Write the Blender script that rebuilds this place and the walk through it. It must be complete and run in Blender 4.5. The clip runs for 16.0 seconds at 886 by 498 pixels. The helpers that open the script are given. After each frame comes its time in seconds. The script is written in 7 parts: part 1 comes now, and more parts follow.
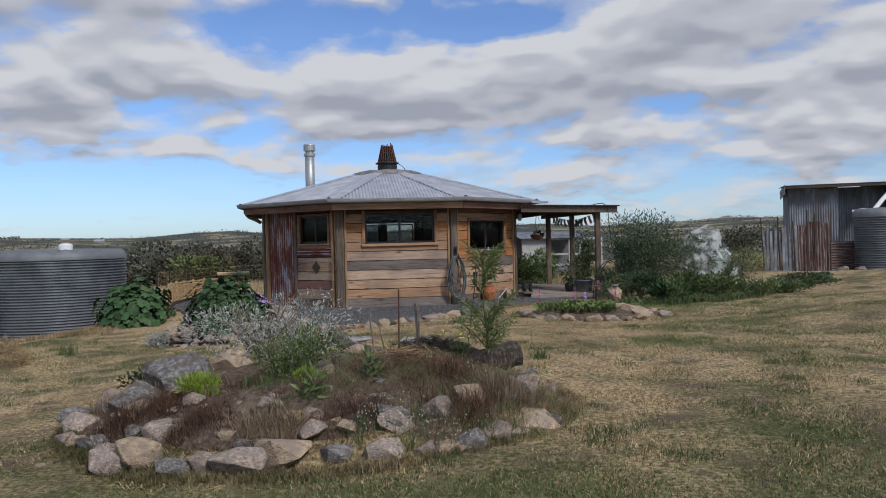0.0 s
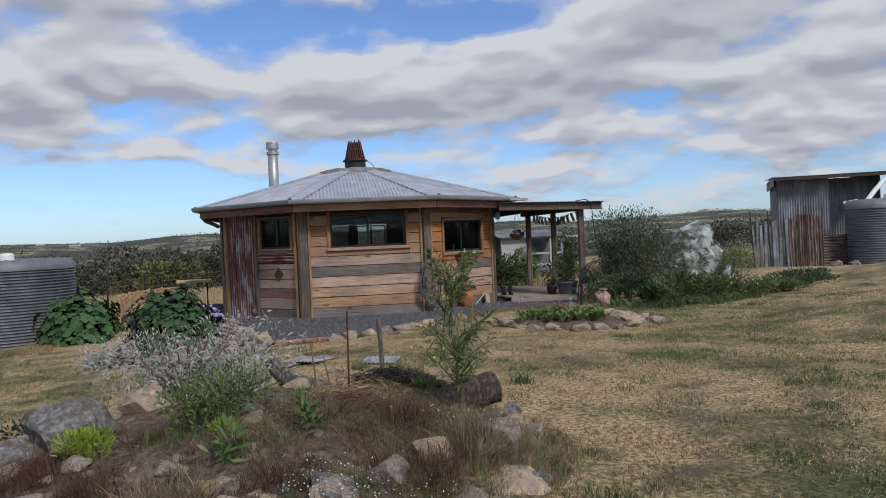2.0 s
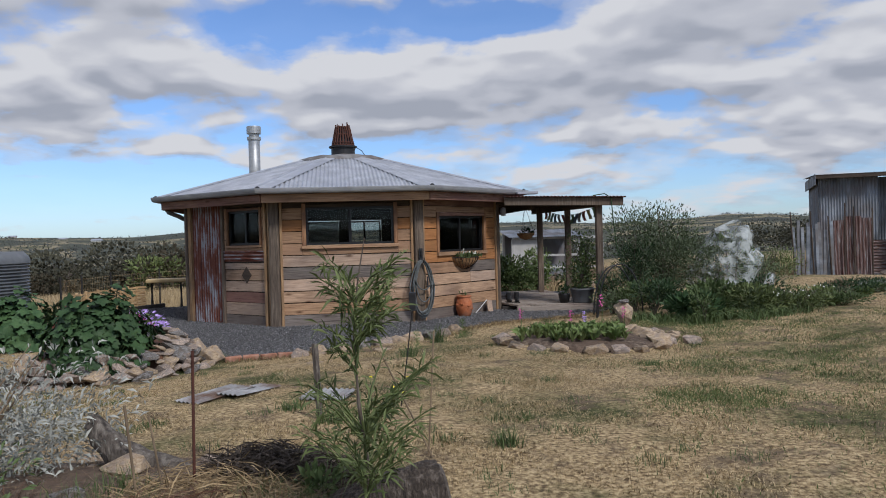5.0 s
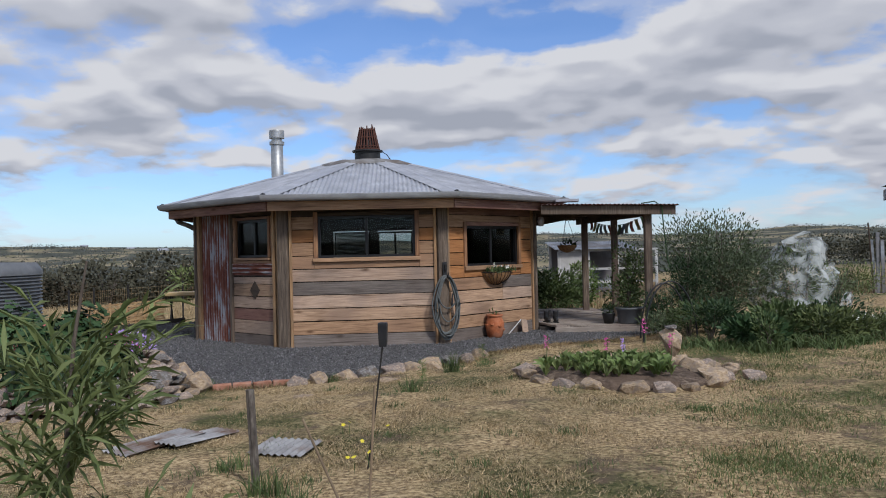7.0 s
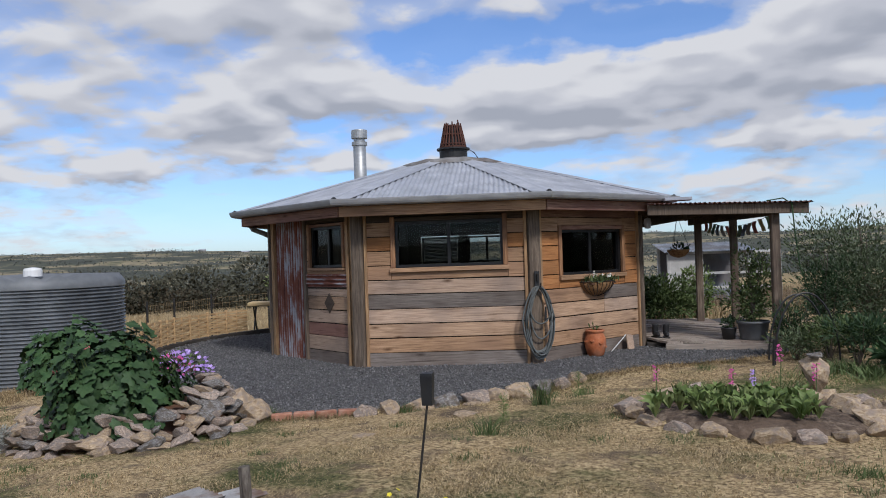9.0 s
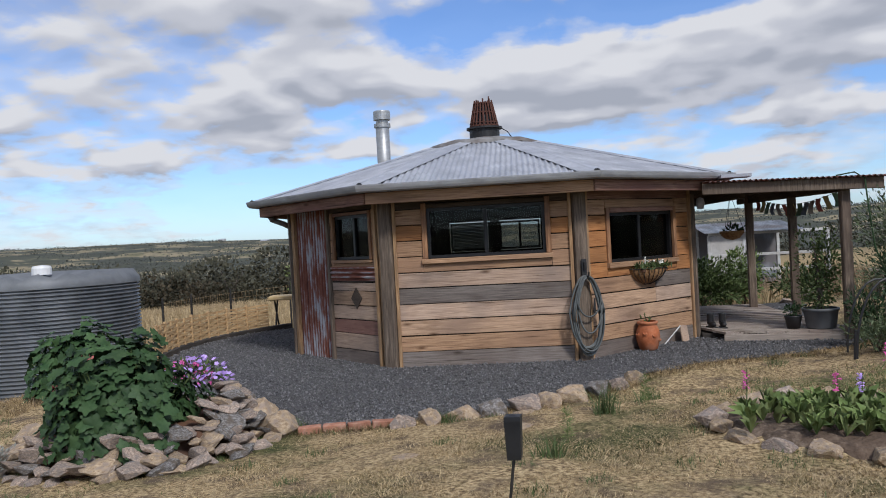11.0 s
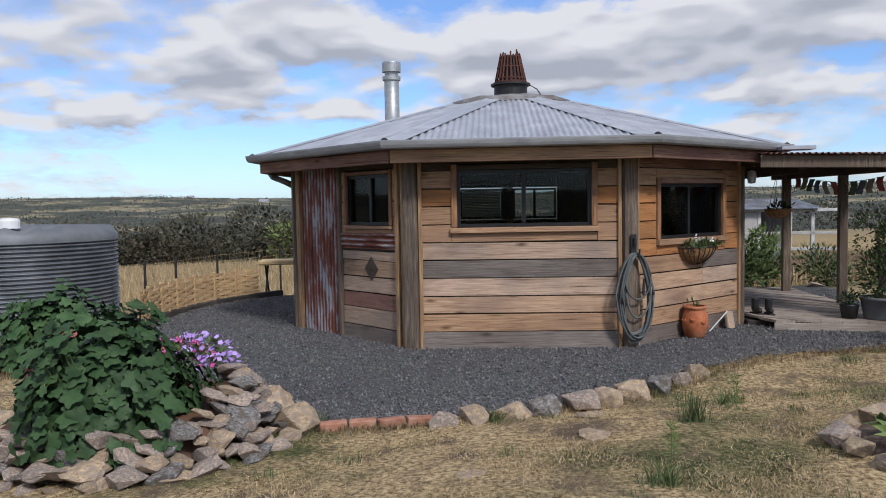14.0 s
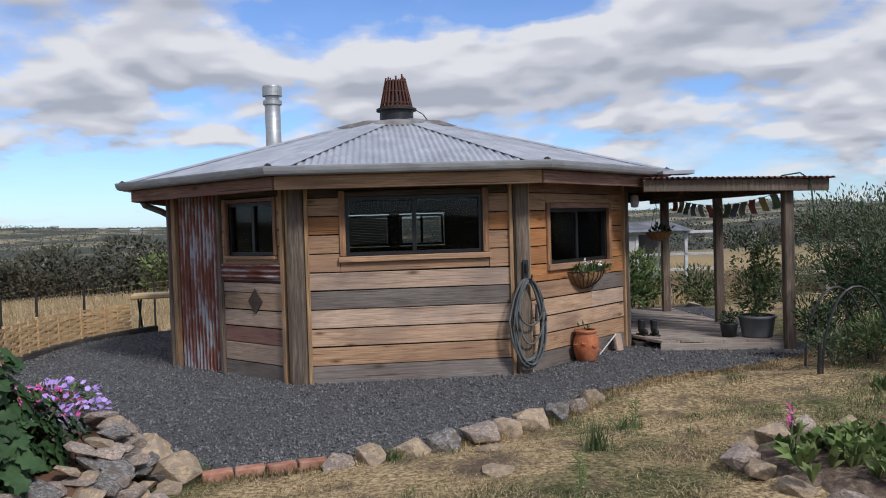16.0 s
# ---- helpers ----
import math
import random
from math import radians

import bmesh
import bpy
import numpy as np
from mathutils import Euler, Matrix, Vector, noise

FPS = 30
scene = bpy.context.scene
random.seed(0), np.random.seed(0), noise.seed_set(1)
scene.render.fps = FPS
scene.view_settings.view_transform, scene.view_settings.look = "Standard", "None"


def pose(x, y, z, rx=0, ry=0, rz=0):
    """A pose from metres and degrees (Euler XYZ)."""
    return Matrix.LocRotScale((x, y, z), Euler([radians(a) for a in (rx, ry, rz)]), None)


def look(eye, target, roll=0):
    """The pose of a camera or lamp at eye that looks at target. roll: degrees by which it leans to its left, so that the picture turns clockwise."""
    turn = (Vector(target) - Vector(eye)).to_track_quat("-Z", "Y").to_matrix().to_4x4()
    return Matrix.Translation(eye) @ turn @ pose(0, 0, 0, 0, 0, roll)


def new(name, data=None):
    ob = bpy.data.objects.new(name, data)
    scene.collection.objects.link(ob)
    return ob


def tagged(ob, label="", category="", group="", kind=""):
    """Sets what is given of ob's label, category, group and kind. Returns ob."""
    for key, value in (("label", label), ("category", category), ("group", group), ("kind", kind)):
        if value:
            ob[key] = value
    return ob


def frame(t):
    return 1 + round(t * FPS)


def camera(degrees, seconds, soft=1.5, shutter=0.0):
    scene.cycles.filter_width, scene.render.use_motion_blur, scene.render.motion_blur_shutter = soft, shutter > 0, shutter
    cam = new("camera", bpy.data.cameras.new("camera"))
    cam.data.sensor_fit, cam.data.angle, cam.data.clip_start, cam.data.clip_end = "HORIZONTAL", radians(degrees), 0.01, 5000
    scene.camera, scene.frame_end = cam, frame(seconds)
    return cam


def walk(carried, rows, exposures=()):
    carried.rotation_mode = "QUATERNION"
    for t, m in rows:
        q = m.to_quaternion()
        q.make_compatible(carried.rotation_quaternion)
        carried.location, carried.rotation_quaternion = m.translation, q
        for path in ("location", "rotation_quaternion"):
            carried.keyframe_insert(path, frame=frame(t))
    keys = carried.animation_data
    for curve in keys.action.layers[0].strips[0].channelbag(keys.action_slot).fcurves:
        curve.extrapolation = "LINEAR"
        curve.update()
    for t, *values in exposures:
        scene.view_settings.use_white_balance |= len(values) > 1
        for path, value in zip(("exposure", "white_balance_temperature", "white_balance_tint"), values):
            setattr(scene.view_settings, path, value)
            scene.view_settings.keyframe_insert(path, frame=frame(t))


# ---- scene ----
cam = camera(57.7, 16.0, soft=1.0)
METRES, EYE, TILT, LEAN, TURN = 10.0, 1.6, 0.0, 0.0, 0.0
ROWS = [
    (0.0, 0.0, 0.0, 0.0, -0.01, -0.6, 1.33),
    (0.5, -0.0003, 0.0295, 0.0029, -2.01, -0.28, 2.21),
    (1.0, 0.0079, 0.0646, 0.0041, -2.31, -0.35, 1.69),
    (1.5, 0.0122, 0.0997, 0.0034, -1.13, -0.65, 1.88),
    (2.0, 0.0166, 0.1371, 0.0071, -1.44, -0.76, 2.42),
    (2.5, 0.0285, 0.176, 0.0052, -0.74, -0.3, 1.83),
    (3.0, 0.0384, 0.2155, 0.0046, 0.81, -0.23, 1.24),
    (3.5, 0.0452, 0.2553, 0.0076, -0.31, -0.38, 1.49),
    (6.0, 0.0889, 0.459, -0.0005, 0.44, -0.78, 1.99),
    (6.5, 0.1032, 0.4965, 0.0006, 1.23, -0.31, 2.3),
    (7.0, 0.1196, 0.5342, 0.0039, 4.04, 0.14, 1.3),
    (7.5, 0.1265, 0.577, 0.0046, 5.74, 0.21, 1.08),
    (8.0, 0.1348, 0.6195, 0.0054, 7.14, 0.14, 0.87),
    (8.5, 0.1332, 0.6522, 0.0099, 10.21, 0.34, 0.77),
    (11.0, 0.0839, 0.776, 0.0214, 12.76, -0.65, 3.17),
    (11.5, 0.0692, 0.7996, 0.02, 13.03, -1.33, 1.19),
    (12.0, 0.052, 0.8195, 0.0215, 11.76, -1.63, 0.58),
    (12.5, 0.0273, 0.838, 0.0251, 9.59, -1.66, 3.4),
    (13.0, 0.012, 0.8571, 0.0232, 8.76, -1.42, 3.62),
    (13.5, 0.0006, 0.8756, 0.0237, 9.75, -1.35, 1.9),
    (14.0, -0.0149, 0.8851, 0.0247, 10.71, -3.16, 1.01),
    (14.5, -0.0304, 0.8921, 0.0301, 8.49, -0.46, 1.9),
    (15.0, -0.0362, 0.8989, 0.0285, 5.01, 0.83, 1.64),
    (15.5, -0.0331, 0.9089, 0.0273, 3.87, -0.79, 1.14),
    (16.0, -0.0276, 0.9137, 0.0263, 2.32, -1.51, 1.81),
]
walk(cam, [(t, pose(0, 0, EYE, TILT, LEAN, TURN) @ pose(METRES * x, METRES * y, METRES * z, 90 + pitch, roll, yaw)) for t, x, y, z, yaw, pitch, roll in ROWS],
     [(0, 0.28, 6200, 11), (3.5, 0.34, 6200, 11), (8, 0.4, 6200, 11), (12.5, 0.5, 6200, 11), (14, 0.56, 6200, 11), (14.5, 0.64, 6200, 11), (15, 0.4, 6200, 11), (15.5, 0.45, 6200, 11), (16, 0.54, 6200, 11)])

# ---- light ----
SUN_EL, SUN_AZ = 43.0, 143.0      # degrees; azimuth clockwise from +y
world = bpy.data.worlds.new("sky")
scene.world = world
world.use_nodes = True
wt = world.node_tree
wt.nodes.clear()


def wmath(op, a, b=None):
    n = wt.nodes.new("ShaderNodeMath")
    n.operation = op
    for i, v in enumerate((a, b)):
        if v is None:
            continue
        if isinstance(v, (int, float)):
            n.inputs[i].default_value = v
        else:
            wt.links.new(v, n.inputs[i])
    return n.outputs[0]


w_out = wt.nodes.new("ShaderNodeOutputWorld")
w_bg = wt.nodes.new("ShaderNodeBackground")
w_bg.inputs[1].default_value = 0.1
w_sky = wt.nodes.new("ShaderNodeTexSky")
w_sky.sky_type = 'NISHITA'
w_sky.sun_disc = False
w_sky.sun_elevation = radians(SUN_EL)
w_sky.sun_rotation = radians(SUN_AZ)
w_sky.altitude = 800
w_tc = wt.nodes.new("ShaderNodeTexCoord")
w_sep = wt.nodes.new("ShaderNodeSeparateXYZ")
wt.links.new(w_tc.outputs["Generated"], w_sep.inputs[0])
w_warp = wt.nodes.new("ShaderNodeTexNoise")
w_warp.inputs["Scale"].default_value, w_warp.inputs["Detail"].default_value = 9.0, 5.0
wt.links.new(w_tc.outputs["Generated"], w_warp.inputs["Vector"])
w_wsep = wt.nodes.new("ShaderNodeSeparateColor")
wt.links.new(w_warp.outputs["Color"], w_wsep.inputs[0])
w_az = wmath('MULTIPLY', wmath('ARCTAN2', w_sep.outputs[0], w_sep.outputs[1]), 57.2958)
w_el = wmath('MULTIPLY', wmath('ARCSINE', w_sep.outputs[2]), 57.2958)

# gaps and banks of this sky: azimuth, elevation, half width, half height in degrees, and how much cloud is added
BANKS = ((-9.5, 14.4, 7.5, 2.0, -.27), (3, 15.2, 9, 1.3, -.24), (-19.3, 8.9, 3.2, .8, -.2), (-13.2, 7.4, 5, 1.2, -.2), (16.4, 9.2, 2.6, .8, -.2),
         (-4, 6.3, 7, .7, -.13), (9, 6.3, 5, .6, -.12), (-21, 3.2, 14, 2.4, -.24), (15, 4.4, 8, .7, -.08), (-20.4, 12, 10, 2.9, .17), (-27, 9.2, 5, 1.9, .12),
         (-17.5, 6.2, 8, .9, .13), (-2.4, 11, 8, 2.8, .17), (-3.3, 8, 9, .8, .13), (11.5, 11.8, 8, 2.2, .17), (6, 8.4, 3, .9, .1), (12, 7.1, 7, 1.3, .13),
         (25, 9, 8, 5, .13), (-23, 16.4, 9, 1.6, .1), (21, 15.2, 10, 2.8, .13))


def density(lift, fine):
    """How thick the cloud is, lift degrees above the point looked at: billows in perspective, and the banks; fine: 1 with small wisps, 0 smooth."""
    h = wmath('ADD', wmath('MAXIMUM', w_sep.outputs[2], 0.0), 0.22 + math.sin(radians(lift)))
    c = wt.nodes.new("ShaderNodeCombineXYZ")
    wt.links.new(wmath('DIVIDE', w_sep.outputs[0], h), c.inputs[0])
    wt.links.new(wmath('DIVIDE', w_sep.outputs[1], h), c.inputs[1])
    c.inputs[2].default_value = 7.4
    total = None
    for size, detail, k in ((2.6, 6.0 * fine + 1, .6), (6.0, 6.0 * fine + 1, .42)):
        n = wt.nodes.new("ShaderNodeTexNoise")
        n.inputs["Scale"].default_value, n.inputs["Detail"].default_value = size, detail
        n.inputs["Roughness"].default_value, n.inputs["Distortion"].default_value = 0.52, 0.25
        wt.links.new(c.outputs[0], n.inputs["Vector"])
        part_ = wmath('MULTIPLY', wmath('SUBTRACT', n.outputs["Fac"], 0.5), k)
        total = part_ if total is None else wmath('ADD', total, part_)
    p = wt.nodes.new("ShaderNodeCombineXYZ")
    wt.links.new(wmath('ADD', w_az, wmath('MULTIPLY', wmath('SUBTRACT', w_wsep.outputs[0], 0.5), 9.0)), p.inputs[0])
    wt.links.new(wmath('ADD', w_el, wmath('MULTIPLY', wmath('SUBTRACT', w_wsep.outputs[1], 0.5 - lift / 3.0), 3.0)), p.inputs[1])
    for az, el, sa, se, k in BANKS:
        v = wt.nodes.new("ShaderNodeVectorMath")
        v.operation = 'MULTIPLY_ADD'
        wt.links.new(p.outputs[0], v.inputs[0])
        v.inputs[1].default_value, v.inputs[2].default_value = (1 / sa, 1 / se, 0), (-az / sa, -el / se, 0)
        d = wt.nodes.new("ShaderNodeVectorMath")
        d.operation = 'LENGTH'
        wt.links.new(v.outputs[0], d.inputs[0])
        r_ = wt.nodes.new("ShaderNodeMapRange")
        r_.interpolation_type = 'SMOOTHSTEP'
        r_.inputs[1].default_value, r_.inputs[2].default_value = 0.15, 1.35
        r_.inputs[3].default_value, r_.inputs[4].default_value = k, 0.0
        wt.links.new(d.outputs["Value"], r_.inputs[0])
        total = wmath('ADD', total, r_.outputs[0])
    low = wt.nodes.new("ShaderNodeMapRange")
    low.inputs[1].default_value, low.inputs[2].default_value = 0.5, 6.5
    low.inputs[3].default_value, low.inputs[4].default_value = -0.06, 0.03
    wt.links.new(w_el, low.inputs[0])
    return wmath('ADD', wmath('ADD', total, low.outputs[0]), 0.46)


def wramp(fac, stops):
    r = wt.nodes.new("ShaderNodeValToRGB")
    r.color_ramp.interpolation = 'EASE'
    while len(r.color_ramp.elements) < len(stops):
        r.color_ramp.elements.new(0.5)
    for e, (p, c) in zip(r.color_ramp.elements, stops):
        e.position, e.color = p, (*c, 1)
    wt.links.new(fac, r.inputs[0])
    return r.outputs[0]


dens = density(0.0, 1)
cover = wramp(dens, [(0.36, (0.05, 0.05, 0.05)), (0.45, (0.4, 0.4, 0.4)), (0.55, (1, 1, 1))])
lit = wmath('ADD', wmath('MULTIPLY', wmath('SUBTRACT', density(0.0, 0), density(1.1, 0)), 2.0), wmath('MULTIPLY', wmath('SUBTRACT', 0.62, dens), 0.7))
cloud_col = wramp(wmath('ADD', lit, 0.5), [(0.25, (2.8, 2.95, 3.35)), (0.5, (3.9, 3.98, 4.3)), (0.75, (5.15, 5.15, 5.25))])
w_mix = wt.nodes.new("ShaderNodeMix")
w_mix.data_type = 'RGBA'
w_tint = wt.nodes.new("ShaderNodeMix")
w_tint.data_type, w_tint.blend_type = 'RGBA', 'MULTIPLY'
w_tint.inputs[0].default_value = 1.0
wt.links.new(w_sky.outputs[0], w_tint.inputs[6])
w_tint.inputs[7].default_value = (0.66, 0.82, 1.08, 1)
wt.links.new(cover, w_mix.inputs[0])
wt.links.new(w_tint.outputs[2], w_mix.inputs[6])
wt.links.new(cloud_col, w_mix.inputs[7])
wt.links.new(w_mix.outputs[2], w_bg.inputs[0])
wt.links.new(w_bg.outputs[0], w_out.inputs[0])

sun_data = bpy.data.lights.new("sun", 'SUN')
sun_data.energy, sun_data.angle, sun_data.color = 2.0, radians(9), (1.0, 0.96, 0.91)
sun = new("sun", sun_data)
a, e = radians(SUN_AZ), radians(SUN_EL)
sun.matrix_world = look((math.sin(a) * math.cos(e) * 50, math.cos(a) * math.cos(e) * 50, math.sin(e) * 50), (0, 0, 0))

# ---- materials ----


def material(name, colors, scale=8.0, rough=0.8, metal=0.0, stretch=(1, 1, 1), detail=6.0, bump=0.3, bump_scale=None,
             vary=0.0, big=None, big_scale=0.6, spec=0.4, coords="Object", bump_dist=0.01, contrast=(0.3, 0.7), trans=0.0):
    """Two-scale noise colours: a ramp of colours by fine noise, mixed with big-stain colour by coarse noise, varied per object."""
    m = bpy.data.materials.new(name)
    m.use_nodes = True
    t = m.node_tree
    b = t.nodes["Principled BSDF"]
    b.inputs["Roughness"].default_value = rough
    b.inputs["Metallic"].default_value = metal
    b.inputs["Specular IOR Level"].default_value = spec
    tc = t.nodes.new("ShaderNodeTexCoord")
    mp = t.nodes.new("ShaderNodeMapping")
    mp.inputs["Scale"].default_value = stretch
    if coords == "World":
        g = t.nodes.new("ShaderNodeNewGeometry")
        src = g.outputs["Position"]
    else:
        src = tc.outputs["Object"]
    info = t.nodes.new("ShaderNodeObjectInfo")
    add = t.nodes.new("ShaderNodeVectorMath")
    add.operation = 'ADD'
    cmb = t.nodes.new("ShaderNodeMath")
    cmb.operation = 'MULTIPLY'
    cmb.inputs[1].default_value = 0.0 if coords == "World" else 37.0
    t.links.new(info.outputs["Random"], cmb.inputs[0])
    t.links.new(src, add.inputs[0])
    t.links.new(cmb.outputs[0], add.inputs[1])
    t.links.new(add.outputs[0], mp.inputs[0])
    n1 = t.nodes.new("ShaderNodeTexNoise")
    n1.inputs["Scale"].default_value = scale
    n1.inputs["Detail"].default_value = detail
    n1.inputs["Roughness"].default_value = 0.62
    t.links.new(mp.outputs[0], n1.inputs["Vector"])
    r = t.nodes.new("ShaderNodeValToRGB")
    while len(r.color_ramp.elements) < len(colors):
        r.color_ramp.elements.new(0.5)
    for i, c in enumerate(colors):
        el = r.color_ramp.elements[i]
        el.position = contrast[0] + (contrast[1] - contrast[0]) * i / max(1, len(colors) - 1)
        el.color = (*c, 1)
    t.links.new(n1.outputs["Fac"], r.inputs[0])
    col = r.outputs[0]
    if big:
        n2 = t.nodes.new("ShaderNodeTexNoise")
        n2.inputs["Scale"].default_value = big_scale
        n2.inputs["Detail"].default_value = 4.0
        t.links.new(add.outputs[0], n2.inputs["Vector"])
        r2 = t.nodes.new("ShaderNodeValToRGB")
        r2.color_ramp.elements[0].position, r2.color_ramp.elements[1].position = 0.45, 0.62
        t.links.new(n2.outputs["Fac"], r2.inputs[0])
        mx = t.nodes.new("ShaderNodeMix")
        mx.data_type = 'RGBA'
        t.links.new(r2.outputs[0], mx.inputs[0])
        t.links.new(col, mx.inputs[6])
        mx.inputs[7].default_value = (*big, 1)
        # keep the fine grain inside the stain
        ml = t.nodes.new("ShaderNodeMix")
        ml.data_type, ml.blend_type = 'RGBA', 'OVERLAY'
        ml.inputs[0].default_value = 0.35
        t.links.new(mx.outputs[2], ml.inputs[6])
        t.links.new(n1.outputs["Fac"], ml.inputs[7])
        col = ml.outputs[2]
    if vary:
        g2 = t.nodes.new("ShaderNodeNewGeometry")
        sm = t.nodes.new("ShaderNodeMath")
        sm.operation = 'ADD'
        t.links.new(g2.outputs["Random Per Island"], sm.inputs[0])
        t.links.new(info.outputs["Random"], sm.inputs[1])
        mr = t.nodes.new("ShaderNodeMapRange")
        mr.inputs[1].default_value, mr.inputs[2].default_value = 0.0, 2.0
        mr.inputs[3].default_value, mr.inputs[4].default_value = 1 - vary, 1 + vary
        t.links.new(sm.outputs[0], mr.inputs[0])
        hv = t.nodes.new("ShaderNodeHueSaturation")
        t.links.new(mr.outputs[0], hv.inputs["Value"])
        t.links.new(col, hv.inputs["Color"])
        col = hv.outputs[0]
    t.links.new(col, b.inputs["Base Color"])
    if bump:
        n3 = t.nodes.new("ShaderNodeTexNoise")
        n3.inputs["Scale"].default_value = bump_scale or scale * 2
        n3.inputs["Detail"].default_value = 5.0
        t.links.new(mp.outputs[0], n3.inputs["Vector"])
        bp = t.nodes.new("ShaderNodeBump")
        bp.inputs["Strength"].default_value = bump
        bp.inputs["Distance"].default_value = bump_dist
        t.links.new(n3.outputs["Fac"], bp.inputs["Height"])
        t.links.new(bp.outputs[0], b.inputs["Normal"])
    if trans:
        b.inputs["Subsurface Weight"].default_value = trans
        b.inputs["Subsurface Radius"].default_value = (0.02, 0.02, 0.01)
    return m


def plank_material(name, c1, c2, c3, stain):
    """Sawn board: long grain, a few knots, dark drying checks and weather stains."""
    m = material(name, [c1, c2, c3], scale=4.0, stretch=(0.8, 20, 20), rough=0.85, bump=0.6, bump_scale=6, vary=0.3, big=stain, big_scale=0.9, bump_dist=0.008, detail=9, contrast=(0.2, 0.8))
    t = m.node_tree
    b = t.nodes["Principled BSDF"]
    col = b.inputs["Base Color"].links[0].from_socket
    mp = t.nodes["Mapping"]
    add = mp.inputs[0].links[0].from_socket

    def darker(vec_scale, node_scale, lo, hi, amount, kind):
        nonlocal col
        k = t.nodes.new("ShaderNodeMapping")
        k.inputs["Scale"].default_value = vec_scale
        t.links.new(add, k.inputs[0])
        n = t.nodes.new("ShaderNodeTexVoronoi" if kind == "knot" else "ShaderNodeTexNoise")
        n.inputs["Scale"].default_value = node_scale
        if kind != "knot":
            n.inputs["Detail"].default_value = 3.0
        t.links.new(k.outputs[0], n.inputs["Vector"])
        r = t.nodes.new("ShaderNodeMapRange")
        r.inputs[1].default_value, r.inputs[2].default_value = lo, hi
        r.inputs[3].default_value, r.inputs[4].default_value = amount, 0.0
        t.links.new(n.outputs["Distance" if kind == "knot" else "Fac"], r.inputs[0])
        x = t.nodes.new("ShaderNodeMix")
        x.data_type, x.blend_type = 'RGBA', 'MULTIPLY'
        t.links.new(r.outputs[0], x.inputs[0])
        t.links.new(col, x.inputs[6])
        x.inputs[7].default_value = (0.22, 0.16, 0.11, 1)
        col = x.outputs[2]

    darker((1.3, 4.2, 4.2), 1.3, 0.03, 0.17, 0.9, "knot")
    darker((0.6, 30, 30), 2.0, 0.30, 0.36, 0.75, "check")
    darker((0.8, 1.6, 6.0), 2.4, 0.33, 0.46, 0.35, "stain")
    t.links.new(col, b.inputs["Base Color"])
    return m


M = {}
M["tan"] = plank_material("weathered_tan_wood", (0.231, 0.138, 0.084), (0.392, 0.256, 0.162), (0.495, 0.342, 0.224), (0.276, 0.182, 0.123))
M["pale"] = plank_material("pale_grey_tan_wood", (0.276, 0.182, 0.123), (0.427, 0.299, 0.213), (0.531, 0.396, 0.291), (0.288, 0.214, 0.167))
M["gold"] = plank_material("golden_brown_wood", (0.213, 0.12, 0.063), (0.363, 0.218, 0.124), (0.459, 0.297, 0.176), (0.288, 0.172, 0.104))
M["orange"] = plank_material("oiled_orange_wood", (0.254, 0.098, 0.033), (0.403, 0.176, 0.062), (0.488, 0.244, 0.095), (0.276, 0.127, 0.048))
M["grey"] = plank_material("weathered_grey_wood", (0.100, 0.080, 0.068), (0.180, 0.151, 0.131), (0.260, 0.222, 0.194), (0.130, 0.101, 0.084))
M["red"] = plank_material("reddish_brown_wood", (0.140, 0.071, 0.050), (0.260, 0.141, 0.100), (0.380, 0.252, 0.179), (0.200, 0.101, 0.078))
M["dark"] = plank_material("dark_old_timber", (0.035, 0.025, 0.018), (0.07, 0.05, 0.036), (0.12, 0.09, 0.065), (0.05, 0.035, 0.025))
M["postwood"] = material("upright_grey_brown_post", [(0.07, 0.05, 0.036), (0.13, 0.098, 0.072), (0.2, 0.155, 0.115)], scale=5, stretch=(9, 9, 0.7), rough=0.85, bump=0.5, vary=0.2, big=(0.11, 0.08, 0.06), big_scale=1.5)
M["trimwood"] = material("upright_trim_wood", [(0.2, 0.11, 0.05), (0.34, 0.2, 0.1), (0.42, 0.28, 0.15)], scale=5, stretch=(9, 9, 0.7), rough=0.8, bump=0.4, vary=0.2, big=(0.25, 0.16, 0.09), big_scale=1.5)
M["oiled"] = material("oiled_reddish_trim", [(0.13, 0.06, 0.03), (0.25, 0.125, 0.06), (0.33, 0.18, 0.09)], scale=5, stretch=(9, 9, 0.7), rough=0.7, bump=0.4, vary=0.25, big=(0.16, 0.085, 0.05), big_scale=2)
M["rust"] = material("rusted_corrugated_iron", [(0.07, 0.02, 0.013), (0.15, 0.042, 0.025), (0.19, 0.07, 0.045), (0.33, 0.32, 0.33)], scale=4.5, stretch=(5, 5, 0.55), rough=0.75, metal=0.1, bump=0.25, vary=0.12, contrast=(0.3, 0.62), detail=7)


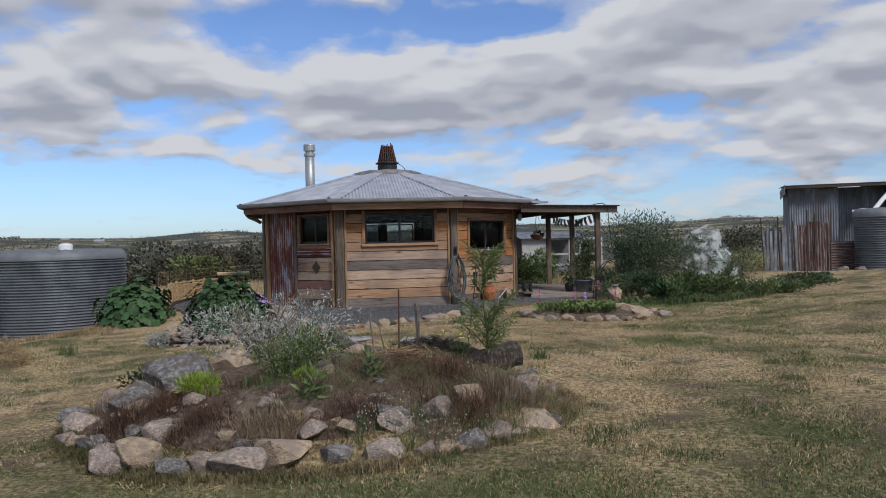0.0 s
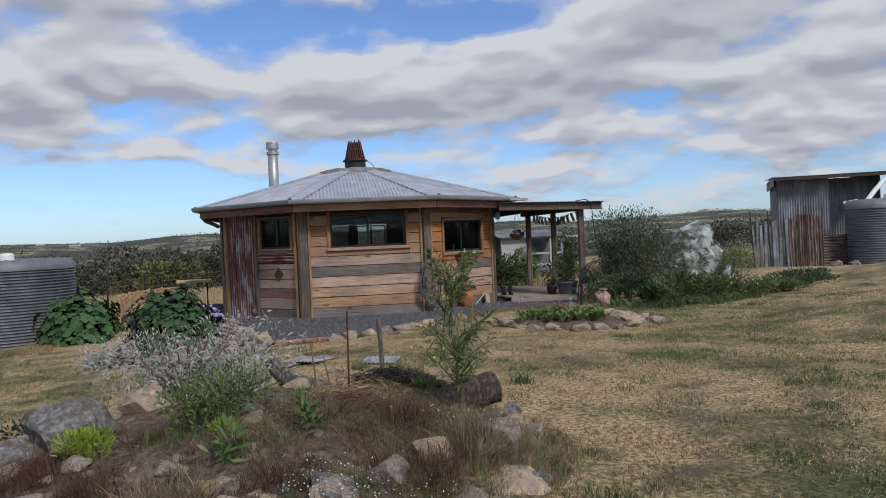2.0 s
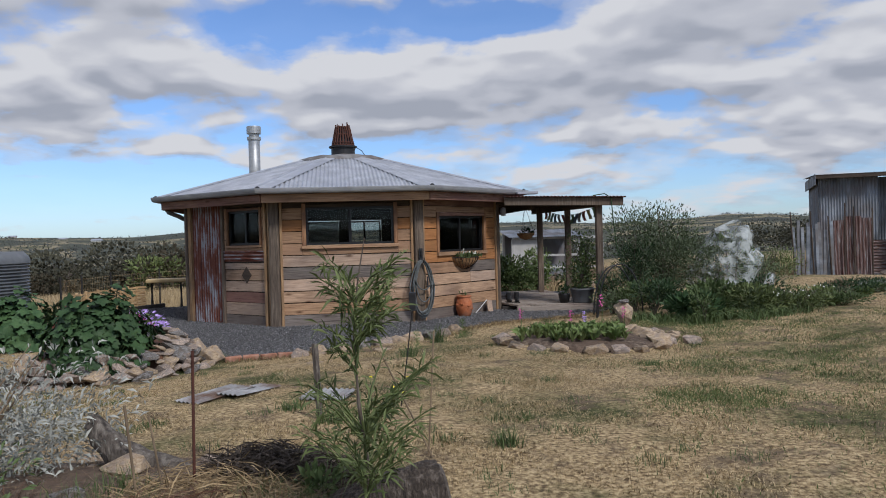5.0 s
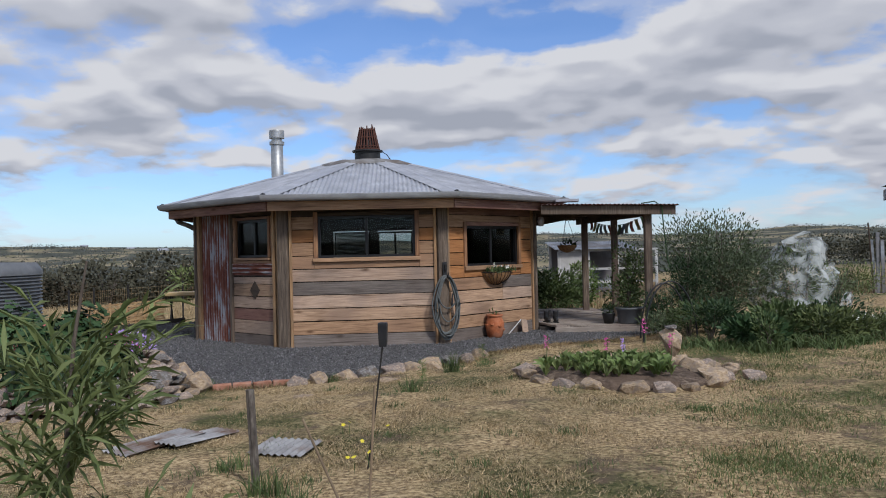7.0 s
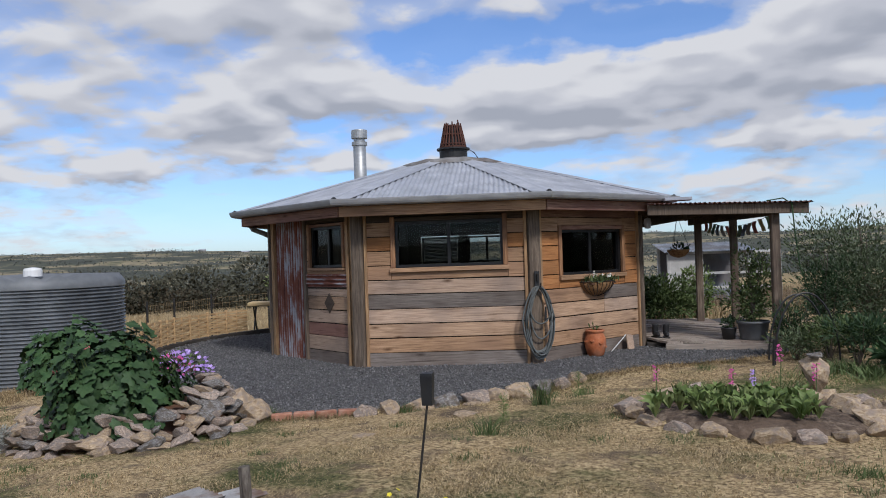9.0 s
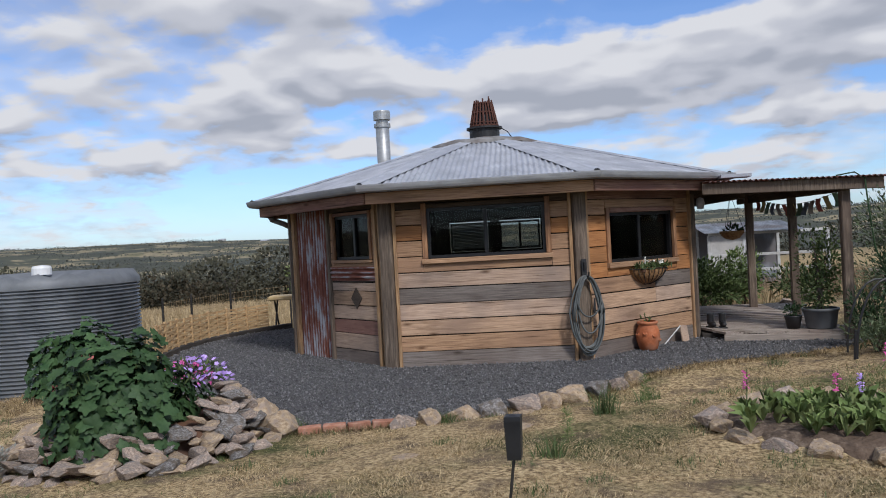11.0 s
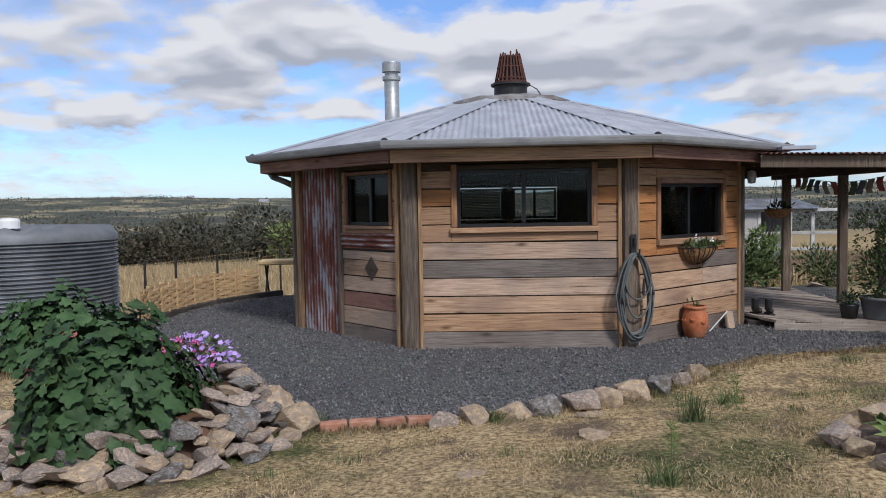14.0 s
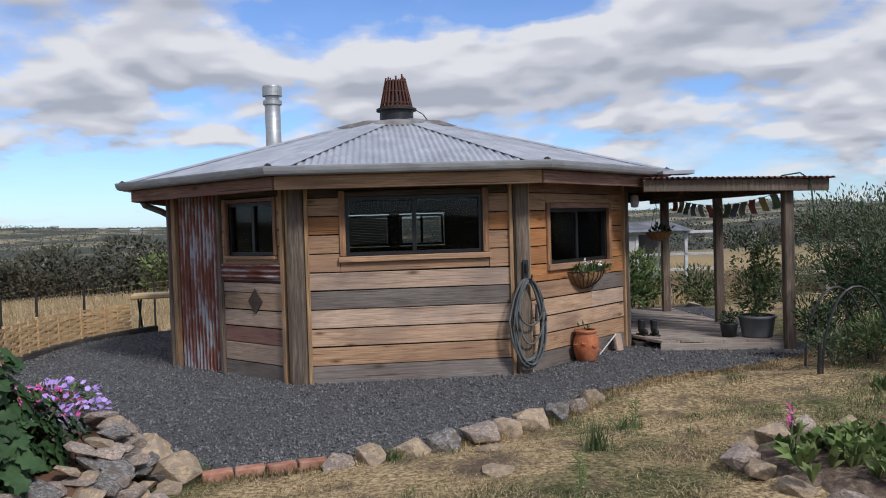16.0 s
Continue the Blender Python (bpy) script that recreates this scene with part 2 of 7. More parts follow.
def wave_rust(name, pitch):
    m = material(name, [(0.06, 0.018, 0.012), (0.15, 0.042, 0.024), (0.2, 0.075, 0.05), (0.36, 0.36, 0.38)], scale=4.0, stretch=(2, 2, 0.5), rough=0.75, metal=0.1, bump=0.25, contrast=(0.28, 0.64), detail=8)
    t = m.node_tree
    ramp = t.nodes["Color Ramp"]
    fac = ramp.inputs[0].links[0].from_socket
    tc = t.nodes["Texture Coordinate"]
    sep = t.nodes.new("ShaderNodeSeparateXYZ")
    t.links.new(tc.outputs["Object"], sep.inputs[0])

    def mth(op, a, b):
        n = t.nodes.new("ShaderNodeMath")
        n.operation = op
        for i, v in enumerate((a, b)):
            if isinstance(v, (int, float)):
                n.inputs[i].default_value = v
            else:
                t.links.new(v, n.inputs[i])
        return n.outputs[0]

    s = mth('SINE', mth('MULTIPLY', sep.outputs[0], 2 * math.pi / pitch), 0)
    t.links.new(mth('SUBTRACT', fac, mth('MULTIPLY', s, 0.085)), ramp.inputs[0])
    return m


M["fencerust"] = material("dull_fence_rust", [(0.05, 0.026, 0.022), (0.1, 0.045, 0.036), (0.17, 0.12, 0.11), (0.3, 0.29, 0.29)], scale=4.5, stretch=(6, 6, 0.6), rough=0.8, metal=0.1, bump=0.25, vary=0.25, contrast=(0.3, 0.66), detail=7)
M["rustwave"] = wave_rust("rust_in_the_valleys", 0.076)
M["zinc"] = material("galvanised_iron", [(0.370, 0.383, 0.414), (0.440, 0.454, 0.488), (0.493, 0.507, 0.543)], scale=3, rough=0.5, metal=0.35, bump=0.08, vary=0.06, big=(0.387, 0.401, 0.442), big_scale=0.9)
M["tank"] = material("tank_steel", [(0.1, 0.11, 0.122), (0.14, 0.152, 0.165), (0.18, 0.192, 0.205)], scale=2, rough=0.5, metal=0.35, bump=0.05, vary=0.06, big=(0.17, 0.18, 0.19), big_scale=0.8)
M["oldtin"] = material("old_grey_tin", [(0.100, 0.112, 0.126), (0.190, 0.208, 0.232), (0.290, 0.312, 0.342)], scale=4, stretch=(1, 1, 0.3), rough=0.7, metal=0.2, bump=0.2, vary=0.25, big=(0.15, 0.14, 0.14), big_scale=1.2)
M["flue"] = material("stainless_flue", [(0.32, 0.33, 0.33), (0.47, 0.48, 0.48)], scale=5, stretch=(1, 1, 3), rough=0.48, metal=0.7, bump=0.03, vary=0.05)
M["black"] = material("black_plastic", [(0.012, 0.012, 0.013), (0.025, 0.025, 0.026)], scale=10, rough=0.5, bump=0.05)
M["blackframe"] = material("black_aluminium", [(0.008, 0.008, 0.009), (0.014, 0.014, 0.015)], scale=6, rough=0.4, bump=0.02)
M["lead"] = material("grey_flashing", [(0.14, 0.135, 0.13), (0.24, 0.235, 0.23)], scale=7, rough=0.8, bump=0.5, vary=0.1, big=(0.12, 0.1, 0.09), big_scale=2)
# near-black colour puts the shade of the unlit room into the lining
M["inside"] = material("room_shade_lining", [(0.012, 0.01, 0.008), (0.022, 0.018, 0.014)], scale=4, rough=0.9, bump=0.1)
M["gravel"] = material("blue_metal_gravel", [(0.025, 0.025, 0.026), (0.082, 0.082, 0.084), (0.214, 0.208, 0.205)], scale=42, rough=0.9, bump=1.0, bump_scale=45, coords="World", big=(0.082, 0.080, 0.084), big_scale=0.5, bump_dist=0.03)
M["loosetin"] = material("muddy_loose_tin", [(0.24, 0.235, 0.23), (0.34, 0.335, 0.33), (0.42, 0.42, 0.42)], scale=5, rough=0.6, metal=0.2, bump=0.15, vary=0.2, big=(0.15, 0.09, 0.06), big_scale=3)
M["cage"] = material("dark_rusty_rod", [(0.05, 0.018, 0.012), (0.11, 0.04, 0.025)], scale=12, rough=0.8, bump=0.3, vary=0.2)
M["gutter"] = material("weathered_gutter", [(0.26, 0.265, 0.27), (0.36, 0.365, 0.37)], scale=3, stretch=(1, 1, 4), rough=0.55, metal=0.3, bump=0.06, vary=0.08, big=(0.3, 0.3, 0.31), big_scale=1.5)
M["chip"] = material("gravel_chip", [(0.035, 0.035, 0.037), (0.22, 0.216, 0.216)], scale=20, rough=0.9, bump=0, vary=0.75)
M["rock"] = material("fieldstone", [(0.15, 0.112, 0.086), (0.31, 0.24, 0.19), (0.45, 0.37, 0.30)], scale=7, rough=0.9, bump=0.7, bump_scale=12, vary=0.3, big=(0.225, 0.189, 0.164), big_scale=3, bump_dist=0.02)
M["rocktan"] = material("tan_sandstone", [(0.22, 0.15, 0.09), (0.37, 0.275, 0.175), (0.49, 0.40, 0.285)], scale=6, rough=0.9, bump=0.7, bump_scale=12, vary=0.25, big=(0.258, 0.202, 0.156), big_scale=3, bump_dist=0.02)
M["rockgrey"] = material("grey_lichened_stone", [(0.085, 0.078, 0.073), (0.19, 0.178, 0.168), (0.33, 0.315, 0.30)], scale=7, rough=0.92, bump=0.8, bump_scale=13, vary=0.25, big=(0.120, 0.098, 0.077), big_scale=3, bump_dist=0.02)
M["brick"] = material("red_brick", [(0.22, 0.09, 0.055), (0.36, 0.17, 0.11), (0.42, 0.27, 0.2)], scale=9, rough=0.92, bump=0.5, vary=0.25)
M["terracotta"] = material("terracotta", [(0.28, 0.075, 0.025), (0.40, 0.12, 0.045), (0.46, 0.18, 0.08)], scale=8, rough=0.8, bump=0.15, big=(0.36, 0.15, 0.08), big_scale=5)
M["straw"] = material("dry_straw", [(0.2, 0.135, 0.07), (0.33, 0.235, 0.125), (0.42, 0.32, 0.18)], scale=20, rough=0.9, bump=0, vary=0.35)
M["bamboo"] = material("split_bamboo", [(0.347, 0.205, 0.094), (0.493, 0.324, 0.163), (0.578, 0.410, 0.225)], scale=8, stretch=(1, 1, 5), rough=0.65, bump=0.2, vary=0.25)
M["sleeper"] = plank_material("dark_sleeper", (0.03, 0.025, 0.02), (0.06, 0.05, 0.043), (0.1, 0.085, 0.072), (0.04, 0.035, 0.03))
M["deck"] = plank_material("grey_deck_board", (0.22, 0.18, 0.145), (0.36, 0.305, 0.255), (0.48, 0.42, 0.35), (0.27, 0.215, 0.18))
M["bark"] = material("dark_charred_bark", [(0.018, 0.014, 0.011), (0.06, 0.046, 0.036), (0.17, 0.14, 0.115)], scale=14, stretch=(3, 3, 1), rough=0.95, bump=1.0, bump_scale=18, bump_dist=0.03)
M["driftwood"] = material("grey_driftwood", [(0.045, 0.036, 0.03), (0.11, 0.092, 0.076), (0.22, 0.195, 0.165)], scale=9, stretch=(4, 4, 1), rough=0.92, bump=0.9, bump_scale=14, bump_dist=0.02)
M["trunk"] = material("tree_bark", [(0.06, 0.045, 0.035), (0.12, 0.095, 0.075), (0.19, 0.16, 0.13)], scale=9, stretch=(3, 3, 1), rough=0.95, bump=0.8)


def leaf(name, lo, hi, vary=0.4, rough=0.6, trans=0.0):
    return material(name, [lo, hi], scale=6, rough=rough, bump=0, vary=vary, spec=0.25)


M["bleached"] = leaf("bleached_grass", (0.33, 0.24, 0.125), (0.62, 0.49, 0.29), 0.5)
M["lidtin"] = material("dull_lid_tin", [(0.13, 0.14, 0.15), (0.2, 0.21, 0.22)], scale=3, rough=0.6, metal=0.2, bump=0.05, vary=0.1)
M["leaf_big"] = leaf("broad_green_leaf", (0.02, 0.05, 0.018), (0.06, 0.108, 0.04))
M["leaf_tree"] = leaf("grey_green_leaf", (0.055, 0.08, 0.04), (0.145, 0.18, 0.095))
M["leaf_sap"] = leaf("olive_long_leaf", (0.07, 0.10, 0.03), (0.19, 0.225, 0.085))
M["leaf_lime"] = leaf("lime_green_leaf", (0.11, 0.18, 0.02), (0.26, 0.33, 0.04))
M["leaf_bed"] = leaf("light_green_leaf", (0.075, 0.12, 0.03), (0.19, 0.25, 0.085))
M["leaf_mid"] = leaf("mid_green_leaf", (0.05, 0.08, 0.026), (0.125, 0.165, 0.062))
M["leaf_dark"] = leaf("dark_green_leaf", (0.015, 0.035, 0.014), (0.04, 0.075, 0.028))
M["silver"] = leaf("silver_grey_leaf", (0.2, 0.205, 0.18), (0.42, 0.42, 0.37), 0.4)
M["drystalk"] = leaf("dry_brown_stalk", (0.11, 0.078, 0.05), (0.28, 0.205, 0.13), 0.45)
M["russet"] = leaf("russet_dry_herb", (0.055, 0.027, 0.018), (0.14, 0.075, 0.045), 0.4)
M["white"] = leaf("white_petal", (0.6, 0.6, 0.55), (0.78, 0.78, 0.72), 0.15)
M["purple"] = leaf("purple_petal", (0.28, 0.16, 0.48), (0.56, 0.42, 0.76), 0.35)
M["pink"] = leaf("pink_petal", (0.5, 0.05, 0.24), (0.72, 0.16, 0.42), 0.3)
M["farwood"] = leaf("scrub_canopy", (0.05, 0.051, 0.034), (0.088, 0.084, 0.058), 0.07, 0.9)
# gum canopy paled and greyed in its colour to suggest distance haze
M["fargum"] = leaf("haze_greyed_gum_canopy", (0.085, 0.09, 0.08), (0.13, 0.135, 0.122), 0.15, 0.9)
M["farbrown"] = leaf("brownish_scrub", (0.035, 0.03, 0.02), (0.085, 0.07, 0.045), 0.4, 0.9)
M["netting"] = material("white_bird_netting", [(0.4, 0.43, 0.42), (0.6, 0.63, 0.61)], scale=12, rough=0.7, bump=0.3, vary=0.2)
M["whitepaint"] = material("weathered_white_paint", [(0.440, 0.440, 0.424), (0.576, 0.576, 0.560)], scale=5, rough=0.7, bump=0.1, vary=0.1, big=(0.400, 0.384, 0.360))
M["pvc"] = material("white_plastic", [(0.68, 0.68, 0.67), (0.74, 0.74, 0.73)], scale=4, rough=0.45, bump=0.02)
M["hose"] = material("grey_green_hose", [(0.07, 0.078, 0.076), (0.15, 0.16, 0.155)], scale=9, rough=0.5, bump=0.05, vary=0.3)
M["wicker"] = material("coir_wicker", [(0.13, 0.06, 0.025), (0.26, 0.14, 0.06), (0.34, 0.2, 0.09)], scale=25, rough=0.95, bump=0.8, bump_scale=40)
M["greypot"] = material("grey_plastic_pot", [(0.10, 0.105, 0.11), (0.14, 0.145, 0.15)], scale=6, rough=0.55, bump=0.05)
M["wire"] = material("dark_wire", [(0.02, 0.02, 0.02), (0.05, 0.045, 0.04)], scale=10, rough=0.6, metal=0.5, bump=0)
M["tan_top"] = material("tan_table_top", [(0.46, 0.32, 0.15), (0.56, 0.42, 0.22)], scale=6, rough=0.6, bump=0.1)

nb = M["netting"].node_tree
nn = nb.nodes.new("ShaderNodeTexNoise")
nn.inputs["Scale"].default_value = 5.0
nr = nb.nodes.new("ShaderNodeMapRange")
nr.inputs[1].default_value, nr.inputs[2].default_value, nr.inputs[3].default_value, nr.inputs[4].default_value = 0.42, 0.62, 0.05, 0.65
nb.links.new(nn.outputs["Fac"], nr.inputs[0])
nb.links.new(nr.outputs[0], nb.nodes["Principled BSDF"].inputs["Alpha"])

glass = bpy.data.materials.new("window_glass")
glass.use_nodes = True
gb = glass.node_tree.nodes["Principled BSDF"]
gb.inputs["Base Color"].default_value = (0.62, 0.66, 0.66, 1)
gb.inputs["Roughness"].default_value = 0.02
gb.inputs["Transmission Weight"].default_value = 1.0
gb.inputs["IOR"].default_value = 1.22
M["glass"] = glass
clear = glass.copy()
clear.name = "clear_window_glass"
M["clear_glass"] = clear
# front panes tinted darker so that the room behind them looks dimmer
gb.inputs["Base Color"].default_value = (0.4, 0.42, 0.42, 1)


def ground_material():
    """Dry lawn: tan and green patches over brown soil, by position on the plan; paddocks and woods farther off."""
    m = bpy.data.materials.new("dry_lawn_and_paddock")
    m.use_nodes = True
    t = m.node_tree
    b = t.nodes["Principled BSDF"]
    b.inputs["Roughness"].default_value = 0.95
    b.inputs["Specular IOR Level"].default_value = 0.15
    g = t.nodes.new("ShaderNodeNewGeometry")

    def nz(scale, detail=5.0):
        n = t.nodes.new("ShaderNodeTexNoise")
        n.inputs["Scale"].default_value = scale
        n.inputs["Detail"].default_value = detail
        n.inputs["Roughness"].default_value = 0.65
        t.links.new(g.outputs["Position"], n.inputs["Vector"])
        return n.outputs["Fac"]

    def rp(fac, stops):
        r = t.nodes.new("ShaderNodeValToRGB")
        while len(r.color_ramp.elements) < len(stops):
            r.color_ramp.elements.new(0.5)
        for el, (p, c) in zip(r.color_ramp.elements, stops):
            el.position, el.color = p, (*c, 1)
        t.links.new(fac, r.inputs[0])
        return r.outputs[0]

    def mix(f, a, b_, mode='MIX'):
        n = t.nodes.new("ShaderNodeMix")
        n.data_type, n.blend_type = 'RGBA', mode
        for i, v in ((0, f), (6, a), (7, b_)):
            if isinstance(v, (float, tuple)):
                n.inputs[i].default_value = v
            else:
                t.links.new(v, n.inputs[i])
        return n.outputs[2]

    fine = nz(26.0, 6.0)
    dry = rp(fine, [(0.38, (0.125, 0.084, 0.047)), (0.5, (0.345, 0.252, 0.135)), (0.62, (0.58, 0.45, 0.26))])
    green = rp(fine, [(0.36, (0.032, 0.037, 0.015)), (0.52, (0.092, 0.095, 0.037)), (0.68, (0.175, 0.16, 0.075))])
    patch = rp(nz(0.55, 5.0), [(0.48, (0, 0, 0)), (0.62, (1, 1, 1))])
    sp = t.nodes.new("ShaderNodeSeparateXYZ")
    t.links.new(g.outputs["Position"], sp.inputs[0])
    damp = t.nodes.new("ShaderNodeMapRange")
    damp.inputs[1].default_value, damp.inputs[2].default_value = 4.2, 7.5
    damp.inputs[3].default_value, damp.inputs[4].default_value = 0.85, 0.0
    t.links.new(sp.outputs[1], damp.inputs[0])
    near = mix(patch, dry, green)
    wet = t.nodes.new("ShaderNodeMath")
    wet.operation = 'MULTIPLY'
    t.links.new(damp.outputs[0], wet.inputs[0])
    t.links.new(rp(nz(0.4, 5.0), [(0.34, (0.25, 0.25, 0.25)), (0.56, (1, 1, 1))]), wet.inputs[1])
    near = mix(wet.outputs[0], near, green)
    soil = rp(nz(2.1, 6.0), [(0.52, (0, 0, 0)), (0.66, (1, 1, 1))])
    near = mix(soil, near, (0.13, 0.095, 0.065, 1))
    # distance: straw paddocks and dull green ones
    pad = rp(nz(0.008, 4.0), [(0.40, (0.06, 0.066, 0.052)), (0.52, (0.085, 0.09, 0.066)), (0.57, (0.3, 0.25, 0.16)), (0.62, (0.16, 0.15, 0.085)), (0.68, (0.08, 0.085, 0.055))])
    ln = t.nodes.new("ShaderNodeVectorMath")
    ln.operation = 'LENGTH'
    t.links.new(g.outputs["Position"], ln.inputs[0])
    mr = t.nodes.new("ShaderNodeMapRange")
    mr.inputs[1].default_value, mr.inputs[2].default_value = 52.0, 85.0
    t.links.new(ln.outputs["Value"], mr.inputs[0])
    straw = rp(fine, [(0.3, (0.22, 0.16, 0.08)), (0.7, (0.42, 0.32, 0.17))])
    mr2 = t.nodes.new("ShaderNodeMapRange")
    mr2.inputs[1].default_value, mr2.inputs[2].default_value = 26.0, 31.0
    t.links.new(ln.outputs["Value"], mr2.inputs[0])
    col = mix(mr2.outputs[0], near, straw)
    col = mix(mr.outputs[0], col, pad)
    t.links.new(col, b.inputs["Base Color"])
    bp = t.nodes.new("ShaderNodeBump")
    bp.inputs["Strength"].default_value = 0.7
    bp.inputs["Distance"].default_value = 0.03
    t.links.new(nz(30.0, 6.0), bp.inputs["Height"])
    t.links.new(bp.outputs[0], b.inputs["Normal"])
    return m


M["ground"] = ground_material()
M["soil"] = material("stony_brown_soil", [(0.042, 0.028, 0.02), (0.105, 0.074, 0.052), (0.22, 0.17, 0.125)], scale=16, rough=0.95, bump=1.0, bump_scale=22, coords="World", big=(0.11, 0.075, 0.052), big_scale=1.6, bump_dist=0.03, detail=8)

# ---- mesh tools ----


def mesh_of(bm, name, mat, smooth=False):
    me = bpy.data.meshes.new(name)
    bm.to_mesh(me)
    bm.free()
    me.materials.append(mat)
    if smooth:
        me.polygons.foreach_set("use_smooth", [True] * len(me.polygons))
    return me


def part(name, bm, mat, parent=None, label="", smooth=False):
    ob = new(name, mesh_of(bm, name, mat, smooth))
    if parent is not None:
        ob.parent = parent
    if label:
        ob["label"] = label
    return ob


def raw(name, verts, faces, mat, parent=None, smooth=False):
    """A mesh object from arrays that a formula made."""
    me = bpy.data.meshes.new(name)
    verts, faces = np.asarray(verts, dtype=np.float32), np.asarray(faces, dtype=np.int32)
    k = faces.shape[1]
    me.vertices.add(len(verts))
    me.vertices.foreach_set("co", verts.ravel())
    me.loops.add(faces.size)
    me.loops.foreach_set("vertex_index", faces.ravel())
    me.polygons.add(len(faces))
    me.polygons.foreach_set("loop_start", np.arange(0, faces.size, k, dtype=np.int32))
    me.update(calc_edges=True)
    if smooth:
        me.polygons.foreach_set("use_smooth", [True] * len(me.polygons))
    me.materials.append(mat)
    ob = new(name, me)
    if parent is not None:
        ob.parent = parent
    return ob


def thing(name, m, label, category, group="", kind=""):
    ob = new(name)
    ob.matrix_world = m
    ob.empty_display_size = 0.1
    return tagged(ob, label, category, group, kind)


def box(bm, m, sx, sy, sz, bevel=0.0):
    """A block of that size, centred on the pose m."""
    r = bmesh.ops.create_cube(bm, size=1.0, matrix=m @ Matrix.Diagonal((sx, sy, sz, 1)))
    if bevel:
        edges = list({e for v in r["verts"] for e in v.link_edges})
        bmesh.ops.bevel(bm, geom=edges, offset=bevel, segments=1, affect='EDGES')
    return bm


def block(sx, sy, sz, m=None, bevel=0.005):
    return box(bmesh.new(), m or Matrix(), sx, sy, sz, bevel)


def rod(bm, p, q, r1, r2=None, n=8):
    p, q = Vector(p), Vector(q)
    d = q - p
    m = Matrix.Translation((p + q) / 2) @ d.to_track_quat('Z', 'Y').to_matrix().to_4x4()
    bmesh.ops.create_cone(bm, cap_ends=True, segments=n, radius1=r1, radius2=r1 if r2 is None else r2, depth=d.length, matrix=m)
    return bm


def lathe(bm, profile, n=24, m=None):
    """Turns (radius, height) pairs round z."""
    m = m or Matrix()
    rings = []
    for r, z in profile:
        rings.append([bm.verts.new(m @ Vector((r * math.cos(2 * math.pi * i / n), r * math.sin(2 * math.pi * i / n), z))) for i in range(n)])
    for a_, b_ in zip(rings, rings[1:]):
        for i in range(n):
            bm.faces.new((a_[i], a_[(i + 1) % n], b_[(i + 1) % n], b_[i]))
    return bm


def sweep(bm, points, r, n=6):
    """A round tube along a list of points; r may be a list."""
    pts = [Vector(p) for p in points]
    rings = []
    for i, p in enumerate(pts):
        d = (pts[min(i + 1, len(pts) - 1)] - pts[max(i - 1, 0)]).normalized()
        q = d.to_track_quat('Z', 'Y')
        rr = r[i] if isinstance(r, (list, tuple)) else r
        rings.append([bm.verts.new(p + q @ Vector((rr * math.cos(2 * math.pi * k / n), rr * math.sin(2 * math.pi * k / n), 0))) for k in range(n)])
    for a_, b_ in zip(rings, rings[1:]):
        for k in range(n):
            bm.faces.new((a_[k], a_[(k + 1) % n], b_[(k + 1) % n], b_[k]))
    bm.faces.new(rings[0][::-1])
    bm.faces.new(rings[-1])
    return bm


rng = np.random.default_rng(7)
rnd = random.Random(11)


def rock_bm(sx, sy, sz, seed):
    """An angular stone: the hull of random points, its edges worn, its faces roughened."""
    r = random.Random(seed)
    bm = bmesh.new()
    for _ in range(17):
        d = Vector((r.gauss(0, 1), r.gauss(0, 1), r.gauss(0, 1))).normalized()
        d *= r.uniform(0.8, 1.08)
        bm.verts.new(d)
    res = bmesh.ops.convex_hull(bm, input=bm.verts[:])
    bmesh.ops.delete(bm, geom=list({g for g in res["geom_interior"] + res["geom_unused"] if isinstance(g, bmesh.types.BMVert)}), context='VERTS')
    bmesh.ops.bevel(bm, geom=bm.edges[:], offset=0.035, segments=1, affect='EDGES')
    bmesh.ops.triangulate(bm, faces=bm.faces[:])
    off = Vector((seed * 1.7, seed * 0.3, 0))
    for v in bm.verts:
        v.co *= 1 + 0.12 * noise.noise(v.co * 2.2 + off) + 0.05 * noise.noise(v.co * 6 + off)
        v.co = Vector((v.co.x * sx, v.co.y * sy, v.co.z * sz))
    return bm


def leaves(centres, normals_up, length, width, spread=1.0, fold=0.18, droop=0.0, seed=1):
    """Leaf blades of four triangles each (a folded kite), one at each centre, pointing along the given ways."""
    g = np.random.default_rng(seed)
    c = np.asarray(centres, dtype=float)
    n = len(c)
    d = np.asarray(normals_up, dtype=float) + g.normal(0, spread * 0.35, (n, 3))
    d /= np.linalg.norm(d, axis=1, keepdims=True) + 1e-9
    s = np.cross(d, g.normal(0, 1, (n, 3)))
    s /= np.linalg.norm(s, axis=1, keepdims=True) + 1e-9
    u = np.cross(s, d)
    k = g.uniform(0.65, 1.25, (n, 1))
    L, W = length * k, width * k
    mid = c + d * L * 0.5
    tip = c + d * L - np.array([0, 0, 1]) * L * droop
    a_ = mid + s * W * 0.5 + u * W * fold
    b_ = mid - s * W * 0.5 + u * W * fold
    v = np.stack([c, a_, tip, b_, mid - u * W * fold * 0.2], axis=1).reshape(-1, 3)
    f = np.array([[0, 1, 4], [1, 2, 4], [2, 3, 4], [3, 0, 4]])
    faces = (np.arange(n)[:, None, None] * 5 + f[None]).reshape(-1, 3)
    return v, faces


def in_ball(n, rx, ry, rz, g, shell=0.5):
    """Points in an ellipsoid, more of them towards its skin."""
    d = g.normal(0, 1, (n, 3))
    d /= np.linalg.norm(d, axis=1, keepdims=True)
    r = g.uniform(shell ** 3, 1, (n, 1)) ** (1 / 3)
    return d * r * np.array([rx, ry, rz]), d


